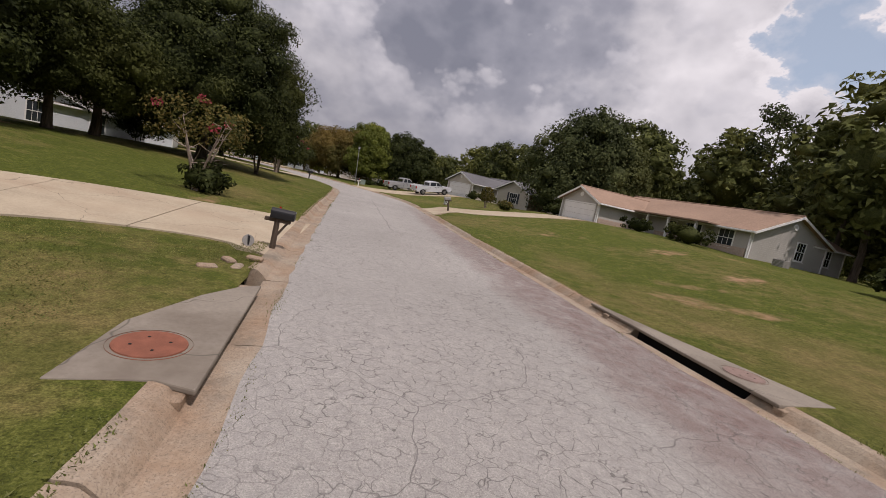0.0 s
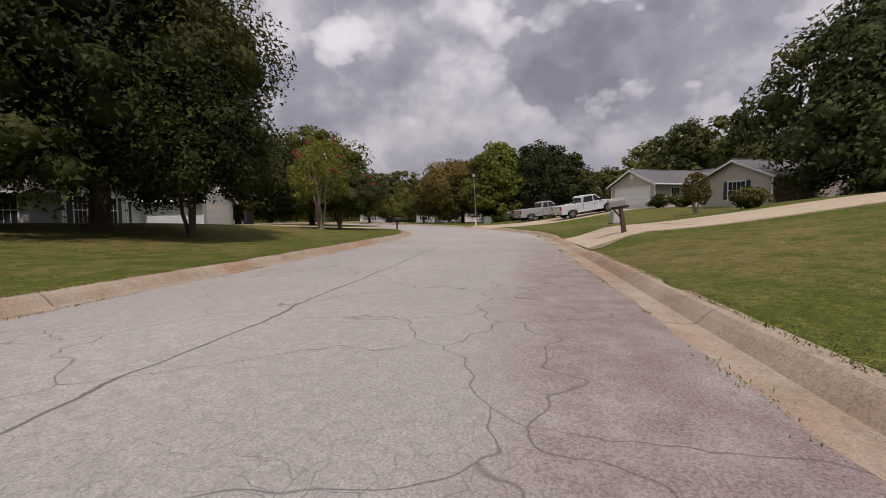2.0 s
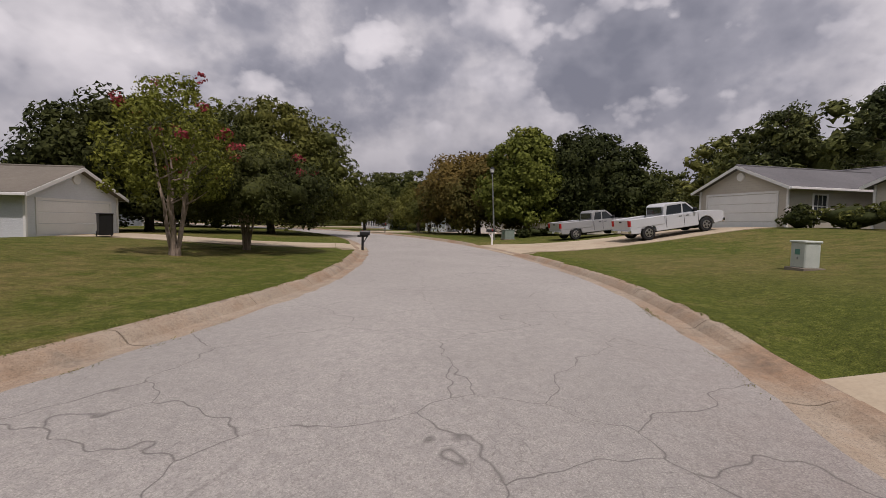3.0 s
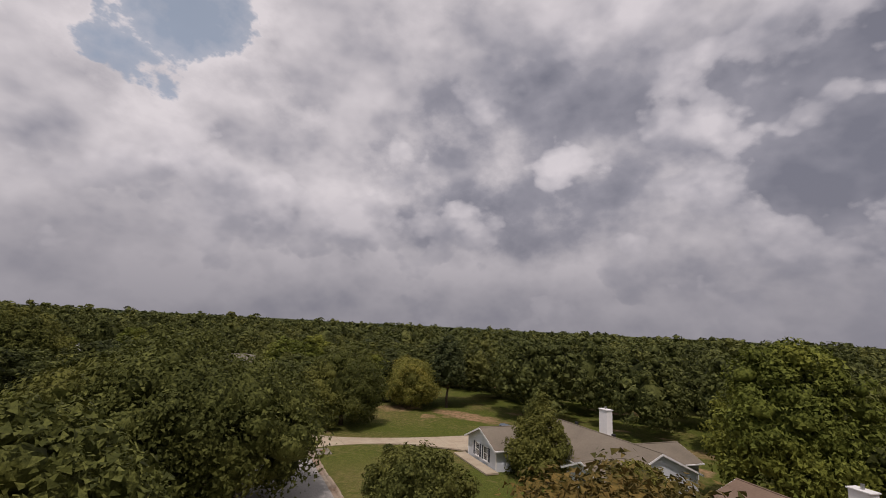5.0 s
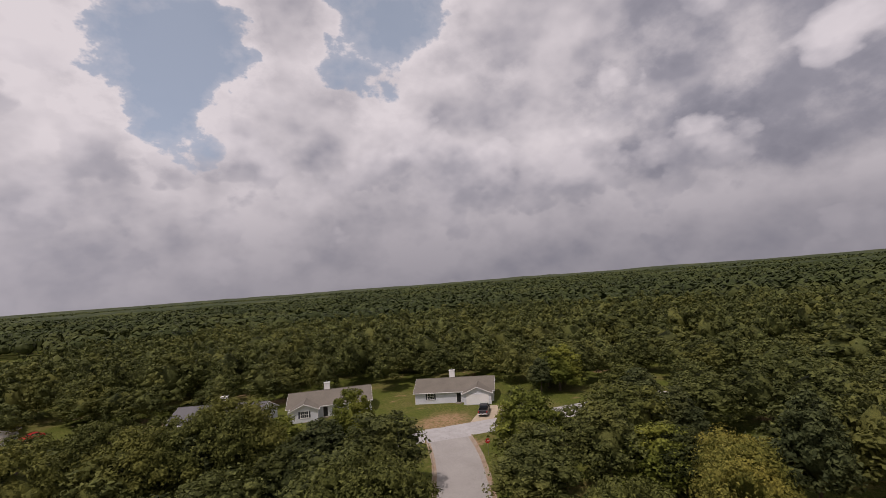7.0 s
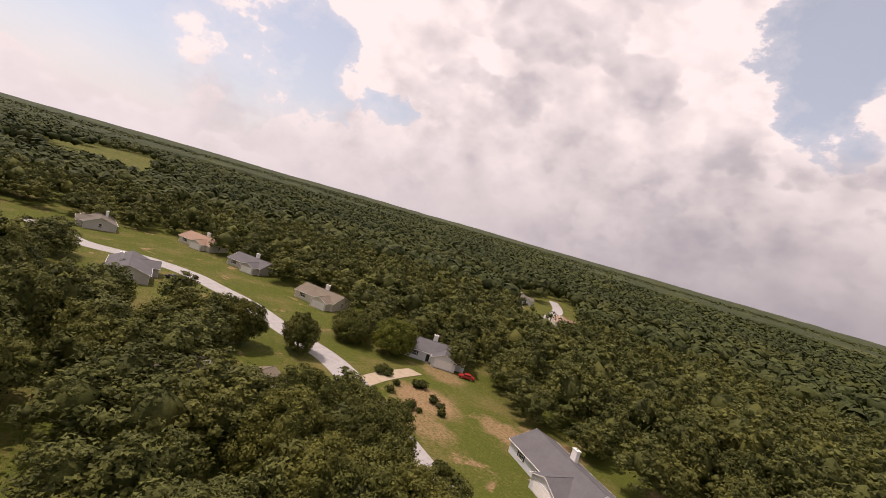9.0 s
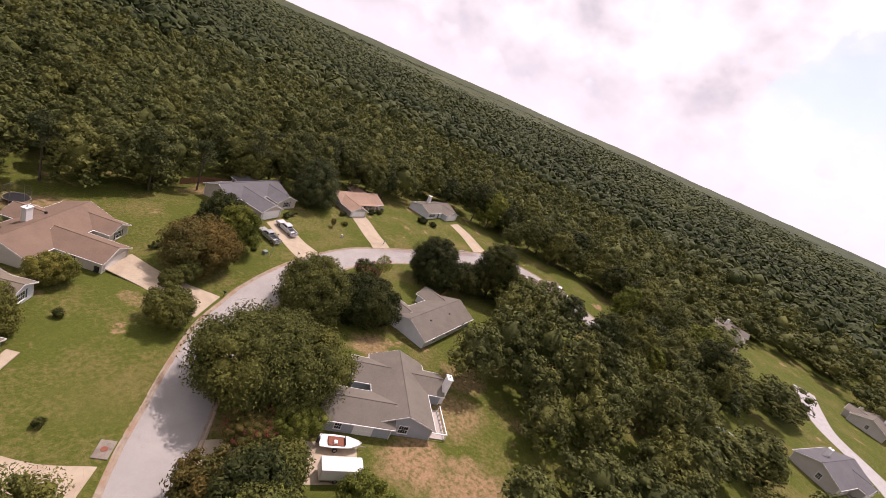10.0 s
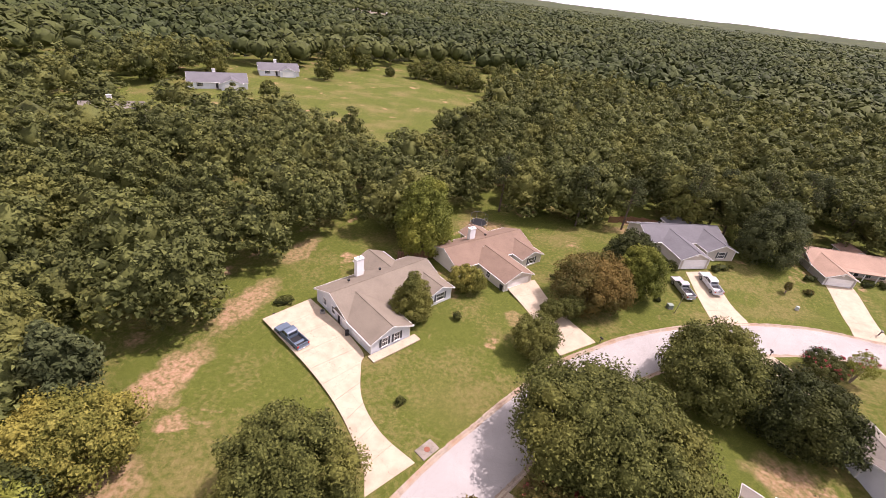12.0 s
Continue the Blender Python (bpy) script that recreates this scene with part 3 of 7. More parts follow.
def box_into(bm, lo, hi, bevel=0.0):
    lo, hi = Vector(lo), Vector(hi)
    g = bmesh.ops.create_cube(bm, size=1.0, matrix=Matrix.Translation((lo + hi) / 2) @ Matrix.Diagonal((*(hi - lo), 1)))
    if bevel > 0:
        edges = list({e for v in g["verts"] for e in v.link_edges})
        bmesh.ops.bevel(bm, geom=edges, offset=bevel, segments=1, affect="EDGES", profile=0.5)


def box(name, lo, hi, mat, parent=None, bevel=0.0, label="", m=None):
    bm = bmesh.new()
    box_into(bm, lo, hi, bevel)
    return part(name, bm, mat, parent, label, m)


def rod_into(bm, a, b, r0, r1=None, seg=8):
    a, b = Vector(a), Vector(b)
    r1 = r0 if r1 is None else r1
    m = Matrix.Translation((a + b) / 2) @ (b - a).to_track_quat("Z", "Y").to_matrix().to_4x4()
    bmesh.ops.create_cone(bm, cap_ends=True, segments=seg, radius1=r0, radius2=r1, depth=(b - a).length, matrix=m)


def rod(name, a, b, r0, mat, parent=None, r1=None, seg=8, label=""):
    bm = bmesh.new()
    rod_into(bm, a, b, r0, r1, seg)
    return part(name, bm, mat, parent, label)


def prism(name, outline, y0, y1, mat, parent=None, bevel=0.0, label="", m=None):
    """An outline in x and z, drawn out along y."""
    bm = bmesh.new()
    a = [bm.verts.new((x, y0, z)) for x, z in outline]
    b = [bm.verts.new((x, y1, z)) for x, z in outline]
    n = len(outline)
    bm.faces.new(a)
    bm.faces.new(b[::-1])
    for i in range(n):
        k = (i + 1) % n
        bm.faces.new((a[k], a[i], b[i], b[k]))
    bmesh.ops.recalc_face_normals(bm, faces=bm.faces)
    if bevel > 0:
        bmesh.ops.bevel(bm, geom=list(bm.edges), offset=bevel, segments=2, affect="EDGES", profile=0.6)
    return part(name, bm, mat, parent, label, m)


def thing(name, label, category, m, group="", kind=""):
    e = new(name)
    e.matrix_basis = m
    return tagged(e, label, category, group, kind)


def place(x, y, turn=0.0, dz=0.0):
    return pose(x, y, ground_z(x, y) + dz, 0, 0, turn)

# ---------------------------------------------------------------- ground and streets


def build_ground():
    def axis(lo, hi, step):
        mid = np.arange(lo, hi + 0.01, step)
        grow, out, d = [], 0.0, step
        while out < 4700:
            d *= 1.22
            out += d
            grow.append(out)
        return np.concatenate([lo - np.array(grow[::-1]), mid, hi + np.array(grow)])
    xs, ys = axis(-52, 122, 0.7), axis(-4, 112, 0.7)
    X, Y = np.meshgrid(xs, ys)
    Z = terrain(X, Y)
    trough = HALF + CURB_W
    d = dist_to(X, Y, MAIN).reshape(X.shape)
    Z = Z - np.where(d < 12, 0.34 * (1 - smooth((d - trough - 0.15) / 0.75)), 0.0)
    v = np.stack([X.ravel(), Y.ravel(), Z.ravel()], 1)
    nx, ny = len(xs), len(ys)
    i = (np.arange(ny - 1)[:, None] * nx + np.arange(nx - 1)[None]).ravel()
    t = np.concatenate([np.stack([i, i + 1, i + nx + 1], 1), np.stack([i, i + nx + 1, i + nx], 1)])
    # the turf's edge against the curb, with an uneven lip
    rng = np.random.default_rng(5)
    for side in (1, -1):
        offs = np.array([0.68, 0.80, 1.05, 1.4, 1.9, 2.6]) + HALF
        k = len(offs)
        e = np.zeros((len(MAIN), k, 3))
        for c, o in enumerate(offs):
            wob = np.convolve(rng.uniform(-0.10, 0.06, len(MAIN)), (0.2, 0.6, 0.2), "same") if c == 0 else 0.0
            e[:, c, :2] = MAIN + MAIN_N * side * (o + wob)[:, None] if c == 0 else MAIN + MAIN_N * side * o
            lip = 0.165 + rng.uniform(-0.012, 0.016, len(MAIN)) + rise(e[:, c, 0], e[:, c, 1])
            z = np.maximum(terrain(e[:, c, 0], e[:, c, 1]), 0.14 + rise(e[:, c, 0], e[:, c, 1]))
            e[:, c, 2] = (lip - 0.022 if c == 0 else lip if c == 1 else z + 0.035 * (1 - c / (k - 1)) + 0.004)
            if c == k - 1:
                e[:, c, 2] = z - 0.03
        low = np.zeros(len(MAIN))
        for lo, hi in DROPS[side]:
            low = np.maximum(low, smooth(1.2 - np.maximum(0.0, np.maximum(lo - MAIN_S, MAIN_S - hi)) / 1.4))
        e[:, :5, 2] -= 0.12 * low[:, None]
        n0 = len(v)
        v = np.vstack([v, e.reshape(-1, 3)])
        a, c = np.meshgrid(np.arange(len(MAIN) - 1), np.arange(k - 1), indexing="ij")
        q = (n0 + a * k + c).ravel()
        tt = np.concatenate([np.stack([q, q + 1, q + k + 1], 1), np.stack([q, q + k + 1, q + k], 1)])
        t = np.vstack([t, tt if side < 0 else tt[:, ::-1]])
    tagged(tris_ob("ground", v, t, M_LAWN, None, True), "mown green lawn with straw patches and bare red clay", "ground", kind="structure")


def strip(line, nrm, offs, zs):
    """Vertices and quads of a ribbon along a line; offs, zs: the section."""
    n, k = len(line), len(offs)
    v = np.zeros((n, k, 3))
    for c in range(k):
        v[:, c, :2] = line + nrm * offs[c]
        v[:, c, 2] = zs[c]
    f = [(a * k + c, a * k + c + 1, (a + 1) * k + c + 1, (a + 1) * k + c) for a in range(n - 1) for c in range(k - 1)]
    return v.reshape(-1, 3), f


def build_main_road():
    offs = np.linspace(-HALF - 0.02, HALF + 0.02, 9)
    v, f = strip(MAIN, MAIN_N, offs, 0.045 * (1 - (offs / HALF) ** 2) + 0.006)
    rng = np.random.default_rng(8)
    w = v.reshape(len(MAIN), len(offs), 3)
    for c, side in ((0, -1), (len(offs) - 1, 1)):
        ragged = rng.uniform(-0.03, 0.07, len(MAIN))
        w[:, c, :2] += MAIN_N * (side * ragged)[:, None]
        w[:, c, 2] = 0.017
    v = w.reshape(-1, 3)
    v[:, 2] += rise(v[:, 0], v[:, 1])
    f = [q[::-1] for q in f]
    tagged(mesh_ob("road", v, f, M_ASPHALT, None, True), "pale worn asphalt street with alligator cracks", "road", kind="structure")


# stretches of the main street, by arc length from its start, where a driveway crosses the lowered curb
DROPS = {1: [], -1: []}


def mark_drop(x, y, half, side):
    k = int(np.argmin((MAIN[:, 0] - x) ** 2 + (MAIN[:, 1] - y) ** 2))
    DROPS[side].append((MAIN_S[k] - half, MAIN_S[k] + half))


INLETS = {1: [], -1: []}


def build_curbs():
    """Concrete gutter and rolled curb on both sides, cast in lengths with open joints."""
    for side, name in ((1, "curb_south"), (-1, "curb_north")):
        root = thing(name, "rust-stained concrete gutter and rolled curb in cast lengths", "curb", pose(0, 0, 0), kind="structure")
        step = 6
        for a in range(0, len(MAIN) - step, step):
            b = a + step + 1
            ln, nr = MAIN[a:b].copy(), MAIN_N[a:b] * side
            tang = (ln[-1] - ln[0]) / np.linalg.norm(ln[-1] - ln[0])
            ln[0] += tang * 0.012
            ln[-1] -= tang * 0.012
            mid = MAIN_S[a:b].mean()
            inlet = any(lo < mid < hi for lo, hi in INLETS[side])
            verts, faces = [], []
            wob = random.uniform(-0.008, 0.008)
            for i in range(len(ln)):
                s = MAIN_S[min(a + i, len(MAIN_S) - 1)]
                low = max([float(smooth(np.array(1.2 - max(0.0, max(lo - s, s - hi)) / 1.4))) for lo, hi in DROPS[side]] + [0.0])
                top = 0.155 * (1 - low) + 0.075 * low + wob
                sec = [(0.0, 0.012), (0.30, -0.010), (0.40, 0.0), (0.50, top * 0.62), (0.57, top * 0.95), (0.62, top), (0.74, top + 0.004), (0.75, top - 0.02),
                       (0.75, -0.2), (0.0, -0.2)]
                if inlet:
                    sec = [(0.0, 0.012), (0.28, -0.010), (0.44, -0.03), (0.44, -0.2), (0.0, -0.2)]
                for o, z in sec:
                    q = ln[i] + nr[i] * (HALF + o)
                    verts.append((q[0], q[1], z + float(rise(q[0], q[1]))))
            k = len(sec)
            for i in range(len(ln) - 1):
                for c in range(k):
                    d = (c + 1) % k
                    faces.append((i * k + c, i * k + d, (i + 1) * k + d, (i + 1) * k + c))
            faces.append(tuple(range(k - 1, -1, -1)))
            faces.append(tuple((len(ln) - 1) * k + c for c in range(k)))
            if side < 0:
                faces = [g[::-1] for g in faces]
            mesh_ob("curb_length", verts, faces, M_CURB, root)


def ribbon_street(name, line, half, label, mat, lift=0.05):
    """A street as one ribbon with a slight crown, laid on the ground."""
    nr = normals(line)
    offs = (-half - 0.25, -half, -half * 0.5, 0.0, half * 0.5, half, half + 0.25)
    v, f = strip(line, nr, offs, (-0.25, 0.0, 0.04, 0.06, 0.04, 0.0, -0.25))
    v[:, 2] += np.maximum(terrain(v[:, 0], v[:, 1]), 0.0) + lift
    tagged(mesh_ob(name, v, [g[::-1] for g in f], mat), label, "street", kind="structure")


def driveway(name, left, right, label, lift=0.035, slab=3.4, mat=None, end=None):
    """A driveway of cast slabs between two edge lines, laid on the lawn's slope."""
    mat = mat or M_DRIVE
    a, sa = spline(left, 0.3)
    b, sb = spline(right, 0.3)
    n = max(2, int(round(max(sa[-1], sb[-1]) / slab)))
    root = thing(name, label, "driveway", pose(0, 0, 0), kind="structure")

    def at(line, s, t):
        return np.array([np.interp(t * s[-1], s, line[:, 0]), np.interp(t * s[-1], s, line[:, 1])])
    for i in range(n):
        t0, t1 = i / n + 0.0005, (i + 1) / n - 0.0005
        rows, cols = 7, 5
        verts = []
        dz = random.uniform(-0.004, 0.004)
        for r in range(rows):
            t = t0 + (t1 - t0) * r / (rows - 1)
            p, q = at(a, sa, t), at(b, sb, t)
            for c in range(cols):
                w = p + (q - p) * c / (cols - 1)
                near = float(dist_to(w[0], w[1], MAIN)[0])
                verts.append((w[0], w[1], max(ground_z(w[0], w[1]), 0.07 + float(rise(w[0], w[1]))) + lift + dz - 0.10 * float(1 - smooth(np.array((near - 4.2) / 0.7)))))
        top = len(verts)
        verts += [(x, y, z - 0.16) for x, y, z in verts]
        faces = []
        for r in range(rows - 1):
            for c in range(cols - 1):
                k = r * cols + c
                faces.append((k, k + 1, k + cols + 1, k + cols))
        rim = [c for c in range(cols)] + [r * cols + cols - 1 for r in range(1, rows)] + [(rows - 1) * cols + c for c in range(cols - 2, -1, -1)] + [r * cols for r in range(rows - 2, 0, -1)]
        for u, w in zip(rim, rim[1:] + rim[:1]):
            faces.append((w, u, u + top, w + top))
        x = np.array(verts)
        area = np.cross(x[1] - x[0], x[cols] - x[0])[2]
        if area < 0:
            faces = [g[::-1] for g in faces]
        mesh_ob("slab", verts, faces, mat, root)


# ---------------------------------------------------------------- houses


class House:
    """A one-storey house in its own frame: u runs along the front, v to the back."""

    def __init__(self, name, label, origin, u, base, walls, roof, trim=None):
        self.turn = math.degrees(math.atan2(u[1], u[0]))
        self.e = thing(name, label, "house", pose(origin[0], origin[1], base, 0, 0, self.turn))
        self.walls, self.roof, self.trim = walls, roof, trim or M_TRIM

    def block(self, u0, u1, v0, v1, ridge="u", eave=2.55, pitch=0.42, over=0.4, walls=None, lift=0.0):
        """A gabled block: walls up to the roof, the roof's two slopes, fascia boards and gutters."""
        w = walls or self.walls
        if ridge == "u":
            a0, a1, b0, b1 = u0, u1, v0, v1
            m = Matrix.Identity(4)
        else:
            a0, a1, b0, b1 = v0, v1, -u1, -u0
            m = Matrix.Rotation(radians(90), 4, "Z")
        bm_mid = (b0 + b1) / 2
        rise = (b1 - b0) / 2 * pitch
        z0 = -0.9
        out = [(b0, z0), (b1, z0), (b1, eave), (bm_mid, eave + rise), (b0, eave)]
        bm = bmesh.new()
        s = [bm.verts.new((a0, y, z)) for y, z in out]
        t = [bm.verts.new((a1, y, z)) for y, z in out]
        bm.faces.new(s[::-1])
        bm.faces.new(t)
        for i in range(5):
            k = (i + 1) % 5
            bm.faces.new((s[i], s[k], t[k], t[i]))
        bmesh.ops.recalc_face_normals(bm, faces=bm.faces)
        part("wall", bm, w, self.e, m=m)
        # roof: two thick slopes
        th = 0.14
        roof = bmesh.new()
        zt = eave + rise + 0.06 + lift
        for sgn in (-1, 1):
            half = (b1 - b0) / 2 + over
            y1, zb = bm_mid + sgn * half, zt - half * pitch
            vs = [roof.verts.new(q) for q in ((a0 - over, bm_mid, zt), (a1 + over, bm_mid, zt), (a1 + over, y1, zb), (a0 - over, y1, zb),
                                              (a0 - over, bm_mid, zt - th), (a1 + over, bm_mid, zt - th), (a1 + over, y1, zb - th), (a0 - over, y1, zb - th))]
            for q in ((0, 1, 2, 3), (7, 6, 5, 4), (1, 5, 6, 2), (3, 2, 6, 7), (0, 3, 7, 4)):
                roof.faces.new([vs[i] for i in q])
        bmesh.ops.recalc_face_normals(roof, faces=roof.faces)
        r = part("roof", roof, self.roof, self.e, m=m)
        cap = bmesh.new()
        rod_into(cap, (a0 - over, bm_mid, zt + 0.0), (a1 + over, bm_mid, zt + 0.0), 0.075, seg=6)
        c = part("ridge_cap", cap, self.roof, r)
        for sgn in (-1, 1):
            half = (b1 - b0) / 2 + over
            y1, zb = bm_mid + sgn * half, zt - half * pitch
            g = bmesh.new()
            box_into(g, (a0 - over, min(y1, y1 + sgn * 0.11), zb - 0.16), (a1 + over, max(y1, y1 + sgn * 0.11), zb - 0.03), 0.015)
            part("gutter", g, self.trim, r)
            for a, da in ((a0 - over, -0.03), (a1 + over, 0.03)):
                f = bmesh.new()
                q = [(a, bm_mid, zt - 0.015), (a, y1, zb - 0.015), (a, y1, zb - 0.2), (a, bm_mid, zt - 0.2)]
                p = [f.verts.new(k) for k in q]
                p2 = [f.verts.new((k[0] + da, k[1], k[2])) for k in q]
                f.faces.new(p)
                f.faces.new(p2[::-1])
                for i in range(4):
                    k = (i + 1) % 4
                    f.faces.new((p[k], p[i], p2[i], p2[k]))
                bmesh.ops.recalc_face_normals(f, faces=f.faces)
                part("bargeboard", f, self.trim, r)
        # corner boards
        for a in (a0, a1):
            for b in (b0, b1):
                g = bmesh.new()
                box_into(g, (a - 0.055, b - 0.055, -0.3), (a + 0.055, b + 0.055, eave - 0.05))
                part("corner_board", g, self.trim, self.e, m=m)
        return self

    def wall_pose(self, side, along, v):
        """A matrix whose x runs along a wall, -y looks out of it. side: front, back, left or right; v: the wall's place."""
        if side == "front":
            return pose(along, v, 0, 0, 0, 0)
        if side == "back":
            return pose(along, v, 0, 0, 0, 180)
        if side == "left":
            return pose(v, along, 0, 0, 0, -90)
        return pose(v, along, 0, 0, 0, 90)

    def window(self, side, along, v, w=0.95, h=1.4, sill=0.85, shutters=None, sash=True):
        m = self.wall_pose(side, along, v)
        bm = bmesh.new()
        t = 0.09
        for lo, hi in (((-w / 2 - t, -0.05, sill - t), (w / 2 + t, 0.03, sill)), ((-w / 2 - t, -0.05, sill + h), (w / 2 + t, 0.03, sill + h + t)),
                       ((-w / 2 - t, -0.05, sill), (-w / 2, 0.03, sill + h)), ((w / 2, -0.05, sill), (w / 2 + t, 0.03, sill + h))):
            box_into(bm, lo, hi)
        fr = part("window", bm, self.trim, self.e, m=m)
        box("pane", (-w / 2, -0.012, sill), (w / 2, 0.02, sill + h), M_GLASS, fr)
        bm = bmesh.new()
        if sash:
            box_into(bm, (-w / 2, -0.035, sill + h / 2 - 0.025), (w / 2, -0.012, sill + h / 2 + 0.025))
            for q in ([-w / 6, w / 6] if w < 1.3 else [-w / 4, 0, w / 4]):
                box_into(bm, (q - 0.012, -0.03, sill), (q + 0.012, -0.012, sill + h))
            part("muntins", bm, self.trim, fr)
        else:
            box_into(bm, (-0.02, -0.03, sill), (0.02, -0.012, sill + h))
            part("mullion", bm, self.trim, fr)
        box("sill", (-w / 2 - 0.14, -0.1, sill - 0.13), (w / 2 + 0.14, 0.0, sill - t + 0.002), self.trim, fr)
        if shutters is not None:
            for s in (-1, 1):
                a, b = sorted((s * (w / 2 + t + 0.01), s * (w / 2 + t + 0.36)))
                box("shutter", (a, -0.045, sill - 0.05), (b, 0.0, sill + h + 0.05), shutters, fr, 0.01)
        return self

    def garage_door(self, side, along, v, w=4.9, h=2.15, mat=None):
        m = self.wall_pose(side, along, v)
        bm = bmesh.new()
        for lo, hi in (((-w / 2 - 0.12, -0.05, -0.3), (-w / 2, 0.02, h + 0.12)), ((w / 2, -0.05, -0.3), (w / 2 + 0.12, 0.02, h + 0.12)), ((-w / 2, -0.05, h), (w / 2, 0.02, h + 0.12))):
            box_into(bm, lo, hi)
        fr = part("garage_door", bm, self.trim, self.e, m=m)
        n = 4
        for i in range(n):
            box("door_panel", (-w / 2, -0.025, -0.02 + i * h / n + 0.008), (w / 2, 0.02, -0.02 + (i + 1) * h / n - 0.008), mat or M_WHITE, fr, 0.012)
        return self

    def door(self, side, along, v, w=0.95, h=2.05, mat=None):
        m = self.wall_pose(side, along, v)
        bm = bmesh.new()
        for lo, hi in (((-w / 2 - 0.1, -0.05, 0), (-w / 2, 0.02, h + 0.1)), ((w / 2, -0.05, 0), (w / 2 + 0.1, 0.02, h + 0.1)), ((-w / 2, -0.05, h), (w / 2, 0.02, h + 0.1))):
            box_into(bm, lo, hi)
        fr = part("door", bm, self.trim, self.e, m=m)
        box("door_leaf", (-w / 2, -0.02, 0.02), (w / 2, 0.02, h), mat or M_BLACK, fr, 0.01)
        box("step", (-w / 2 - 0.25, -1.0, -0.35), (w / 2 + 0.25, -0.02, 0.0), M_SLAB, fr, 0.02)
        return self

    def chimney(self, u, v, top, w=1.3, d=0.8, mat=None):
        c = box("chimney", (u - w / 2, v - d / 2, -0.6), (u + w / 2, v + d / 2, top), mat or self.walls, self.e)
        box("chimney_cap", (u - w / 2 - 0.09, v - d / 2 - 0.09, top), (u + w / 2 + 0.09, v + d / 2 + 0.09, top + 0.09), M_TRIM, c, 0.01)
        rod("flue", (u, v, top + 0.05), (u, v, top + 0.42), 0.12, M_ALU, c)
        return self

    def vent(self, side, along, v, z, r=0.28):
        bm = bmesh.new()
        bmesh.ops.create_cone(bm, cap_ends=True, segments=14, radius1=r, radius2=r * 0.9, depth=0.07, matrix=Matrix.Translation((0, -0.03, z)) @ Matrix.Rotation(radians(90), 4, "X"))
        part("gable_vent", bm, self.trim, self.e, m=self.wall_pose(side, along, v))
        return self

    def post(self, u, v, h=2.45, s=0.08):
        bm = bmesh.new()
        box_into(bm, (u - s, v - s, -0.2), (u + s, v + s, h), 0.01)
        box_into(bm, (u - s * 1.5, v - s * 1.5, -0.2), (u + s * 1.5, v + s * 1.5, 0.12))
        part("porch_post", bm, self.trim, self.e)
        return self

    def roof_vents(self, pts):
        for u, v, z in pts:
            box("roof_vent", (u - 0.17, v - 0.17, z - 0.25), (u + 0.17, v + 0.17, z + 0.12), M_BLACK, self.e, 0.03)
        return self


# ---------------------------------------------------------------- trees


def leaf_cloud(rng, centres, radii, per, size, flat=0.0, droop=0.0):
    """Quads of leaves strewn on the shells of clumps: (n, 4, 3)."""
    n = len(centres) * per
    c = np.repeat(centres, per, 0)
    r = np.repeat(radii, per)
    d = rng.normal(size=(n, 3))
    d /= np.linalg.norm(d, axis=1)[:, None] + 1e-9
    d[:, 2] *= 0.75
    pos = c + d * (r * rng.uniform(0.45, 1.08, n) ** 0.6)[:, None]
    pos[:, 2] -= droop * r * rng.uniform(0, 1, n)
    nrm = d + rng.normal(scale=0.55, size=(n, 3)) + np.array([0, 0, flat])
    nrm /= np.linalg.norm(nrm, axis=1)[:, None] + 1e-9
    ref = rng.normal(size=(n, 3))
    a = np.cross(nrm, ref)
    a /= np.linalg.norm(a, axis=1)[:, None] + 1e-9
    b = np.cross(nrm, a)
    s = (size * rng.uniform(0.55, 1.35, n))[:, None]
    a, b = a * s, b * s * 0.62
    bend = nrm * s * 0.18
    return np.stack([pos - a, pos - b * rng.uniform(0.6, 1.1, (n, 1)) + bend, pos + a, pos + b * rng.uniform(0.6, 1.1, (n, 1)) + bend], 1)


def crown_clumps(rng, h0, h1, rad, count, lean=(0, 0), power=0.8):
    """Centres and radii of leaf clumps in an uneven crown from h0 to h1."""
    t = rng.uniform(0, 1, count)
    prof = np.sin(np.pi * np.clip(0.12 + t * 0.86, 0, 1)) ** power
    ang = rng.uniform(0, 2 * np.pi, count)
    lobes = 1 + 0.16 * np.sin(ang * 3 + rng.uniform(0, 6)) + 0.12 * np.sin(ang * 5 + t * 4 + rng.uniform(0, 6))
    rr = rad * prof * lobes * np.sqrt(rng.uniform(0.15, 1.0, count))
    c = np.stack([np.cos(ang) * rr + lean[0] * t, np.sin(ang) * rr + lean[1] * t, h0 + (h1 - h0) * t], 1)
    return c, rad * rng.uniform(0.17, 0.30, count)


def core_blob(rng, h0, h1, rad, seg=8, rings=6):
    """The dim lumpy inside of a crown, as one closed body."""
    v, f = [], []
    for i in range(rings + 1):
        t = i / rings
        for k in range(seg):
            a = 2 * np.pi * k / seg
            r = rad * np.sin(np.pi * np.clip(t, 0.03, 0.97)) ** 0.8 * rng.uniform(0.8, 1.1)
            v.append((np.cos(a) * r, np.sin(a) * r, h0 + (h1 - h0) * t))
    for i in range(rings):
        for k in range(seg):
            a, b = i * seg + k, i * seg + (k + 1) % seg
            f += [(a, b, b + seg), (a, b + seg, a + seg)]
    return np.array(v), np.array(f)


def ico():
    bm = bmesh.new()
    bmesh.ops.create_icosphere(bm, subdivisions=1, radius=1.0)
    v, f = np.array([q.co[:] for q in bm.verts]), np.array([[w.index for w in q.verts] for q in bm.faces])
    bm.free()
    return v, f


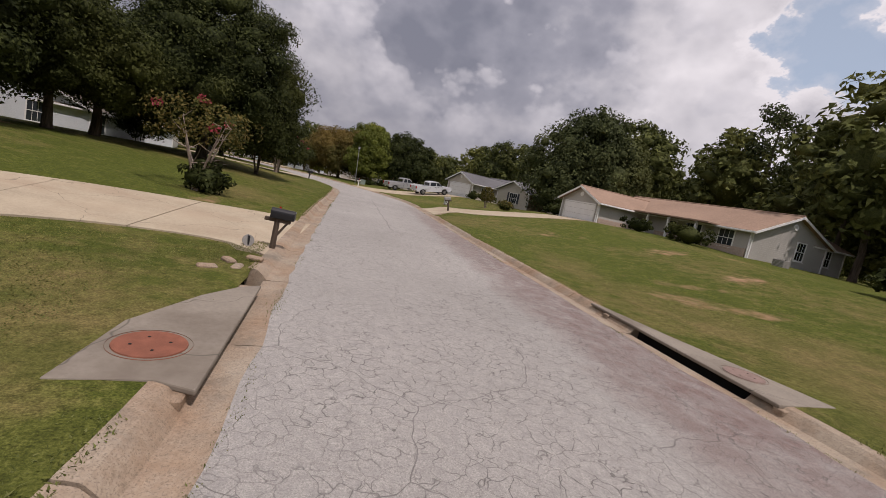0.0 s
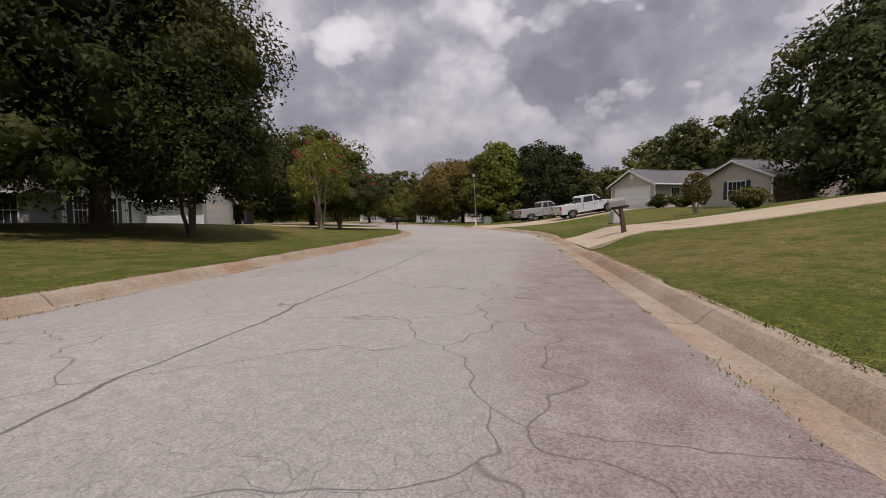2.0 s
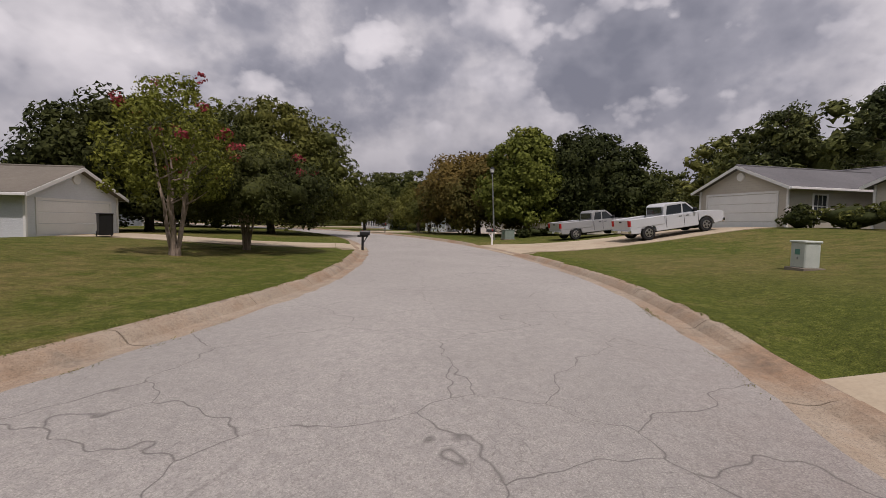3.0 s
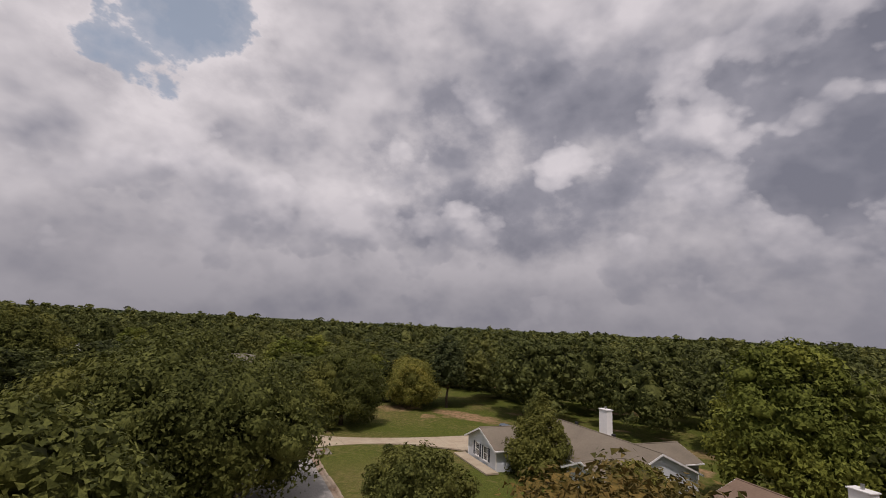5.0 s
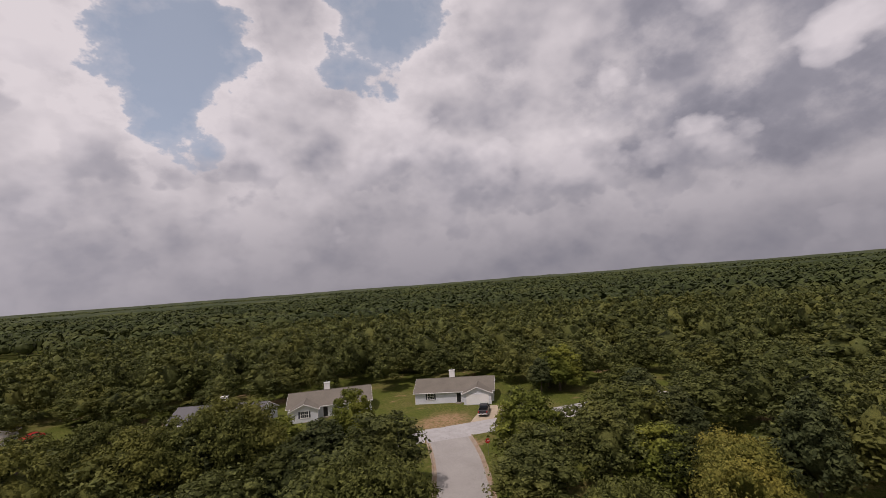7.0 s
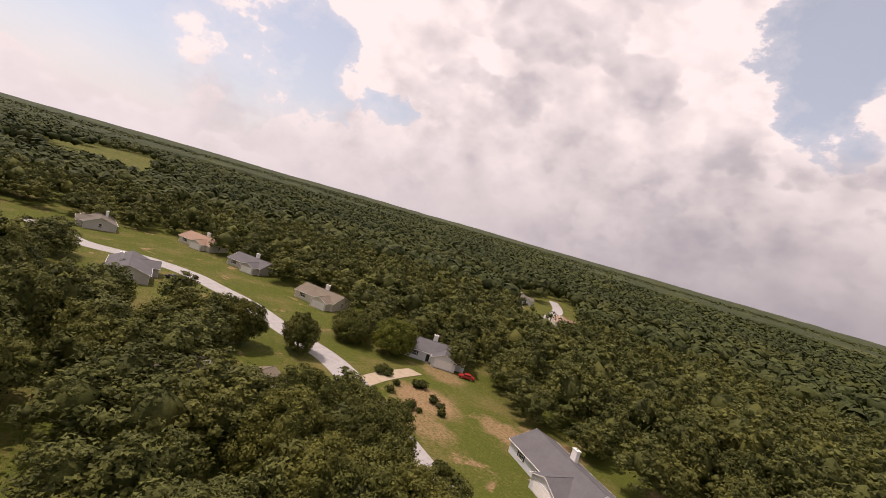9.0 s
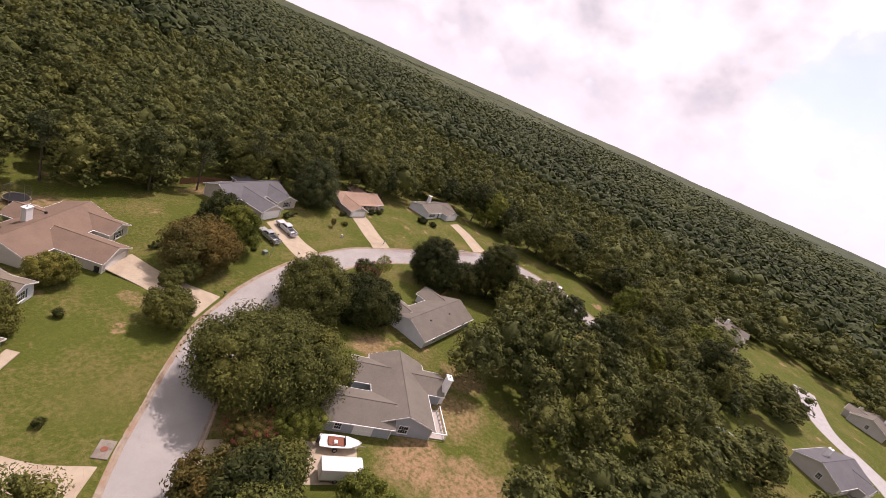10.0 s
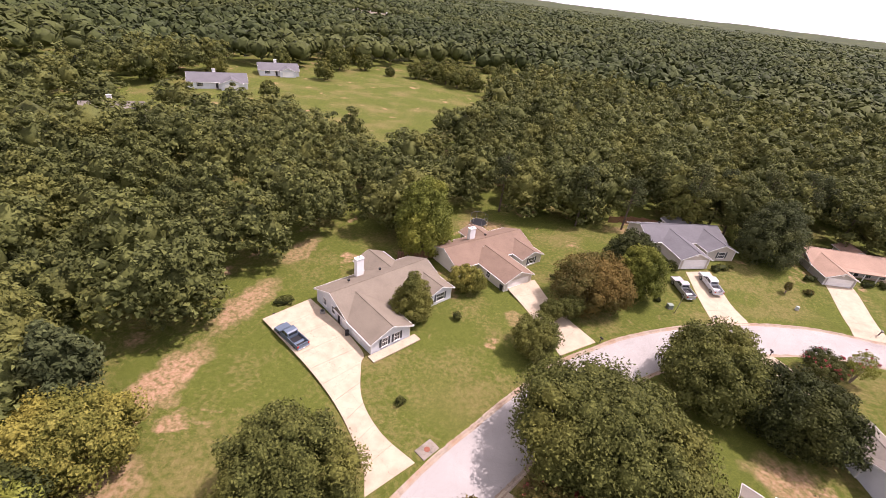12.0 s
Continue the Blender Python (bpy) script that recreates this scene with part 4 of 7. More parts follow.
ICO_V, ICO_F = ico()
OCT_V = np.array([(1, 0, 0), (0, 1, 0), (-1, 0, 0), (0, -1, 0), (0, 0, 1), (0, 0, -1)], float) * 1.15
OCT_F = np.array([(0, 1, 4), (1, 2, 4), (2, 3, 4), (3, 0, 4), (1, 0, 5), (2, 1, 5), (3, 2, 5), (0, 3, 5)])


def crown_shape(rng, h, h0, rad, lobes, per, size, cone=0.0, flat=0.2, solid=0.56, low=0.75, octa=False, split=1.9):
    """A crown of rounded boughs on an uneven dome: leaves on each bough's shell, and the dim foliage inside."""
    lobes, per = int(lobes * split), max(4, int(per / split))
    i = (np.arange(lobes) + 0.5) / lobes
    zz = 1 - (1 + low) * i
    ang = np.arange(lobes) * 2.39996 + rng.uniform(-0.35, 0.35, lobes)
    s = np.sqrt(np.clip(1 - zz * zz, 0, 1))
    d = np.stack([np.cos(ang) * s, np.sin(ang) * s, zz], 1)
    zc = h * (h0 + (1 - h0) * 0.42)
    ext_z = np.where(zz > 0, h - zc, (zc - h * h0) / low)
    wob = 1 + 0.13 * np.sin(ang * 2 + rng.uniform(0, 6)) + 0.07 * np.sin(ang * 3 + zz * 3 + rng.uniform(0, 6))
    side = rad * (1 - cone * (zz + low) / (1 + low)) * wob
    lr = rad * rng.uniform(0.15 + 0.10 * (1.9 - split), 0.36 + 0.10 * (1.9 - split), lobes) * (1 - 0.25 * np.abs(zz)) * (1 - 0.5 * cone * (zz + low) / (1 + low))
    reach = rng.uniform(0.78, 1.10, lobes)
    c = np.stack([d[:, 0] * (side - lr * 0.8) * reach, d[:, 1] * (side - lr * 0.8) * reach, zc + d[:, 2] * (ext_z - lr * 0.7) * reach], 1)
    per, size = per * 2, size * 0.80
    n = lobes * per
    C, L, D = np.repeat(c, per, 0), np.repeat(lr, per), np.repeat(d, per, 0)
    g = rng.normal(size=(n, 3)) + 0.75 * D + np.array([0, 0, 0.15])
    g /= np.linalg.norm(g, axis=1)[:, None] + 1e-9
    pos = C + g * np.array([1, 1, 0.82]) * (L * rng.uniform(0.66, 1.24, n))[:, None]
    nrm = g + rng.normal(scale=0.5, size=(n, 3)) + np.array([0, 0, flat])
    nrm /= np.linalg.norm(nrm, axis=1)[:, None] + 1e-9
    a = np.cross(nrm, rng.normal(size=(n, 3)))
    a /= np.linalg.norm(a, axis=1)[:, None] + 1e-9
    b = np.cross(nrm, a)
    k = (size * rng.uniform(0.55, 1.4, n))[:, None]
    a, b = a * k, b * k * 0.6
    bend = nrm * k * 0.2
    q = np.stack([pos - a, pos + a * rng.uniform(0.2, 0.8, (n, 1)) - b, pos + a * rng.uniform(0.4, 1.0, (n, 1)) + b + bend], 1)
    # inside
    base_v, base_f = (OCT_V, OCT_F) if octa else (ICO_V, ICO_F)
    m = len(base_v)
    jit = rng.uniform(0.82, 1.12, (lobes, m, 1))
    v = c[:, None, :] + base_v[None] * np.array([1, 1, 0.82]) * jit * (lr * solid)[:, None, None]
    f = base_f[None] + (np.arange(lobes) * m)[:, None, None]
    v, f = v.reshape(-1, 3), f.reshape(-1, 3)
    mid = ICO_V * rng.uniform(0.85, 1.1, (len(ICO_V), 1)) * np.array([rad * 0.58, rad * 0.58, (h - zc) * 0.60])
    mid[:, :2] *= np.clip(1 - cone * 0.6 * (1 + ICO_V[:, 2:3]), 0.2, 1)
    f = np.vstack([f, ICO_F + len(v)])
    v = np.vstack([v, mid + np.array([0, 0, zc])])
    return q, v, f


def limb_mesh(rng, h, r, crown, mat, root, forks=6, trunks=1, spread=0.0, name="trunk"):
    """A tapered trunk with limbs, as one mesh."""
    bm = bmesh.new()
    for k in range(trunks):
        a = 2 * math.pi * k / max(1, trunks) + rng.uniform(0, 1)
        foot = Vector((math.cos(a), math.sin(a), 0)) * (r * 0.8 if trunks > 1 else 0)
        lean = Vector((math.cos(a), math.sin(a), 0)) * spread * h
        p, rad = foot + Vector((0, 0, -0.25)), r * (1.0 if trunks == 1 else 0.6)
        rod_into(bm, p, foot + Vector((0, 0, 0.25)), rad * 1.35, rad, 9)
        n = 5
        for i in range(n):
            q = foot + lean * ((i + 1) / n) ** 1.3 + Vector((rng.uniform(-1, 1), rng.uniform(-1, 1), 0)) * h * 0.015 + Vector((0, 0, h * (i + 1) / n))
            start = foot + Vector((0, 0, 0.2)) if i == 0 else p
            rod_into(bm, start, q, rad * (1 - 0.16 * i), rad * (1 - 0.16 * (i + 1)), 8)
            if i >= 1:
                for _ in range(max(1, forks // 4)):
                    b = rng.uniform(0, 2 * math.pi)
                    ln = crown * rng.uniform(0.45, 0.85) * (1 - 0.1 * i)
                    e = q + Vector((math.cos(b) * ln, math.sin(b) * ln, ln * rng.uniform(0.25, 0.75)))
                    mid = q.lerp(e, 0.5) + Vector((0, 0, -ln * 0.06))
                    rod_into(bm, q, mid, rad * 0.42, rad * 0.27, 6)
                    rod_into(bm, mid, e, rad * 0.27, rad * 0.10, 5)
            p = q
    return part(name, bm, mat, root)


def tree(name, label, x, y, h, rad, leaf, seed, base=None, leaves=5200, size=0.26, h0=0.22, trunk=None, bark=None, trunks=1, spread=0.0, power=0.8, category="tree",
         core=0.62, clumps=46, droop=0.0, group="", flat=0.25, cone=0.0):
    rng = np.random.default_rng(seed)
    z = ground_z(x, y) if base is None else base
    root = thing(name, label, category, pose(x, y, z), group)
    limb_mesh(rng, h * 0.72, trunk or 0.028 * h + 0.05, rad * 0.7, bark or M_BARK, root, trunks=trunks, spread=spread)
    q, v, f = crown_shape(rng, h, h0, rad, clumps, max(8, leaves // clumps), size, cone=cone)
    crown = quads_ob("crown", q, leaf, root)
    if core > 0:
        tris_ob("inner_foliage", v, f, leaf, root)
    return root, crown, rng


def bush(name, label, x, y, h, rad, leaf, seed, leaves=900, size=0.10, category="bush", sx=1.0, turn=0.0, box_=False):
    rng = np.random.default_rng(seed)
    root = thing(name, label, category, place(x, y, turn))
    n = 26
    if box_:
        c = np.stack([rng.uniform(-rad * sx, rad * sx, n), rng.uniform(-rad, rad, n) * 0.75, rng.uniform(0.15 * h, 0.82 * h, n)], 1)
    else:
        c, _ = crown_clumps(rng, h * 0.12, h * 0.86, rad * 0.8, n, power=0.5)
        c[:, 0] *= sx
    quads_ob("foliage", leaf_cloud(rng, c, np.full(n, min(rad, h) * 0.3), leaves // n, size, 0.3), leaf, root)
    v, f = core_blob(rng, 0.0, h * 0.82, rad * 0.75, 10, 5)
    v[:, 0] *= sx
    # core takes the darkest leaf tone: the bush's inner shade put into colour
    tris_ob("inner_foliage", v, f, M_DARKLEAF, root)
    bm = bmesh.new()
    for _ in range(4):
        a = rng.uniform(0, 6.28)
        rod_into(bm, (0, 0, -0.1), (math.cos(a) * rad * 0.4, math.sin(a) * rad * 0.4, h * 0.5), 0.025, 0.012, 5)
    part("stems", bm, M_BARK, root)
    return root

# ---------------------------------------------------------------- the place: streets
build_main_road()
mark_drop(-10.0, 27.0, 3.2, -1)   # north side: blue-pickup house
mark_drop(8.5, 57.0, 3.6, -1)
mark_drop(34.3, 74.8, 3.2, -1)
mark_drop(58.4, 80.7, 3.5, -1)
mark_drop(98.5, 81.5, 3.0, -1)
mark_drop(84.4, 73.5, 3.4, 1)     # south side
mark_drop(36.8, 68.2, 3.2, 1)
mark_drop(1.5, 28.0, 3.0, 1)
INLETS[1].append((MAIN_S[int(np.argmin((MAIN[:, 0] - 93.6) ** 2 + (MAIN[:, 1] - 77.4) ** 2))], MAIN_S[int(np.argmin((MAIN[:, 0] - 89.9) ** 2 + (MAIN[:, 1] - 77.4) ** 2))]))
INLETS[-1].append((MAIN_S[int(np.argmin((MAIN[:, 0] - 92.8) ** 2 + (MAIN[:, 1] - 77.4) ** 2))], MAIN_S[int(np.argmin((MAIN[:, 0] - 88.0) ** 2 + (MAIN[:, 1] - 77.4) ** 2))]))
build_ground()
build_curbs()
ribbon_street("road_far", SECOND, 3.4, "pale concrete-grey residential street among lawns", M_STREET)
ribbon_street("road_beyond", THIRD, 3.6, "pale street glimpsed through distant woods", M_STREET, 0.08)

driveway("driveway_blue_pickup", [(-11.0, 24.6), (-12.8, 27.8), (-17.1, 32.0), (-21.0, 35.0), (-25.5, 37.8), (-30.9, 40.7), (-36.7, 43.7)],
         [(-7.6, 30.0), (-12.6, 32.2), (-16.8, 35.9), (-19.5, 41.2), (-20.3, 43.3), (-26.2, 47.3), (-33.1, 50.9)], "pale concrete driveway widening beside a garage")
driveway("driveway_red_roof", [(6.3, 54.0), (0.6, 62.3), (-4.6, 68.6)], [(11.4, 59.4), (5.0, 65.4), (0.1, 73.0)], "pale concrete driveway below a red-roofed garage")
driveway("driveway_two_trucks", [(31.2, 73.2), (29.9, 79.0), (28.2, 87.4)], [(37.6, 76.0), (35.2, 81.5), (33.0, 89.6)], "pale concrete driveway with a parked white pickup")
driveway("driveway_orange_roof", [(55.4, 80.6), (55.1, 85.0), (55.2, 94.7)], [(61.2, 80.9), (60.6, 85.0), (60.4, 95.5)], "narrow concrete driveway up a green lawn")
driveway("driveway_grey_bungalow", [(96.6, 81.6), (98.0, 89), (98.3, 98.4)], [(103.0, 81.8), (103.4, 90), (103.2, 99.8)], "concrete driveway to a grey bungalow")
driveway("driveway_corner", [(80.8, 73.3), (81.8, 70.6), (84.5, 67.4), (90, 64), (97, 60.5), (100, 58.6)], [(87.6, 73.3), (87.4, 71.5), (89, 69.3), (93.5, 67), (99.5, 63.8), (103, 61.8)], "wide cracked concrete driveway beside a black mailbox")
driveway("driveway_crape_myrtle", [(33.4, 67.2), (37.2, 63.6), (39.4, 60.0), (40.0, 54.6)], [(37.6, 69.6), (40.6, 65.8), (43.0, 61.8), (44.8, 55.9)], "concrete driveway shaded by crape myrtles")
driveway("driveway_trailers", [(-0.3, 25.6), (6, 22.8), (13, 20.2), (17.5, 18.6)], [(2.2, 30.6), (7, 29.0), (14.8, 26.2), (20.6, 24.6)], "concrete driveway with parked trailers")
driveway("driveway_dormer_house", [(13.5, -35), (14, -45), (13.2, -53)], [(8, -34), (8.6, -45), (8.8, -53)], "concrete driveway to a grey-roofed house", slab=5)
driveway("driveway_carport", [(-27, -26), (-33, -33), (-38.5, -38.5)], [(-32, -25), (-38, -30), (-43, -36)], "pale concrete driveway below a carport", slab=5)
driveway("driveway_red_car", [(53, -44), (56, -56), (57, -68)], [(58, -45), (60.5, -56), (61, -67)], "concrete driveway beside a grey-roofed house", slab=5)

driveway("walkway_front", [(-19.28, 42.81), (-17.1, 46.3), (-15.0, 49.8)], [(-18.05, 42.05), (-15.9, 45.5), (-13.77, 49.04)], "narrow concrete walk along a garage front", slab=2.0)

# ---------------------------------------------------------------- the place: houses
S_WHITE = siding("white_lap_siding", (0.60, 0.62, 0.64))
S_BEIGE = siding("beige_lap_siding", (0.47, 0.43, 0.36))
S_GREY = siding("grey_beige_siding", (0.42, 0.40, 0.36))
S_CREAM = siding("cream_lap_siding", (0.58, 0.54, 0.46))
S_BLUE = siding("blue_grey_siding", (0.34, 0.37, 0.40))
B_TAN = brick_mat("tan_brick", (0.42, 0.31, 0.24), (0.46, 0.42, 0.36))
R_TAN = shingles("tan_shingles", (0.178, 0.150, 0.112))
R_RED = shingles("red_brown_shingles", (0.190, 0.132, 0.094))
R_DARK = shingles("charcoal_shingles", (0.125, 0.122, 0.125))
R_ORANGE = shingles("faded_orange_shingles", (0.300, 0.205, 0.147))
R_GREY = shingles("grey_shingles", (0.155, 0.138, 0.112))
M_SHUTTER = painted("dark_shutter", (0.035, 0.04, 0.05), 0.6)


def house_blue_pickup():
    h = House("house_tan_roof", "white-sided house with a tan shingle roof and chimney", (-19.1, 43.4), (0.52, 0.85), -0.35, S_WHITE, R_TAN)
    h.block(0, 18, 6.0, 15.2, "u").block(0, 6.7, 0, 9.0, "v", lift=0.02).block(13.6, 18.4, 3.8, 8.5, "v", lift=0.03).block(9.5, 15, 12, 19, "v", lift=0.01)
    h.chimney(7.0, 14.2, 6.3, mat=M_WHITE)
    h.window("front", 2.3, 0, 0.9, 1.3, shutters=M_SHUTTER).window("front", 4.4, 0, 0.9, 1.3, shutters=M_SHUTTER)
    h.window("front", 16, 3.8, 1.6, 1.3, shutters=M_SHUTTER).window("left", 12.8, 0, 0.8, 1.2).window("left", 10.2, 0, 0.8, 1.2)
    h.garage_door("left", 5.2, 0, 4.8, 2.1).door("left", 8.6, 0).door("front", 9.5, 6.0)
    h.window("front", 11.6, 6.0, 1.0, 1.3)
    h.roof_vents([(4, 12.4, 4.3), (10, 12.6, 4.2)])


def house_red_roof():
    h = House("house_red_roof", "pale house with a red-brown shingle roof and garage wing", (-4.6, 67.2), (0.62, 0.78), -0.75, S_CREAM, R_RED)
    h.block(-5, 13.5, 7.5, 16, "u").block(0, 6.4, 0, 9.5, "v", lift=0.02).block(8.5, 13.5, 4.6, 10, "v", lift=0.03).block(4, 9, 14, 18.5, "v", lift=0.01)
    h.chimney(2.5, 13.6, 6.0, mat=M_WHITE)
    h.garage_door("front", 3.2, 0, 4.9, 2.15).window("front", 11, 4.6, 1.5, 1.3, shutters=M_SHUTTER).door("front", 7.6, 7.5)
    h.window("left", 4.5, 0, 0.9, 1.2).window("front", -3, 7.5, 1.0, 1.3).vent("front", 3.2, 0, 3.2)
    h.roof_vents([(6, 13.4, 4.0)])


def house_two_trucks():
    h = House("house_charcoal_roof", "beige-sided house with a charcoal shingle roof", (26.8, 87.8), (0.90, 0.43), 1.5, S_BEIGE, R_DARK)
    h.block(-3, 15, 7, 15.5, "u").block(0, 6.2, 0, 11, "v", lift=0.02).block(8.2, 14.6, 3.2, 10, "v", lift=0.03).block(7, 12, 13, 18, "v", lift=0.01)
    h.garage_door("front", 3.1, 0, 4.9, 2.15).vent("front", 3.1, 0, 3.25).window("front", 11.6, 3.2, 1.5, 1.35, shutters=M_SHUTTER)
    h.window("right", 2.2, 6.2, 0.9, 1.2).door("front", 7.2, 7.0, mat=M_WHITE).window("right", 6.5, 14.6, 0.9, 1.3)
    box("brick_panel", (14.62, 3.3, -0.5), (14.70, 9.8, 2.1), B_TAN, h.e)
    h.roof_vents([(2, 12.6, 4.2), (10, 13.0, 4.1)])


def house_orange_roof():
    h = House("house_orange_roof", "grey-beige house with a faded orange shingle roof", (54.6, 94.6), (0.985, 0.172), 1.70, S_GREY, R_ORANGE)
    h.block(0, 16.4, 5.0, 13.4, "u", eave=2.35, pitch=0.40).block(0, 5.7, 0, 8.4, "v", eave=2.35, pitch=0.42, lift=0.02).block(11.5, 16.0, 12.2, 16.6, "v", eave=2.35, lift=0.01)
    h.garage_door("front", 2.85, 0, 4.5, 2.0).vent("front", 2.85, 0, 2.85, 0.24)
    h.door("front", 9.2, 5.0, h=1.98, mat=M_BLACK).window("front", 11.4, 5.0, 1.5, 1.2).window("front", 14.4, 5.0, 1.2, 1.2)
    h.window("right", 10.4, 16.4, 0.95, 1.3).window("right", 14.4, 16.0, 0.9, 1.2).vent("right", 9.2, 16.4, 3.2, 0.24)
    box("brick_panel", (7.6, 4.90, -0.3), (16.2, 4.99, 0.9), B_TAN, h.e)
    box("brick_panel", (5.72, 0.1, -0.4), (5.79, 4.9, 0.9), B_TAN, h.e)
    for u in (7.6, 9.9, 12.6):
        h.post(u, 3.8, 2.25)
    box("porch_roof", (5.9, 3.5, 2.22), (13.8, 5.1, 2.36), R_ORANGE, h.e, 0.02)
    box("porch_floor", (5.9, 3.4, -0.3), (13.8, 5.0, -0.02), M_SLAB, h.e, 0.02)
    for a in (0.08, 5.6):
        rod("downspout", (a, -0.09, 0.0), (a, -0.09, 2.2), 0.045, M_TRIM, h.e)
    rod("downspout", (16.35, 4.90, 0.0), (16.35, 4.86, 2.2), 0.045, M_TRIM, h.e)


def house_grey_bungalow():
    h = House("house_grey_bungalow", "white-fronted bungalow with a grey-tan shingle roof", (89.8, 98.6), (0.96, 0.28), 1.35, S_WHITE, R_GREY)
    h.block(0, 17, 2.5, 11, "u", pitch=0.34).block(8.5, 15.5, 0, 7, "v", pitch=0.34, lift=0.02)
    h.chimney(6, 8.2, 6.2, mat=M_WHITE).garage_door("front", 12, 0, 4.8).window("front", 3, 2.5, 1.4, 1.3, shutters=M_SHUTTER).door("front", 6.4, 2.5).window("front", 1.2, 2.5)


def house_inner():
    h = House("house_grey_hip", "white-sided house with a weathered grey shingle roof", (43.4, 40.2), (0.96, 0.28), 0.05, S_WHITE, R_GREY)
    h.block(0, 18.5, 0, 9.2, "u").block(-0.2, 6.0, 7, 13.6, "v", lift=0.02).block(13, 18.3, 6.5, 12, "v", lift=0.03)
    h.garage_door("back", 2.9, 13.6, 4.9).vent("back", 2.9, 13.6, 3.3).window("back", 14.4, 12, 0.95, 1.4, shutters=M_SHUTTER).window("back", 17.0, 12, 0.95, 1.4, shutters=M_SHUTTER).window("back", 8.6, 9.2, 1.7, 1.5, shutters=M_SHUTTER)
    h.window("left", 11.5, -0.2, 0.9, 1.2).window("right", 9.6, 18.3, 0.95, 1.4).window("right", 3.0, 18.5, 0.95, 1.4).window("right", 6.0, 18.5, 0.95, 1.4).window("front", 4, 0).window("front", 9, 0).window("front", 14, 0, 1.6)
    h.door("back", 11.8, 9.2, mat=M_WHITE).roof_vents([(5, 2.8, 3.8), (12, 2.6, 3.7)])


def house_trailers():
    h = House("house_grey_tan_roof", "blue-grey house with a grey-tan shingle roof and deck", (16.2, 27.9), (0.89, -0.45), 0.1, S_BLUE, R_GREY)
    h.block(7.6, 16.4, 0.9, 15.2, "v").block(0, 10, 0, 6.2, "u", lift=0.02).block(4.5, 11, 8.6, 14.0, "u", lift=0.03).block(14, 19.4, 8.6, 13.6, "u", lift=0.01)
    h.chimney(19.8, 9.6, 5.4, 0.8, 1.3, mat=M_WHITE)
    h.window("front", 12, 0.9, 1.4, 1.3).window("left", 2.5, 0, 0.9, 1.2).window("front", 2.4, 0, 0.9, 1.0).garage_door("front", 6.0, 0.0, 2.6, 2.1).window("right", 3.0, 16.4)
    h.window("right", 11.6, 19.4, 1.4, 1.3)
    deck = box("deck", (16.5, 1.2, 0.25), (19.3, 7.2, 0.42), wood_mat("deck_boards", (0.42, 0.38, 0.33)), h.e, 0.02)
    for k in range(7):
        box("rail_post", (19.12, 1.3 + k * 0.96, 0.0), (19.24, 1.42 + k * 0.96, 1.4), M_WHITE, deck)
    box("rail", (19.1, 1.25, 1.32), (19.26, 7.2, 1.42), M_WHITE, deck)
    box("rail", (16.5, 1.2, 1.32), (19.26, 1.34, 1.42), M_WHITE, deck)


def plain_house(name, label, origin, u, walls, roof, length=17.0, depth=9.5, wing=(9, 15.5, 4.0), base=None, chimney=True, garage=True):
    """A street house seen from afar: long gable, a front wing with a garage, windows, a chimney."""
    z = ground_z(*origin) if base is None else base
    h = House(name, label, origin, u, z + 0.15, walls, roof)
    h.block(0, length, 0, depth, "u")
    a, b, out = wing
    h.block(a, b, -out, depth * 0.5, "v", lift=0.02)
    if garage:
        h.garage_door("front", (a + b) / 2, -out, min(4.8, b - a - 1.0))
    else:
        h.window("front", (a + b) / 2, -out, 1.6, 1.3, shutters=M_SHUTTER)
    side = 0.2 * length if a > length / 3 else 0.8 * length
    h.window("front", side, 0, 1.4, 1.3, shutters=M_SHUTTER).door("front", (a - 1.4) if a > length / 3 else b + 1.5, 0).window("left", depth * 0.4, 0).window("right", depth * 0.5, length)
    h.window("back", length * 0.3, depth).window("back", length * 0.7, depth)
    if chimney:
        h.chimney(length * 0.45, depth * 0.72, 5.9, mat=M_WHITE)
    return h


house_blue_pickup()
house_red_roof()
house_two_trucks()
house_orange_roof()
house_grey_bungalow()
house_inner()
house_trailers()
plain_house("house_tan_corner", "house with a tan roof at the street's end", (107.2, 60.6), (-0.9, -0.44), S_BEIGE, R_TAN, 16, 9, (3, 9, 3))
# the second street
k = plain_house("house_dormer", "grey-roofed house with a white porch and garage", (24.5, -60), (-0.90, 0.42), S_WHITE, R_DARK, 19, 10.5, (10.5, 17, 2.2), chimney=True)
plain_house("house_white_gables", "white-gabled house with a grey roof", (1.0, -56), (-0.97, 0.22), S_WHITE, R_GREY, 18, 10, (1.0, 6.5, 2.5), garage=False)
plain_house("house_carport", "white-gabled house with a grey roof and carport", (-26.5, -50), (-0.86, 0.52), S_WHITE, R_GREY, 18, 9.5, (11.5, 17.5, 2.5))
plain_house("house_red_car", "grey-roofed house with a red car beside it", (70, -72), (-0.80, -0.60), S_WHITE, R_DARK, 18, 10, (9, 15.5, 2.2))
plain_house("house_tan_garden", "tan-roofed house under large trees", (52, -24), (0.93, 0.36), S_BEIGE, R_TAN, 17, 9.5, (1, 7.5, 5))
plain_house("house_hip_far", "tan-roofed house at the second street", (119, -66), (-0.9, -0.30), S_CREAM, R_TAN, 16, 10, (9, 15, 2.5))
plain_house("house_slate", "slate-roofed house on a sloping lawn", (157, -58), (-0.9, -0.35), S_GREY, R_DARK, 16, 10, (9, 15, 2.5))
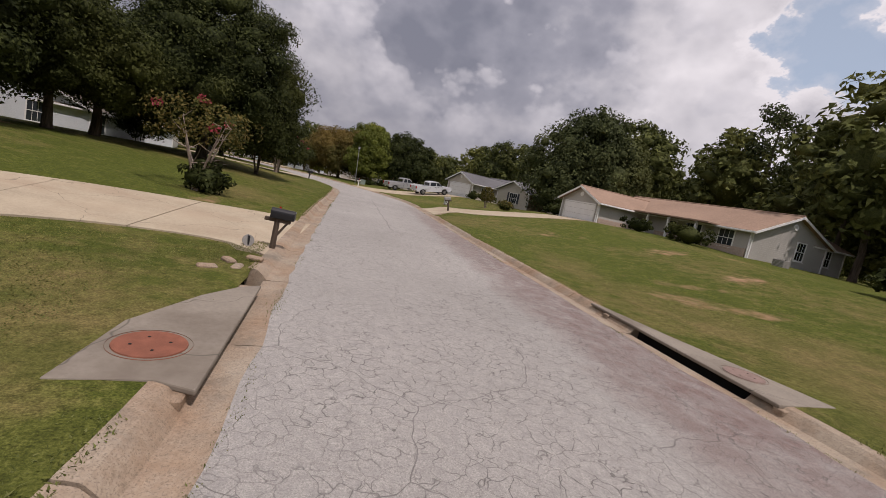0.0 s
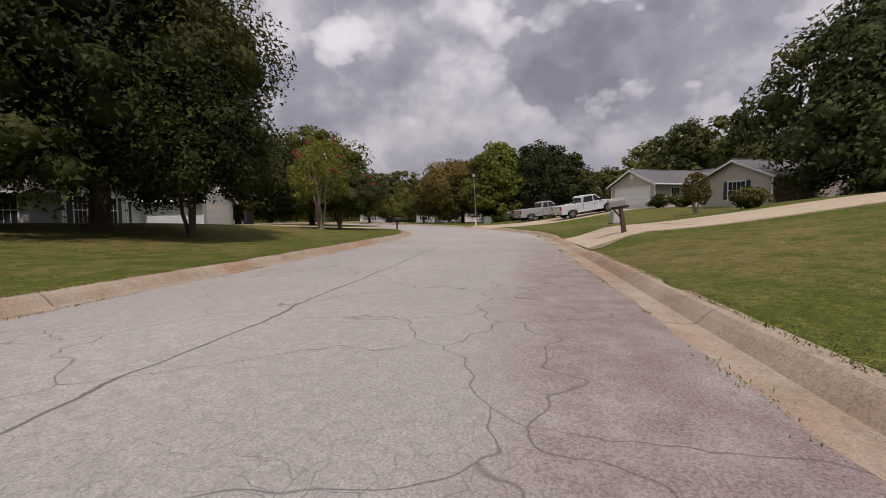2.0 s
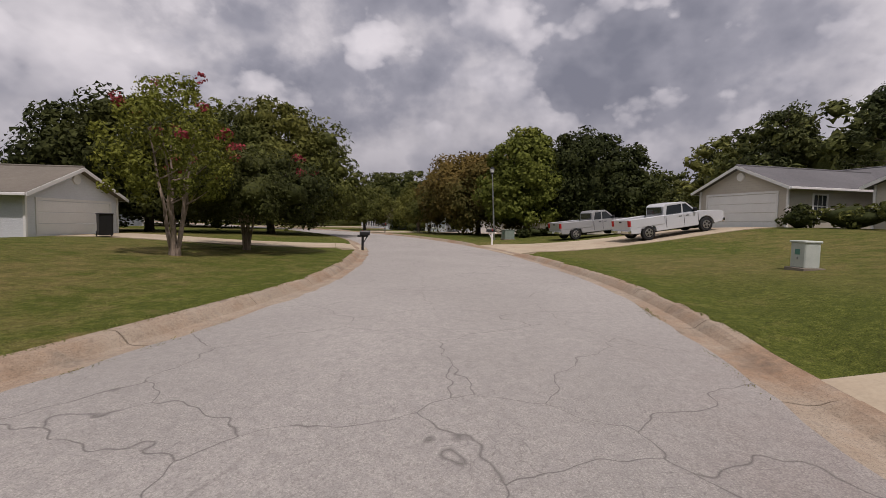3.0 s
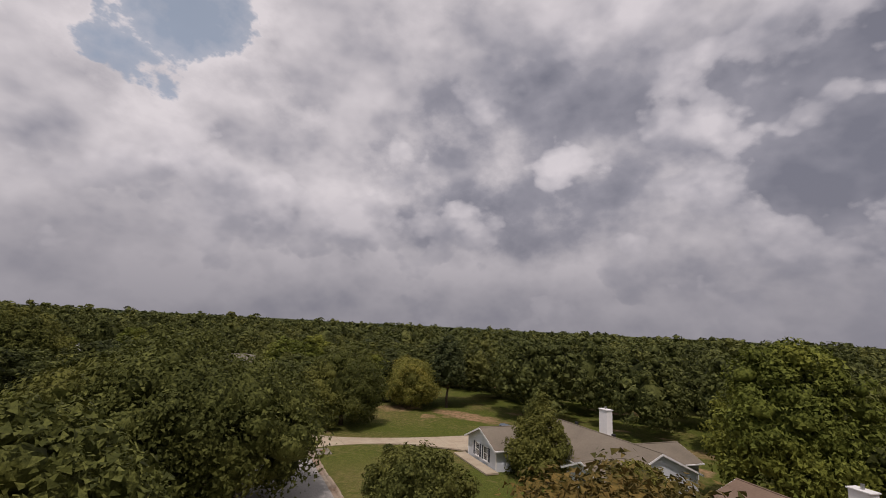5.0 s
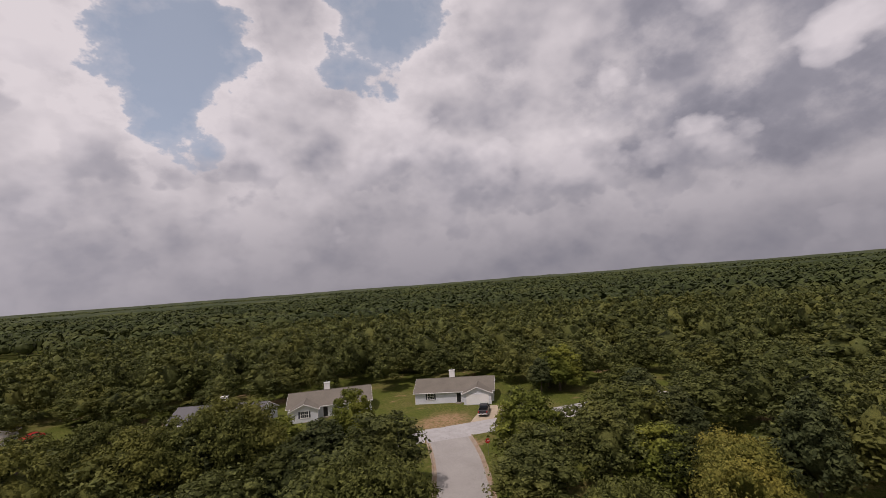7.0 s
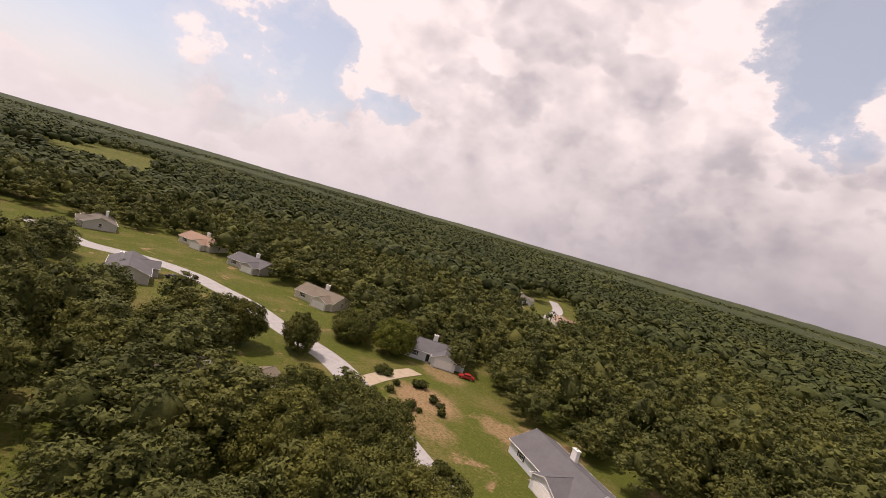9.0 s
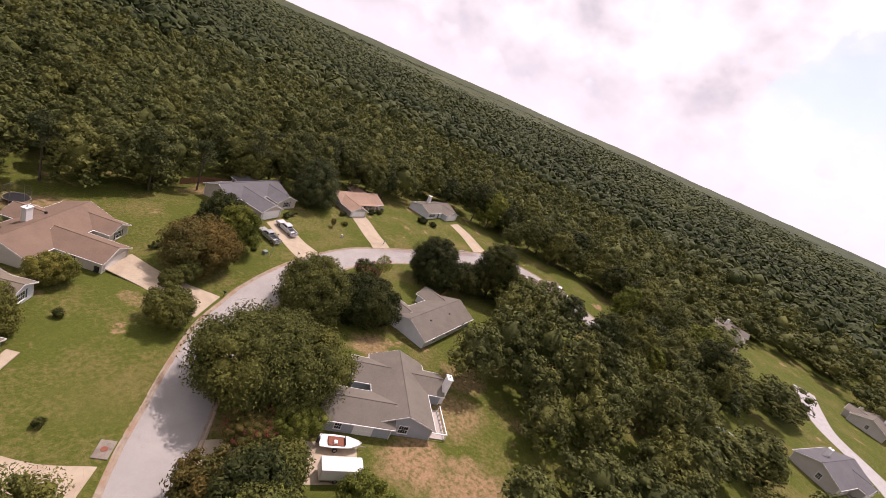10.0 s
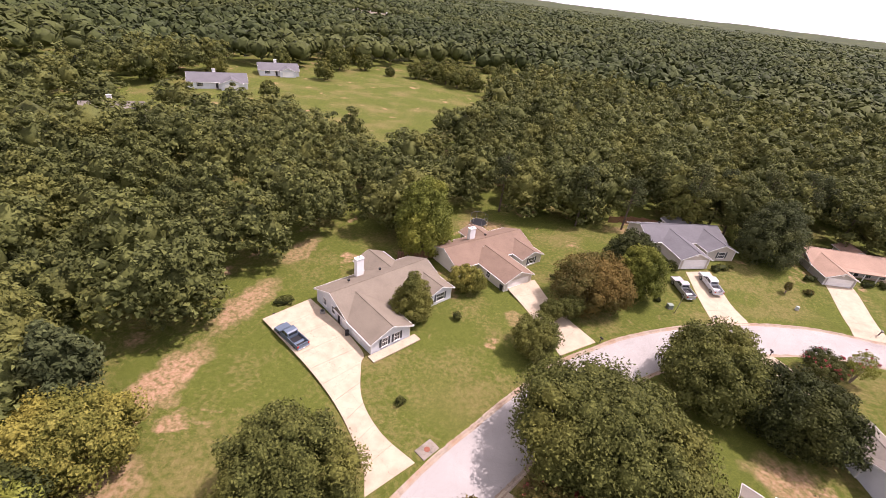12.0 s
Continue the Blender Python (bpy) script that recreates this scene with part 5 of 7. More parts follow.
plain_house("house_terracotta", "house with a terracotta-coloured roof", (188, -50), (-0.92, -0.38), S_CREAM, R_ORANGE, 17, 10, (9, 15, 2.5))
plain_house("house_pool", "grey-roofed house with a round pool behind", (118, -22), (0.9, -0.25), S_GREY, R_DARK, 17, 10, (9, 15, 2.0))
plain_house("house_end_a", "grey-roofed house near a cul-de-sac", (205, -20), (-0.9, 0.1), S_GREY, R_GREY, 17, 10, (9, 15, 2.0))
plain_house("house_end_b", "tan house near a cul-de-sac", (190, 18), (0.9, 0.3), S_CREAM, R_GREY, 17, 10, (9, 15, 2.0))
plain_house("house_end_c", "house with grey roof by a bend", (160, 12), (0.85, 0.5), S_BEIGE, R_TAN, 16, 9, (9, 15, 2.0))
plain_house("house_beyond_a", "tan-roofed house in distant woods", (86, -214), (0.6, -0.8), S_CREAM, R_ORANGE, 16, 10, (8, 14, 2))
plain_house("house_beyond_b", "pale house in distant woods", (116, -206), (0.6, -0.8), S_WHITE, R_GREY, 16, 10, (8, 14, 2))
plain_house("house_beyond_c", "pale house by a distant street", (132, -245), (0.6, -0.8), S_WHITE, R_GREY, 16, 10, (8, 14, 2))
plain_house("house_field_a", "white two-gabled house by a field", (-148, 150), (0.75, 0.66), S_WHITE, R_DARK, 22, 12, (12, 20, 3))
plain_house("house_field_b", "white house with a dark roof by a field", (-146, 192), (0.75, 0.66), S_WHITE, R_DARK, 18, 11, (9, 16, 3))

plain_house("house_field_c", "grey-roofed house behind trees", (-138, 98), (0.75, 0.66), S_BEIGE, R_GREY, 16, 9, (8, 14, 2))
plain_house("house_field_d", "grey house behind the field", (-36, 340), (0.9, 0.3), S_GREY, R_GREY, 16, 9, (8, 14, 2))
plain_house("house_field_e", "pale house in far woods", (6, 425), (0.9, 0.3), S_WHITE, R_GREY, 16, 9, (8, 14, 2))
for k in range(7):
    plain_house("house_ridge", "small pale house in a distant row", (-370 + 22 * k, 602 - 3 * k + 4 * (k % 2)), (0.88, 0.47), S_CREAM if k % 2 else S_WHITE, R_TAN if k % 3 else R_GREY, 14, 9, (7, 13, 2), base=4.0)
FIELD_ROAD, _ = spline([(-205, 296), (-188, 308), (-170, 330), (-154, 346), (-140, 375)], 2.0)
ribbon_street("road_field", FIELD_ROAD, 4.0, "pale road bend beyond a field", M_STREET, 0.08)

# ---------------------------------------------------------------- the place: woods
CLEAR = [  # lawns and yards, as rounded patches: x, y, radius
    (-40, -24, 8), (-46, -30, 7), (95, 57, 9), (105, 62, 10), (108, 73, 9), (116, 50, 8), (-134, 146, 12), (-128, 182, 12), (-120, 168, 12), (-112, 160, 10), (-26, 40, 15), (-30, 54, 12), (-14, 52, 16), (-5, 72, 18), (-14, 84, 11), (0, 86, 12), (10, 72, 12), (26, 86, 17), (36, 92, 14), (58, 92, 20), (70, 96, 13),
    (80, 90, 14), (99, 98, 15), (92, 66, 13), (78, 66, 11), (66, 67, 8), (50, 64, 7), (52, 46, 12), (28, 28, 14), (20, 20, 11), (35, 19, 9), (66, 57, 8), (60, 55, 5), (112, 60, 10),
    (101, 55, 10), (-32, 22, 9), (-24, 17, 10), (-33, 34, 10), (15, -55, 19), (30, -52, 13), (40, -62, 10), (-9, -55, 15), (-35, -45, 17), (-24, -34, 11), (60, -62, 17), (68, -36, 13),
    (58, -21, 6), (112, -62, 18), (125, -50, 15), (150, -50, 18), (178, -40, 20), (115, -14, 14), (135, -22, 13), (165, 0, 16), (190, 0, 23), (92, -205, 13), (112, -225, 16), (130, -250, 16),
    (-139, 156, 22), (-126, 142, 16), (-138, 199, 22), (-124, 184, 18), (-150, 132, 13), (-131, 104, 9), (-205, 138, 15), (-195, 128, 12), (-57, 9, 6), (-54, 15, 5), (-84, -9, 6), (-101, -1, 6),
    (104, 2, 8), (24, 42, 4), (40, 59, 6), (37, 62, 5), (44, 63, 6), (47, 58, 5), (34, 45, 6), (37, 53, 4), (9, 3, 4), (-30, 340, 13), (12, 425, 14), (84, -178, 12), (76, -164, 9), (97, -188, 13), (108, -196, 12),
    (100, 50, 8), (92, 46, 8), (86, 43, 7), (97, 42, 7), (104, 42, 7), (112, 60, 8), (121, 66, 7), (122, 57, 7), (128, 55, 6), (111, 48, 8), (103, 85, 8)]
FIELD = [(-66, 132, 14), (-50, 130, 12), (-88, 146, 17), (-74, 165, 26), (-54, 172, 22), (-64, 205, 28), (-98, 190, 26), (-106, 170, 20), (-54, 235, 24), (-82, 250, 34), (-112, 235, 26), (-62, 285, 22),
         (-150, 335, 22), (-185, 305, 22), (-310, 590, 34), (-350, 585, 30), (-250, 560, 36), (-270, 590, 30), (450, -60, 60), (560, -90, 70), (690, -130, 70), (820, -170, 60)]


def open_ground(x, y):
    """True where no wood stands."""
    free = dist_to(x, y, MAIN) < np.where(np.asarray(y) > 22, 10.5, 7.5)
    free |= dist_to(x, y, SECOND) < np.where(np.asarray(x) > 42, 16.0, 10.0)
    free |= dist_to(x, y, THIRD) < 13
    for cx, cy, r in CLEAR + FIELD:
        free |= (x - cx) ** 2 + (y - cy) ** 2 < (r + 2.0) ** 2
    return free


def scatter(rng, cx, cy, r0, r1, spacing):
    n = int(2 * r1 / spacing) + 1
    g = (np.arange(n) - n / 2) * spacing
    X, Y = np.meshgrid(g, g)
    X = X.ravel() + rng.uniform(-0.45, 0.45, X.size) * spacing
    Y = Y.ravel() + rng.uniform(-0.45, 0.45, Y.size) * spacing
    d = np.hypot(X, Y)
    k = (d >= r0) & (d < r1)
    X, Y = X[k] + cx, Y[k] + cy
    k = ~open_ground(X, Y)
    return X[k], Y[k]


def woods(name, label, mat, r0, r1, spacing, protos, cx, cy, seed, hmin=11.5, hmax=17.0, single=0.0):
    """A belt of woodland: many uneven crowns of leafy boughs. Trees within reach of the street stand singly, the rest are one body of foliage."""
    rng = np.random.default_rng(seed)
    X, Y = scatter(rng, cx, cy, r0, r1, spacing)
    Zg = terrain(X, Y)
    near = dist_to(X, Y, MAIN) < single
    low = (dist_to(X, Y, SECOND) < 46) | (np.hypot(X + 112, Y - 126) < 44)
    quads, cv, cf, off = [], [], [], 0
    for x, y, z, own, street in zip(X, Y, Zg, near, low):
        k = rng.integers(len(protos))
        q, v, f = protos[k]
        u = rng.uniform(0, 1)
        h = (hmin + (hmax - hmin) * u) / 14.0 * (0.72 if street else 1.0)
        w = (0.74 + 0.42 * u + rng.uniform(0, 0.18)) * spacing / 8.0
        a = rng.uniform(0, 6.283)
        if own:
            kind, crown, inner, trunk, note = SINGLE[k]
            root = thing(kind, note, "tree", pose(x, y, z, 0, 0, math.degrees(a)) @ Matrix.Diagonal((w, w, h, 1)), "trees of the woods")
            for nm, me in (("trunk", trunk), ("crown", crown), ("inner_foliage", inner)):
                new(nm, me).parent = root
            continue
        ca, sa = math.cos(a) * w, math.sin(a) * w
        R = np.array([[ca, -sa, 0], [sa, ca, 0], [0, 0, h]])
        quads.append(q @ R.T + np.array([x, y, z]))
        cv.append(v @ R.T + np.array([x, y, z]))
        cf.append(f + off)
        off += len(v)
    ob = quads_ob(name, np.concatenate(quads), mat)
    tagged(ob, label, "woods", kind="stuff")
    ic = tris_ob(name + "_shade", np.concatenate(cv), np.concatenate(cf), mat)
    tagged(ic, "dense inner foliage of the woods", "woods", kind="stuff")
    return len(X)


rngw = np.random.default_rng(7)
# height 14 m: base of the crown, radius, cone, leaf tone
FORMS = [(0.16, 5.0, 0.0), (0.22, 4.5, 0.15), (0.12, 5.5, 0.0), (0.30, 4.7, 0.1), (0.26, 3.9, 0.45), (0.18, 5.3, 0.05), (0.34, 4.1, 0.3), (0.10, 4.8, 0.2)]
NEAR_P = [crown_shape(rngw, 14.0, h0, rr, 26, 24, 0.46, cone=cc, octa=True, split=1.0) for h0, rr, cc in FORMS]
MID_P = [crown_shape(rngw, 14.0, h0, rr * 1.06, 12, 17, 0.66, cone=cc, octa=True, split=1.0) for h0, rr, cc in FORMS]
SINGLE = []
for (h0, rr, cc), leafm, (kind, note) in zip(FORMS, (M_OAK, M_WOODS, M_WOODS, M_DARKLEAF, M_PINE, M_WOODS, M_PINE, M_BRIGHT),
                                             (("oak_tree", "full-crowned oak in the woods by the gardens"), ("maple_tree", "olive-green maple in dense woods"), ("oak_tree", "broad low-branched oak at the wood's edge"),
                                              ("gum_tree", "dark green tree among dense woods"), ("pine_tree", "narrow dark pine in mixed woods"), ("maple_tree", "broad olive tree in dense woods"),
                                              ("pine_tree", "tall pine with a high crown in the woods"), ("young_tree", "bright green young tree at the wood's edge"))):
    q, v, f = crown_shape(rngw, 14.0, h0, rr, 40, 46, 0.34, cone=cc, split=1.25)
    crown = quads_ob("crown", q, leafm)
    inner = tris_ob("inner_foliage", v, f, leafm)
    trunk = limb_mesh(np.random.default_rng(3), 9.5, 0.24, rr * 0.6, M_BARK, None)
    SINGLE.append((kind, crown.data, inner.data, trunk.data, note))
    for o in (crown, inner, trunk):
        bpy.data.objects.remove(o)
N1 = woods("woods_near", "mixed broadleaf and pine woods round the gardens", M_WOODS, 0, 140, 8.0, NEAR_P, 22, 35, 11, 10.0, 16.0, 38.0)
N2 = woods("woods_middle", "dense green woods behind the houses", M_WOODS, 140, 250, 9.0, MID_P, 22, 35, 12, 11, 16.5)


def far_woods():
    """Distant canopy: lumpy crowns to about a kilometre and a half, then one rolling sheet to the horizon."""
    rng = np.random.default_rng(21)
    vs, fs, off = [], [], 0
    for r0, r1, sp, m, far in ((250, 620, 10.5, 26, 1.7), (620, 1150, 15.0, 12, 2.4), (1150, 2100, 24.0, 6, 3.6)):
        X, Y = scatter(rng, 22, 35, r0, r1, sp)
        n = len(X)
        ico_v, ico_f = (ICO_V, ICO_F) if r0 < 300 else (OCT_V, OCT_F)
        jit = rng.uniform(0.75, 1.25, (n, len(ico_v), 1))
        wide = sp * rng.uniform(0.40, 0.74, n)
        v = ico_v[None] * jit * np.stack([wide * 0.84, wide * 0.84, rng.uniform(3.0, 5.0, n)], 1)[:, None, :]
        v += np.stack([X, Y, rng.uniform(6.5, 11.0, n) + np.maximum(np.hypot(X - 22, Y - 35) - 1100, 0) * 0.007], 1)[:, None, :]
        f = ico_f[None] + (np.arange(n) * len(ico_v))[:, None, None] + off
        d = rng.normal(size=(n * m, 3)) + np.array([0, 0, 0.6])
        d /= np.linalg.norm(d, axis=1)[:, None]
        c = np.repeat(v.mean(1), m, 0) + d * np.stack([wide, wide, np.full(n, 4.9)], 1).repeat(m, 0) * rng.uniform(0.85, 1.15, (n * m, 1))
        a = np.cross(d, rng.normal(size=d.shape))
        a /= np.linalg.norm(a, axis=1)[:, None]
        e = np.cross(d, a)
        k = rng.uniform(0.5, 1.5, (n * m, 1)) * far
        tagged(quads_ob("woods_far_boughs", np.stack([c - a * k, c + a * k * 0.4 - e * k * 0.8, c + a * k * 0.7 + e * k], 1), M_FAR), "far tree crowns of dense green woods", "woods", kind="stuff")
        vs.append(v.reshape(-1, 3))
        fs.append(f.reshape(-1, 3))
        off += n * len(ico_v)
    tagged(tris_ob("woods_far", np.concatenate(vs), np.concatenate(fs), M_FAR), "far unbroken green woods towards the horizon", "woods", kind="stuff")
    # rolling sheet
    nr, na = 90, 260
    rad = 1100 * (4600 / 1100) ** (np.arange(nr) / (nr - 1))
    ang = np.linspace(0, 2 * np.pi, na, endpoint=False)
    A, R = np.meshgrid(ang, rad)
    X, Y = 22 + R * np.cos(A), 35 + R * np.sin(A)
    Z = 10.5 + rng.uniform(-3.5, 3.5, X.shape) + 5 * np.sin(X / 310 + 1) * np.sin(Y / 270) + (R - 1100) * 0.006
    Z[0] = 2
    v = np.stack([X.ravel(), Y.ravel(), Z.ravel()], 1)
    i, k = np.meshgrid(np.arange(nr - 1), np.arange(na), indexing="ij")
    a, b = i * na + k, i * na + (k + 1) % na
    t = np.concatenate([np.stack([a.ravel(), b.ravel(), (b + na).ravel()], 1), np.stack([a.ravel(), (b + na).ravel(), (a + na).ravel()], 1)])
    t = t[:, ::-1]
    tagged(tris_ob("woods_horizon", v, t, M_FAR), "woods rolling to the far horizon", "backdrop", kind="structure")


far_woods()

# ---------------------------------------------------------------- the place: single trees
tree("shade_tree", "large dark shade tree over a lawn with low boughs", 61.3, 63.0, 12.2, 6.3, M_DARKLEAF, 101, leaves=36000, size=0.125, h0=0.07, clumps=105)
tree("shade_tree", "tall leafy tree with hanging boughs over a lawn", 76.0, 55.4, 15.0, 5.6, M_DARKLEAF, 102, leaves=34000, size=0.14, h0=0.06, clumps=110)
tree("young_tree", "low leafy tree under a tall one", 69.6, 58.0, 7.5, 4.6, M_DARKLEAF, 131, leaves=10000, size=0.13, h0=0.22, clumps=44)
tree("young_tree", "dark understorey tree beside a white house", 66.4, 58.6, 8.0, 5.0, M_DARKLEAF, 129, leaves=12000, size=0.13, h0=0.19, clumps=44)
tree("oak_tree", "dark leafy tree at a driveway's edge", 87.0, 55.0, 7.0, 3.8, M_DARKLEAF, 103, leaves=9000, size=0.16, h0=0.12, clumps=60)
tree("young_tree", "slender leaning tree before a big shade tree", 61.4, 67.0, 6.4, 3.2, M_DARKLEAF, 128, leaves=9000, size=0.10, h0=0.22, clumps=40, trunks=3, spread=0.18, trunk=0.13)
tree("broad_tree", "broad olive-green tree leaning over the street", 11.2, 36.4, 12.0, 9.4, M_OAK, 104, leaves=20000, size=0.24, h0=0.10, clumps=110)
tree("broad_tree", "leafy tree inside the street's bend", 25.5, 54.0, 11.0, 7.0, M_OAK, 105, leaves=11000, size=0.24, h0=0.08, clumps=64)
tree("broad_tree", "dark green tree inside the street's bend", 34.6, 50.5, 9.0, 6.4, M_DARKLEAF, 106, leaves=11000, size=0.24, h0=0.08, clumps=64)
tree("tall_tree", "tall pale green tree beyond the street lamp", 17.8, 75.8, 10.3, 4.7, M_BRIGHT, 117, leaves=8000, size=0.22, h0=0.08, clumps=54, cone=0.3)
tree("shade_tree", "dense dark tree beside a driveway", 16.5, 81.0, 9.5, 5.2, M_DARKLEAF, 118, leaves=9500, size=0.22, h0=0.06, clumps=55)
tree("turning_tree", "oak with olive and rusty leaves on a lawn", 9.8, 70.0, 9.2, 6.9, M_AUTUMN, 107, leaves=11000, size=0.24, h0=0.08, clumps=62)
tree("ornamental_tree", "small dark round tree beside a driveway", 2.3, 53.0, 6.0, 3.7, M_OAK, 108, leaves=5500, size=0.18, h0=0.16, clumps=44)
tree("conifer", "dense green cone-shaped tree at a house front", -16.9, 53.4, 8.6, 4.2, M_OAK, 109, leaves=7000, size=0.18, h0=0.03, clumps=56, cone=0.72)
tree("yellow_tree", "small yellow-leaved tree on a lawn", -10.8, 64.6, 5.2, 3.0, M_YELLOW, 110, leaves=4500, size=0.16, h0=0.1, clumps=40)
tree("tall_tree", "tall bright green tree behind a house", -22.6, 74.5, 15.5, 6.8, M_BRIGHT, 111, leaves=10000, size=0.27, h0=0.06, clumps=70, cone=0.25)
tree("round_tree", "round dense green tree on a lawn", -17.9, 22.2, 10.5, 6.0, M_OAK, 112, leaves=11000, size=0.20, h0=0.05, clumps=64)
tree("yellow_tree", "yellow-green tree at the wood's edge", -39.2, 17.6, 9.0, 5.8, M_YELLOW, 113, leaves=8000, size=0.21, h0=0.05, clumps=54)
tree("pine_tree", "dark evergreen between two houses", 45.5, 101.0, 13.0, 7.6, M_PINE, 114, leaves=11000, size=0.24, h0=0.04, clumps=70, cone=0.3)
tree("broad_tree", "yellowish olive tree at the street's edge", 0.2, 11.0, 13.0, 6.2, M_OAK, 119, leaves=10000, size=0.24, h0=0.12, clumps=64)
tree("broad_tree", "tall dark tree between two streets", 12.0, -17.5, 14.0, 7.2, M_OAK, 120, leaves=11000, size=0.26, h0=0.10, clumps=70)
tree("young_tree", "slender green tree before a grey house", -6.2, -23.0, 11.5, 3.4, M_BRIGHT, 121, leaves=5000, size=0.24, h0=0.12, clumps=44)
tree("broad_tree", "round tree beside the second street", 74.0, -42.0, 9.0, 4.4, M_OAK, 122, leaves=6000, size=0.24, h0=0.1, clumps=46)
tree("broad_tree", "dense tree at a garden's edge", 78.5, -29.5, 10.5, 5.0, M_OAK, 123, leaves=6500, size=0.26, h0=0.1, clumps=46)
tree("broad_tree", "spreading tree behind the second street", 70.0, -68.5, 10.0, 5.6, M_BRIGHT, 124, leaves=6500, size=0.26, h0=0.08, clumps=46)
tree("broad_tree", "broad low tree at the second street", 80.5, -61.5, 8.5, 5.6, M_OAK, 125, leaves=6500, size=0.26, h0=0.06, clumps=46)
tree("broad_tree", "olive tree at a garden's corner", 40.0, -33.5, 8.5, 4.6, M_OAK, 126, leaves=6000, size=0.24, h0=0.08, clumps=46)
tree("young_tree", "small round tree on a lawn", 54.5, -35.0, 3.6, 1.7, M_OAK, 127, leaves=1500, size=0.2, h0=0.1, clumps=26)
rngf = np.random.default_rng(77)
for fx, fy, fh in ((-70, 246, 11), (-62, 240, 10), (-78, 250, 11), (-66, 254, 12), (-56, 248, 10), (-84, 258, 11), (-74, 262, 12), (-88, 248, 9), (-52, 240, 8), (-101, 243, 5), (-118, 247, 9), (-128, 236, 12), (-136, 246, 12),
                   (-146, 262, 13), (-132, 264, 11), (-120, 206, 10), (-112, 152, 8), (-60, 304, 5), (-46, 276, 9), (-40, 232, 12), (-34, 240, 11), (-150, 216, 10), (-156, 176, 11), (-166, 150, 11), (-176, 168, 12), (-46, 292, 9)):
    tree("field_tree", "round dark tree standing in an open field", fx, fy, fh, fh * 0.52, M_OAK, int(rngf.integers(1, 9999)), leaves=900, size=0.45, h0=0.04, clumps=22, group="trees in the field")
for fx, fy, fh, fr in ((36.5, -28.5, 11.5, 5.4), (29.5, -30.5, 11.0, 5.0), (27.0, -24.0, 12.5, 5.6), (20.5, -22.0, 12.0, 5.0), (21.0, -14.0, 13.0, 5.8), (15.0, -27.0, 10.5, 4.2), (40.5, -22.0, 12.0, 5.6), (33.0, -16.0, 13.0, 6.0)):
    tree("oak_tree", "dense olive oak between two streets", fx, fy, fh, fr, M_OAK, int(rngf.integers(1, 9999)), leaves=5200, size=0.27, h0=0.08, clumps=40, group="oaks between the streets")


def pine(x, y, h, seed):
    """A tall loblolly pine: a bare straight trunk, short limbs and loose tufted clumps above."""
    rng = np.random.default_rng(seed)
    root = thing("pine_tree", "tall pine with a bare trunk and tufted crown", "tree", pose(x, y, ground_z(x, y)), "pines behind the houses")
    bm = bmesh.new()
    rod_into(bm, (0, 0, -0.3), (0.1, 0, h * 0.55), 0.24, 0.17, 9)
    rod_into(bm, (0.1, 0, h * 0.55), (0.0, 0.15, h * 0.96), 0.17, 0.05, 8)
    n = 24
    t = rng.uniform(0.0, 1.0, n) ** 0.85
    ang = np.arange(n) * 2.4 + rng.uniform(-0.4, 0.4, n)
    reach = h * 0.21 * (1.05 - 0.72 * t) * rng.uniform(0.45, 1.1, n)
    c = np.stack([np.cos(ang) * reach, np.sin(ang) * reach, h * (0.50 + 0.46 * t)], 1)
    for q in c:
        rod_into(bm, (0.05, 0.05, q[2] - 0.5), tuple(q), 0.055, 0.02, 5)
    part("trunk", bm, M_BARK, root)
    quads_ob("crown", leaf_cloud(rng, c, h * rng.uniform(0.055, 0.095, n), 110, 0.20, 0.5), M_PINE, root)


for px_, py_, ph in ((54.6, 116.7, 17.2), (47.9, 118.1, 15.6), (30.4, 108.0, 17.0), (37.2, 113.9, 15.2), (65.2, 115.4, 13.0), (6.3, 101.5, 15.0), (8.6, 108.4, 14.4), (-12.0, 101.0, 15.0), (16.8, 104.3, 13.4), (76.0, 114.0, 14.0), (59.0, 121.0, 15.5)):
    pine(px_, py_, ph, int(px_ * 10 + 500))
tree("young_tree", "small bright green tree on a bare lawn", 15.3, 15.0, 6.2, 3.0, M_BRIGHT, 130, leaves=3500, size=0.2, h0=0.1, clumps=36)

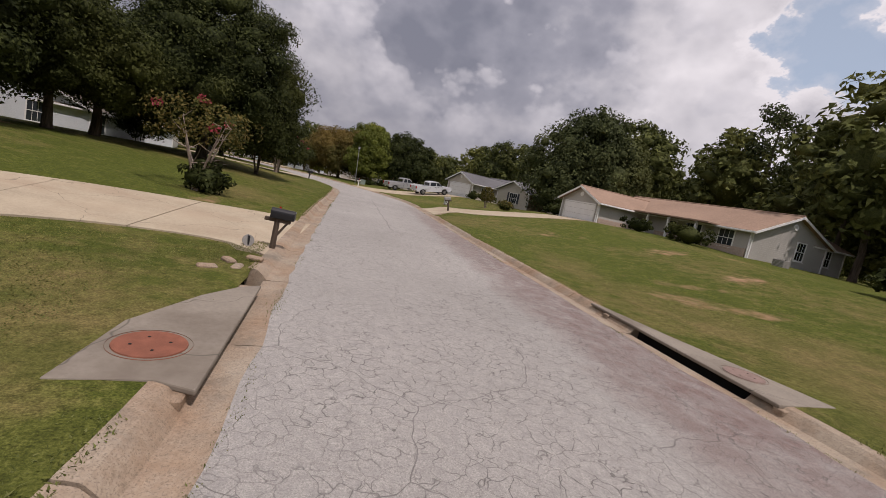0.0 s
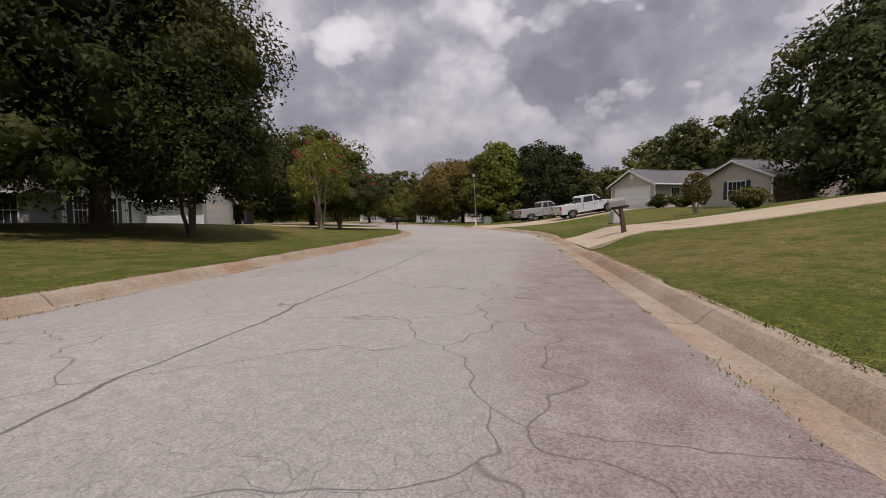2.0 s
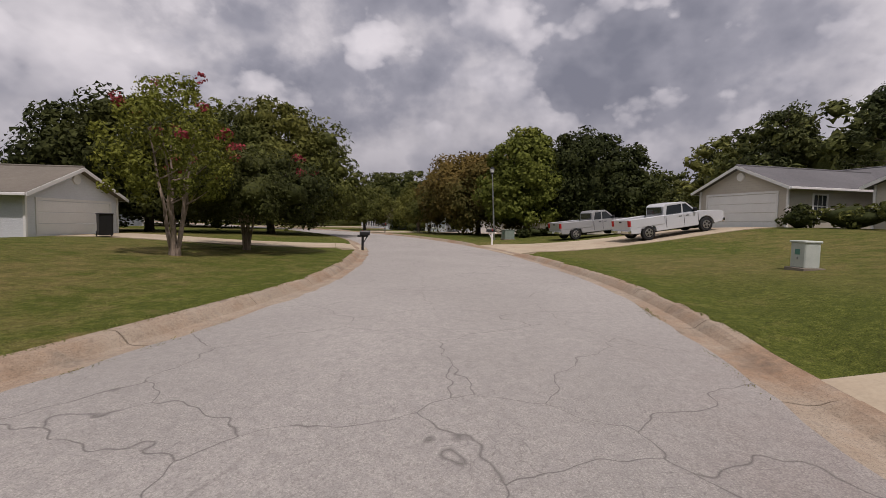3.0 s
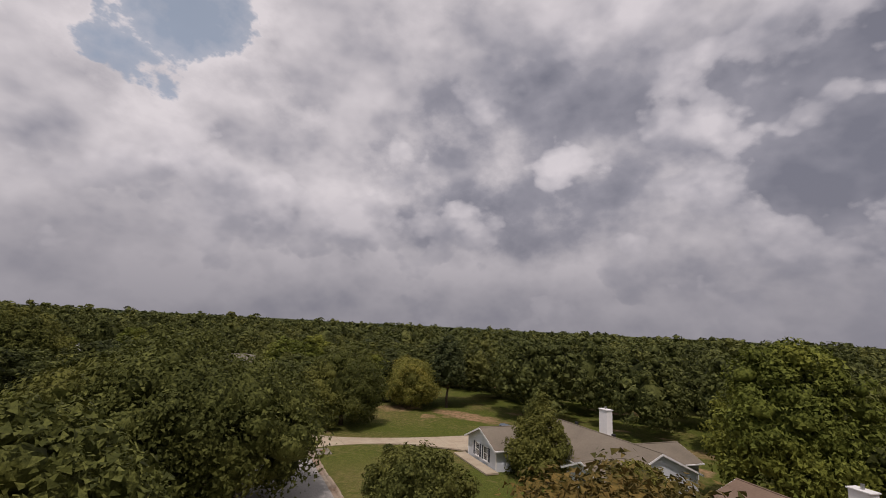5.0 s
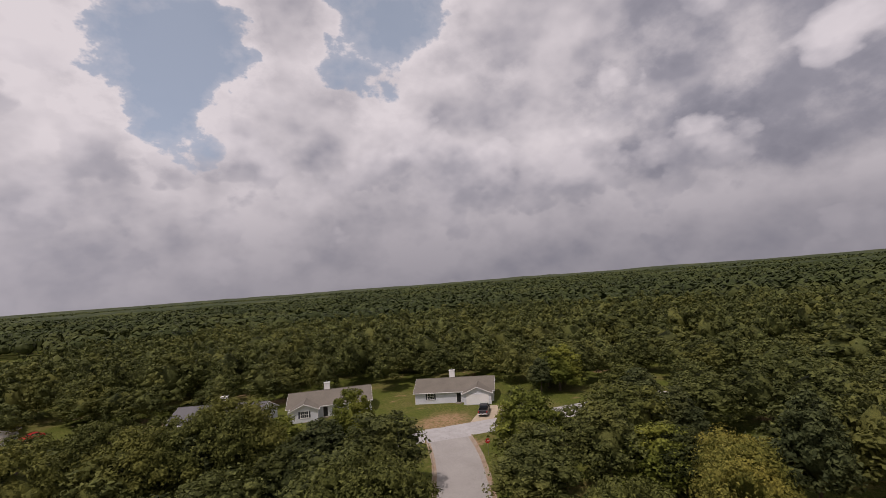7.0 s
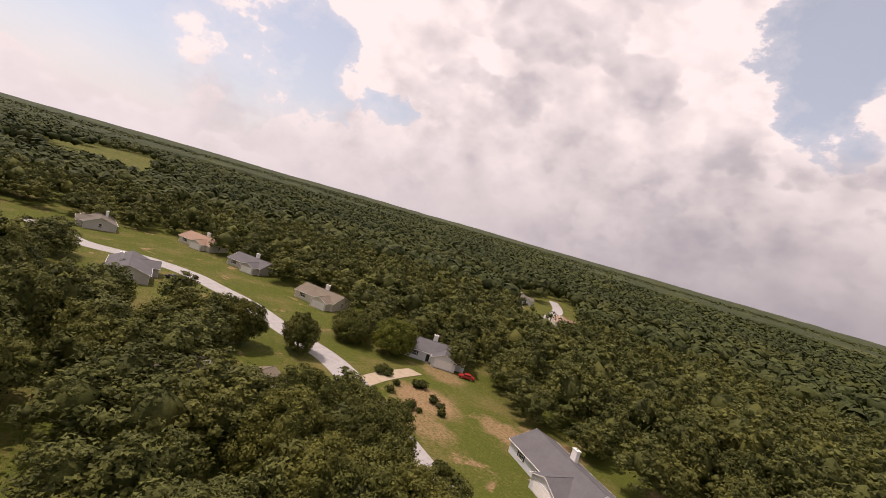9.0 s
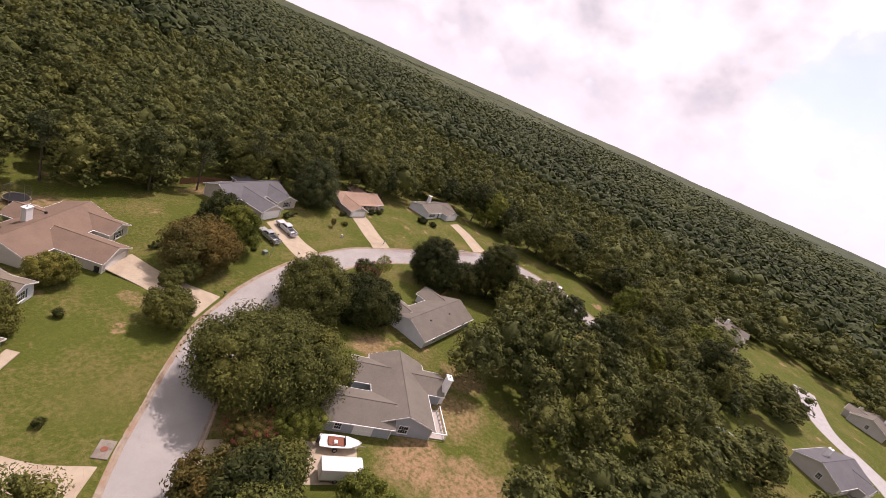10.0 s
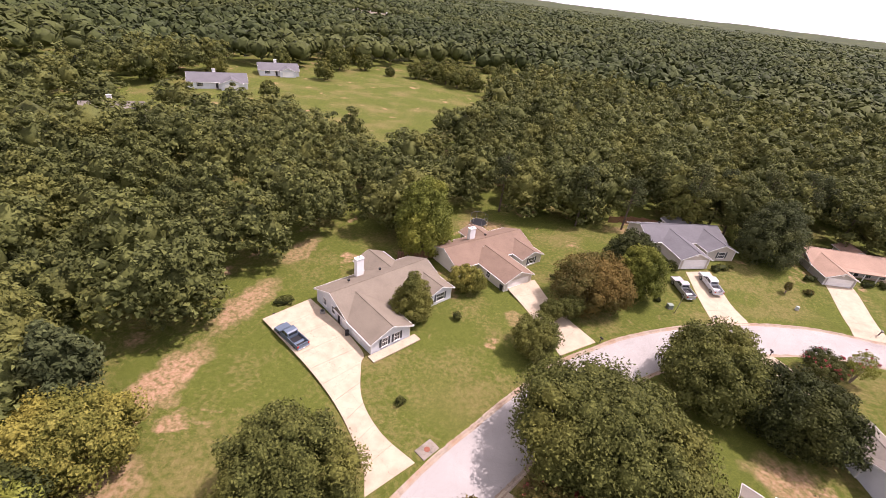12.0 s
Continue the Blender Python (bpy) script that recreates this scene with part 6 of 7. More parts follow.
# ---------------------------------------------------------------- things along the street


def wheel(root, x, y, r=0.40, w=0.26, rim=None):
    bm = bmesh.new()
    bmesh.ops.create_cone(bm, cap_ends=True, segments=20, radius1=r, radius2=r, depth=w, matrix=Matrix.Rotation(radians(90), 4, "X"))
    bmesh.ops.bevel(bm, geom=[e for e in bm.edges if len(e.link_faces) == 2 and any(len(f.verts) > 4 for f in e.link_faces)], offset=0.04, segments=2, affect="EDGES", profile=0.5)
    ob = part("wheel", bm, M_RUBBER, root, m=pose(x, y, r))
    s = 1 if y > 0 else -1
    bm = bmesh.new()
    bmesh.ops.create_cone(bm, cap_ends=True, segments=16, radius1=r * 0.62, radius2=r * 0.58, depth=0.03, matrix=Matrix.Translation((0, s * (w / 2 + 0.005), 0)) @ Matrix.Rotation(radians(90), 4, "X"))
    bmesh.ops.create_cone(bm, cap_ends=True, segments=10, radius1=r * 0.16, radius2=r * 0.13, depth=0.05, matrix=Matrix.Translation((0, s * (w / 2 + 0.02), 0)) @ Matrix.Rotation(radians(90), 4, "X"))
    rm = part("rim", bm, rim or M_ALU, ob)
    for k in range(5):
        a = k * 2 * math.pi / 5
        box("spoke_gap", (-r * 0.12, min(0, s * 0.02) + s * (w / 2 + 0.01), r * 0.24), (r * 0.12, max(0, s * 0.02) + s * (w / 2 + 0.01), r * 0.5), M_BLACK, rm, m=Matrix.Rotation(a, 4, "Y"))


def pickup(label, x, y, turn, paint, dz=0.0, crew=True, k=1.0):
    """A pickup: x runs to its nose."""
    c, q = math.cos(radians(turn)) * 1.8, math.sin(radians(turn)) * 1.8
    front, back = ground_z(x + c, y + q), ground_z(x - c, y - q)
    root = thing("pickup_truck", label, "pickup truck", pose(x, y, (front + back) / 2 + dz, 0, -math.degrees(math.atan2(front - back, 3.6)), turn))

    def arch(cx, r=0.50, n=7):
        return [(cx + r * math.cos(math.pi - math.pi * i / (n - 1)), 0.42 + r * math.sin(math.pi - math.pi * i / (n - 1)) * 0.95) for i in range(n)]
    cab0 = -0.75 if crew else -0.45
    out = [(-2.85, 0.46)] + arch(-1.80) + arch(1.78) + [(2.80, 0.46), (2.90, 0.62), (2.90, 0.96), (2.74, 1.10), (1.42, 1.20), (cab0, 1.22), (cab0, 0.80), (-2.85, 0.80)]
    prism("body", out, -0.96, 0.96, paint, root, 0.025)
    for s in (-1, 1):
        lo, hi = sorted((s * 0.86, s * 0.97))
        box("bed_side", (-2.85, lo, 0.76), (cab0 - 0.02, hi, 1.26), paint, root, 0.03)
    tg = box("tailgate", (-2.90, -0.96, 0.62), (-2.81, 0.96, 1.25), paint, root, 0.02)
    box("handle", (-2.93, -0.12, 1.08), (-2.895, 0.12, 1.16), M_BLACK, tg, 0.01)
    box("bed_floor", (-2.82, -0.88, 0.79), (cab0 - 0.02, 0.88, 0.83), M_BLACK, root)
    cab = [(cab0, 1.18), (1.44, 1.18), (0.72, 1.80), (0.45, 1.86), (cab0 + 0.22, 1.86), (cab0 + 0.04, 1.72)]
    cb = prism("cab", cab, -0.83, 0.83, paint, root, 0.05)
    # glass
    bm = bmesh.new()
    for q in (((1.40, -0.74, 1.22), (1.40, 0.74, 1.22), (0.78, 0.70, 1.77), (0.78, -0.70, 1.77)),):
        bm.faces.new([bm.verts.new((a + 0.035, b, c + 0.02)) for a, b, c in q])
    bmesh.ops.solidify(bm, geom=bm.faces[:], thickness=0.015)
    part("windscreen", bm, M_GLASS, cb)
    box("rear_window", (cab0 - 0.015, -0.66, 1.30), (cab0 + 0.05, 0.66, 1.70), M_GLASS, cb, m=None)
    mid = 0.42 if crew else 0.30
    for s in (-1, 1):
        lo, hi = sorted((s * 0.815, s * 0.845))
        prism("side_window", [(mid + 0.05, 1.25), (1.18, 1.25), (0.66, 1.74), (mid + 0.05, 1.74)], lo, hi, M_GLASS, cb)
        prism("side_window", [(cab0 + 0.16, 1.25), (mid - 0.05, 1.25), (mid - 0.05, 1.74), (cab0 + 0.26, 1.74)], lo, hi, M_GLASS, cb)
        a, b = sorted((s * 0.955, s * 0.972))
        for dx in (mid, cab0 + 0.06, 1.30):
            box("door_seam", (dx - 0.008, a, 0.55), (dx + 0.008, b, 1.18), M_BLACK, root)
        a, b = sorted((s * 0.96, s * 0.99))
        for dx in (mid - 0.22, mid + 0.20):
            box("door_handle", (dx - 0.09, a, 1.06), (dx + 0.09, b, 1.10), M_BLACK, root, 0.008)
        a, b = sorted((s * 0.86, s * 1.12))
        box("mirror", (1.05, a, 1.24), (1.17, b, 1.44), M_BLACK, root, 0.03)
        a, b = sorted((s * 0.72, s * 0.965))
        box("tail_light", (-2.915, a, 0.86), (-2.83, b, 1.20), M_RED, root, 0.015)
        box("headlight", (2.84, a - 0.02 * s if s > 0 else a, 0.84), (2.915, b, 1.02), M_LAMPGLASS, root, 0.015)
    box("front_bumper", (2.80, -0.97, 0.44), (3.00, 0.97, 0.66), M_CHROME, root, 0.04)
    box("rear_bumper", (-3.02, -0.95, 0.48), (-2.84, 0.95, 0.66), M_CHROME, root, 0.03)
    box("grille", (2.86, -0.55, 0.70), (2.93, 0.55, 1.02), M_BLACK, root, 0.02)
    box("plate", (-3.03, -0.16, 0.52), (-3.005, 0.16, 0.64), M_WHITE, root)
    for wx in (-1.80, 1.78):
        for wy in (-0.84, 0.84):
            wheel(root, wx, wy)
    box("chassis", (-2.6, -0.6, 0.34), (2.6, 0.6, 0.5), M_BLACK, root)
    return root


P_SILVER = painted("silver_paint", (0.38, 0.385, 0.39), 0.28, 0.05, 1.0, 0.35, 0.5)
P_WHITE = painted("white_car_paint", (0.50, 0.51, 0.52), 0.28, 0.05, 1.0, 0.0, 0.5)
P_BLUE = painted("faded_blue_paint", (0.085, 0.115, 0.150), 0.4, 0.1, 1.0, 0.0, 0.4)
P_BLACK = painted("black_car_paint", (0.02, 0.02, 0.022), 0.25, 0.1, 1.0, 0.0, 0.5)
P_RED = painted("red_car_paint", (0.38, 0.025, 0.02), 0.3, 0.05, 1.0, 0.0, 0.5)
pickup("silver extended-cab pickup parked on a worn lawn", 26.7, 80.9, 115, P_SILVER, 0.02, False)
pickup("white crew-cab pickup on a concrete driveway", 32.1, 84.6, 112, P_WHITE, 0.06)
pickup("faded blue pickup with an open bed on a driveway", -30.6, 41.9, 156, P_BLUE, 0.06, False)
pickup("black pickup parked below a carport", -35.6, -33.8, 235, P_BLACK, 0.06)


def small_car(label, x, y, turn, paint):
    root = thing("car", label, "car", place(x, y, turn, 0.04))
    prism("body", [(-2.1, 0.35), (2.1, 0.35), (2.15, 0.68), (1.3, 0.86), (-1.7, 0.92), (-2.15, 0.80)], -0.85, 0.85, paint, root, 0.05)
    cb = prism("cabin", [(-1.5, 0.88), (1.0, 0.86), (0.35, 1.38), (-0.95, 1.40)], -0.74, 0.74, paint, root, 0.06)
    for s in (-1, 1):
        a, b = sorted((s * 0.73, s * 0.755))
        prism("side_window", [(-1.2, 0.94), (0.75, 0.92), (0.30, 1.31), (-0.88, 1.32)], a, b, M_GLASS, cb)
    box("windscreen", (0.42, -0.62, 0.96), (0.80, 0.62, 1.20), M_GLASS, cb, 0.02)
    for wx in (-1.3, 1.3):
        for wy in (-0.76, 0.76):
            wheel(root, wx, wy, 0.32, 0.2)
    return root


small_car("small red car parked beside a house", 52.5, -80.5, 40, P_RED)
small_car("white car on a concrete driveway", 84.5, 53.5, 80, P_WHITE)
small_car("white car at the street's end", 110.0, 58.5, 100, P_WHITE)
small_car("dark car parked on a second-street driveway", 126, -30, 20, P_BLACK)


def mailbox(label, x, y, turn, post, shell, h=1.0, lean=0.0, wide=0.05, big=1.0, plate=True):
    """A roadside mailbox; its door looks along -y."""
    root = thing("mailbox", label, "mailbox", place(x, y, turn) @ pose(0, 0, 0, lean, 0, 0), "mailboxes along the street")
    bm = bmesh.new()
    rod_into(bm, (0, 0, -0.3), (0, 0, h + 0.10 * big), wide * 1.25, wide, 8)
    part("post", bm, post, root)
    box("arm", (-0.045, -0.30, h - 0.09), (0.045, 0.28, h), post, root, 0.01)
    bm = bmesh.new()
    rod_into(bm, (0, -0.05, h - 0.38), (0, -0.24, h - 0.06), 0.028, seg=6)
    part("brace", bm, post, root)
    w, hh = 0.095 * big, 0.12 * big
    outl = [(-w, h), (w, h), (w, h + hh)] + [(w * math.cos(a), h + hh + w * math.sin(a)) for a in np.linspace(0.35, math.pi - 0.35, 6)] + [(-w, h + hh)]
    bx = prism("box", [(float(a), float(b)) for a, b in outl], -0.36, 0.16, shell, root, 0.008)
    prism("door", [(float(a) * 0.94, h + 0.006 + (float(b) - h) * 0.95) for a, b in outl], -0.375, -0.362, shell, bx)
    box("latch", (-0.02, -0.395, h + 0.17 * big), (0.02, -0.37, h + 0.20 * big), M_ALU, bx)
    if plate:
        box("flag", (w, -0.02, h + 0.05), (w + 0.012, 0.02, h + 0.24 * big), M_RED, bx)
    return root


M_GREYBOX = painted("weathered_grey_metal", (0.22, 0.21, 0.19), 0.6, 0.3, 5.0)
mailbox("black mailbox on a weathered wooden post beside a driveway", 86.75, 73.1, 180, M_POST, M_BLACK, 0.66, 1.5, 0.058, 1.1)
mailbox("large weathered grey mailbox on a leaning dark post", 59.6, 82.3, 0, M_POST, M_GREYBOX, 0.92, 9, 0.075, 1.35, False)
mailbox("white-posted mailbox with a black box at a curb", 31.3, 74.2, 25, M_WHITE, M_BLACK, 0.86, 0, 0.06, 1.0)
mailbox("black mailbox on a dark post at a driveway's corner", 38.5, 68.2, 205, M_BLACK, M_BLACK, 0.84, 0, 0.06, 1.15)
mailbox("black mailbox beside a red-roofed house's driveway", 12.0, 59.6, 40, M_BLACK, M_BLACK, 0.9)


def street_lamp(x, y):
    root = thing("street_lamp", "slim grey street lamp leaning beside a utility box", "street lamp", place(x, y) @ pose(0, 0, 0, 3, 3, 0))
    rod("pole", (0, 0, -0.4), (0, 0, 5.2), 0.075, M_ALU, root, 0.045, 10)
    bm = bmesh.new()
    rod_into(bm, (0, 0, 5.2), (0, 0, 5.34), 0.09, 0.12, 10)
    part("collar", bm, M_BLACK, root)
    bm = bmesh.new()
    rod_into(bm, (0, 0, 5.34), (0, 0, 5.62), 0.12, 0.17, 10)
    hd = part("lantern", bm, M_LAMPGLASS, root)
    bm = bmesh.new()
    rod_into(bm, (0, 0, 5.62), (0, 0, 5.78), 0.20, 0.03, 10)
    part("cap", bm, M_BLACK, hd)


street_lamp(24.8, 73.6)


def utility_box(label, x, y, turn, w, d, h, mat):
    root = thing("utility_box", label, "utility box", place(x, y, turn))
    box("plinth", (-w / 2 - 0.08, -d / 2 - 0.08, -0.15), (w / 2 + 0.08, d / 2 + 0.08, 0.06), M_SLAB, root, 0.01)
    b = box("cabinet", (-w / 2, -d / 2, 0.05), (w / 2, d / 2, h), mat, root, 0.025)
    box("lid", (-w / 2 - 0.025, -d / 2 - 0.025, h - 0.02), (w / 2 + 0.025, d / 2 + 0.025, h + 0.04), mat, b, 0.015)
    box("warning_label", (-0.08, -d / 2 - 0.006, h * 0.55), (0.08, -d / 2 - 0.001, h * 0.75), painted("label_green", (0.08, 0.20, 0.16)), b)
    box("hasp", (-0.03, -d / 2 - 0.03, h * 0.4), (0.03, -d / 2, h * 0.47), M_ALU, b)


utility_box("pale grey-green utility cabinet on a lawn", 47.3, 84.3, 15, 0.48, 0.42, 0.72, painted("pale_green_paint", (0.42, 0.45, 0.40), 0.6, 0.15, 4.0))
utility_box("grey-green transformer box beside a street lamp", 24.0, 74.6, 25, 0.9, 0.8, 0.75, painted("dull_green_paint", (0.19, 0.23, 0.19), 0.6, 0.15, 4.0))


def storm_inlet(name, side, x0, x1, depth, cover_x, label, outline, cover_off, iron):
    """A concrete inlet top over a block painted black as the throat's shade, with a rusted round cover."""
    k0 = int(np.argmin((MAIN[:, 0] - x0) ** 2 + (MAIN[:, 1] - 77.4) ** 2))
    k1 = int(np.argmin((MAIN[:, 0] - x1) ** 2 + (MAIN[:, 1] - 77.4) ** 2))
    a, b = MAIN[k0], MAIN[k1]
    ln = float(np.linalg.norm(b - a))
    mid = (a + b) / 2
    t = (b - a) / ln
    n = np.array([-t[1], t[0]]) * side
    yaw = math.degrees(math.atan2(t[1], t[0]))
    s = side
    root = thing(name, label, "storm drain", pose(mid[0], mid[1], 0, 0, 0, yaw))
    e = HALF
    L = ln / 2
    bm = bmesh.new()
    pts = [(p * L, s * (e + q)) for p, q in outline]
    lo = [bm.verts.new((p, q, 0.115)) for p, q in pts]
    hi = [bm.verts.new((p, q, 0.180)) for p, q in pts]
    bm.faces.new(lo)
    bm.faces.new(hi)
    for i in range(len(pts)):
        j = (i + 1) % len(pts)
        bm.faces.new((lo[i], lo[j], hi[j], hi[i]))
    bmesh.ops.recalc_face_normals(bm, faces=bm.faces)
    bmesh.ops.bevel(bm, geom=list(bm.edges), offset=0.018, segments=2, affect="EDGES", profile=0.5)
    slab = part("slab", bm, M_SLAB, root)
    y0, y1 = sorted((s * (e + 0.62), s * (e + 0.9)))
    # solid black block instead of an opening: the throat's shade is its colour
    box("throat", (-L + 0.05, y0, -0.3), (L - 0.05, y1, 0.115), M_HOLE_SHADE, root)
    for q in (-1, 1):
        y0, y1 = sorted((s * (e + 0.42), s * (e + 0.9)))
        box("throat_end", (q * L - 0.09, y0, -0.25), (q * L + 0.09, y1, 0.12), M_CURB, root, 0.015)
    cx, cy = (cover_x - mid[0]) * t[0], s * (e + cover_off)
    bm = bmesh.new()
    bmesh.ops.create_cone(bm, cap_ends=True, segments=36, radius1=0.335, radius2=0.325, depth=0.03, matrix=Matrix.Translation((cx, cy, 0.178)))
    cv = part("cover", bm, iron, root, "rusted round iron cover")
    for i in range(4):
        a2 = 0.4 + i * math.pi / 2
        # short black studs; the shade inside each hole is only painted
        rod("pick_hole", (cx + 0.17 * math.cos(a2), cy + 0.17 * math.sin(a2), 0.188), (cx + 0.17 * math.cos(a2), cy + 0.17 * math.sin(a2), 0.196), 0.016, M_HOLE_SHADE, cv)
    bm = bmesh.new()
    m0 = bmesh.ops.create_cone(bm, cap_ends=False, segments=36, radius1=0.375, radius2=0.37, depth=0.022, matrix=Matrix.Translation((cx, cy, 0.176)))
    part("cover_ring", bm, iron, root)


storm_inlet("storm_drain", 1, 93.6, 89.9, 1.4, 92.8, "concrete storm drain top with a rusted round cover",
            [(-1.0, 0.34), (1.0, 0.34), (0.86, 0.62), (0.5, 0.98), (-0.2, 1.42), (-1.0, 1.46), (-0.93, 0.7)], 0.97, M_RUST)
storm_inlet("storm_drain", -1, 92.7, 88.0, 1.55, 91.5, "concrete curb inlet with a dark throat and worn cover",
            [(-1.0, 0.42), (1.35, 0.48), (1.3, 0.66), (0.35, 1.05), (-0.35, 1.45), (-0.95, 1.75)], 0.98, painted("worn_cover_iron", (0.215, 0.15, 0.125), 0.9, 0.3, 6.0))


def drain_pad(x, y, turn):
    root = thing("drain_pad", "small concrete drain pad at the curb", "storm drain", place(x, y, turn))
    box("slab", (-1.2, -0.8, -0.1), (1.2, 0.8, 0.10), M_SLAB, root, 0.03)
    bm = bmesh.new()
    bmesh.ops.create_cone(bm, cap_ends=True, segments=28, radius1=0.36, radius2=0.35, depth=0.03, matrix=Matrix.Translation((0, 0, 0.108)))
    part("cover", bm, M_RUST, root)


drain_pad(-6.9, 32.0, 62)


def reflector(x, y):
    """A pale round splash disc leaning in the grass by a mailbox."""
    root = thing("disc_sign", "grey round disc leaning in the grass", "sign", place(x, y, 120))
    bm = bmesh.new()
    bmesh.ops.create_cone(bm, cap_ends=True, segments=20, radius1=0.13, radius2=0.13, depth=0.02, matrix=Matrix.Translation((0, 0, 0.11)) @ Matrix.Rotation(radians(72), 4, "X"))
    part("disc", bm, M_GREYBOX, root)
    box("strap", (-0.018, -0.045, 0.02), (0.018, 0.025, 0.22), M_BLACK, root)


reflector(87.2, 72.65)
for i, (x, y) in enumerate(((89.4, 73.0), (89.0, 72.75), (88.5, 73.1), (89.7, 72.6))):
    bm = bmesh.new()
    box_into(bm, (-0.16, -0.08, -0.02), (0.16, 0.09, 0.07), 0.03)
    ob = part("stone_block", bm, M_CURB, None, m=place(x, y, 40 * i))
    tagged(ob, "broken piece of pale concrete in the grass", "rubble", "broken concrete by the drain")


def crape(label, x, y, h, rad, seed, leaf, bloom=0, leaves=9000, core=0.45, h0=0.30, clumps=44, spread=0.16):
    root, crown, rng = tree("crape_myrtle", label, x, y, h, rad, leaf, seed, leaves=leaves, size=0.085, h0=h0, trunk=0.055 * h ** 0.5, bark=M_PALEBARK, trunks=5, spread=spread,
                            power=0.55, core=core, clumps=clumps)
    if bloom:
        n = bloom
        a = rng.uniform(0, 6.283, n)
        t = rng.uniform(0.45, 1.0, n)
        c = np.stack([np.cos(a) * rad * 0.95 * np.sqrt(np.maximum(0.05, 1 - (t - 0.45) ** 2 * 2.4)), np.sin(a) * rad * 0.95 * np.sqrt(np.maximum(0.05, 1 - (t - 0.45) ** 2 * 2.4)), h * (0.35 + 0.66 * t)], 1)
        for i in range(n):
            quads_ob("bloom", leaf_cloud(rng, c[i:i + 1], np.full(1, 0.20), 26, 0.07), M_BLOOM, root)
    return root


crape("crape myrtle with rusty leaves at a driveway", 79.5, 68.9, 3.4, 1.9, 201, M_AUTUMN, 5, 800, 0, 0.50, 18, 0.34)
crape("crape myrtle with pale pink blooms and several trunks", 48.6, 66.0, 5.6, 1.8, 202, M_BRIGHT, 12, 4200, 0)
crape("dark crape myrtle with red blooms", 44.2, 65.4, 4.1, 3.2, 203, M_DARKLEAF, 30)
crape("crape myrtle with deep red blooms at a drive", 7.0, 28.4, 4.6, 3.4, 204, M_AUTUMN, 46)
crape("leafy crape myrtle beside a red-blooming one", 12.6, 28.0, 5.2, 3.4, 205, M_BRIGHT, 0)
crape("small slender tree on a front lawn", 46.6, 89.0, 2.5, 0.7, 206, M_AUTUMN, 0, 1500, 0)
crape("slender tree near the bend with thin stems", 3.8, 61.2, 4.2, 2.0, 207, M_OAK, 0)
crape("slender round-headed tree near the bend", 6.6, 63.4, 4.6, 2.2, 208, M_OAK, 0)
tree("broad_tree", "leafy tree beside parked trailers", 6.2, 20.6, 7.5, 4.6, M_OAK, 209, leaves=6500, size=0.24, h0=0.08, clumps=48)
tree("broad_tree", "olive-green tree at the street's edge", 0.2, 21.2, 7.0, 4.0, M_AUTUMN, 210, leaves=5500, size=0.24, h0=0.08, clumps=44)
bush("bush", "dense green bush at a crape myrtle's foot", 79.3, 69.2, 1.2, 0.95, M_DARKLEAF, 301)
bush("bush", "round clipped bush on a lawn", 21.9, 75.8, 0.75, 0.7, M_DARKLEAF, 302)
bush("bush", "round clipped bush on a lawn", 19.4, 78.0, 0.85, 0.95, M_DARKLEAF, 303)
bush("bush", "round clipped bush on a lawn", 17.6, 79.4, 0.8, 0.85, M_DARKLEAF, 304)
bush("hedge", "clipped dark hedge in front of a porch", 63.6, 97.6, 1.15, 0.75, M_DARKLEAF, 305, 1500, 0.1, "hedge", 1.9, 20, True)
bush("hedge", "tall clipped hedge at a house corner", 67.6, 99.2, 1.6, 1.0, M_DARKLEAF, 306, 1800, 0.1, "hedge", 1.4, 20, True)
bush("hedge", "dark hedge beside a garage", 52.4, 95.0, 1.3, 0.8, M_DARKLEAF, 307, 1300, 0.1, "hedge", 1.5, 20, True)
bush("bush", "spreading bush on a front lawn", 50.8, 90.0, 1.1, 0.95, M_AUTUMN, 308)
bush("hedge", "low hedge along a house front", 35.6, 91.8, 1.3, 1.0, M_OAK, 309, 1500, 0.11, "hedge", 1.9, 25, True)
bush("hedge", "low dark hedge along a pale house", 4.5, 76.0, 1.0, 0.8, M_DARKLEAF, 310, 1300, 0.1, "hedge", 2.6, 50, True)
bush("bush", "dense shrub beside a garage", 25.2, 87.2, 2.0, 1.5, M_DARKLEAF, 311, 1600, 0.13)
bush("bush", "small shrub on a lawn", -10.2, 56.0, 1.6, 0.9, M_OAK, 312)
bush("bush", "dark shrub by a drive", 34.0, 90.3, 1.2, 1.0, M_DARKLEAF, 313)
bush("bush", "low ragged bush on a lawn", -27.0, 62.0, 1.6, 1.7, M_OAK, 314, 1500, 0.13)
bush("bush", "row of shrubs at a drive's edge", -36.5, 48.6, 1.3, 1.2, M_OAK, 315, 1300, 0.12, sx=1.8, turn=35)
bush("bush", "dark bush beside a curb drive", -12.2, 37.0, 1.0, 0.8, M_OAK, 316)
bush("bush", "dark bush on a sloping lawn", 84.0, 97.0, 2.2, 1.9, M_DARKLEAF, 317, 2000, 0.14)
bush("bush", "pair of shrubs near a house", 87.5, 95.5, 1.6, 1.4, M_DARKLEAF, 318, 1500, 0.13)


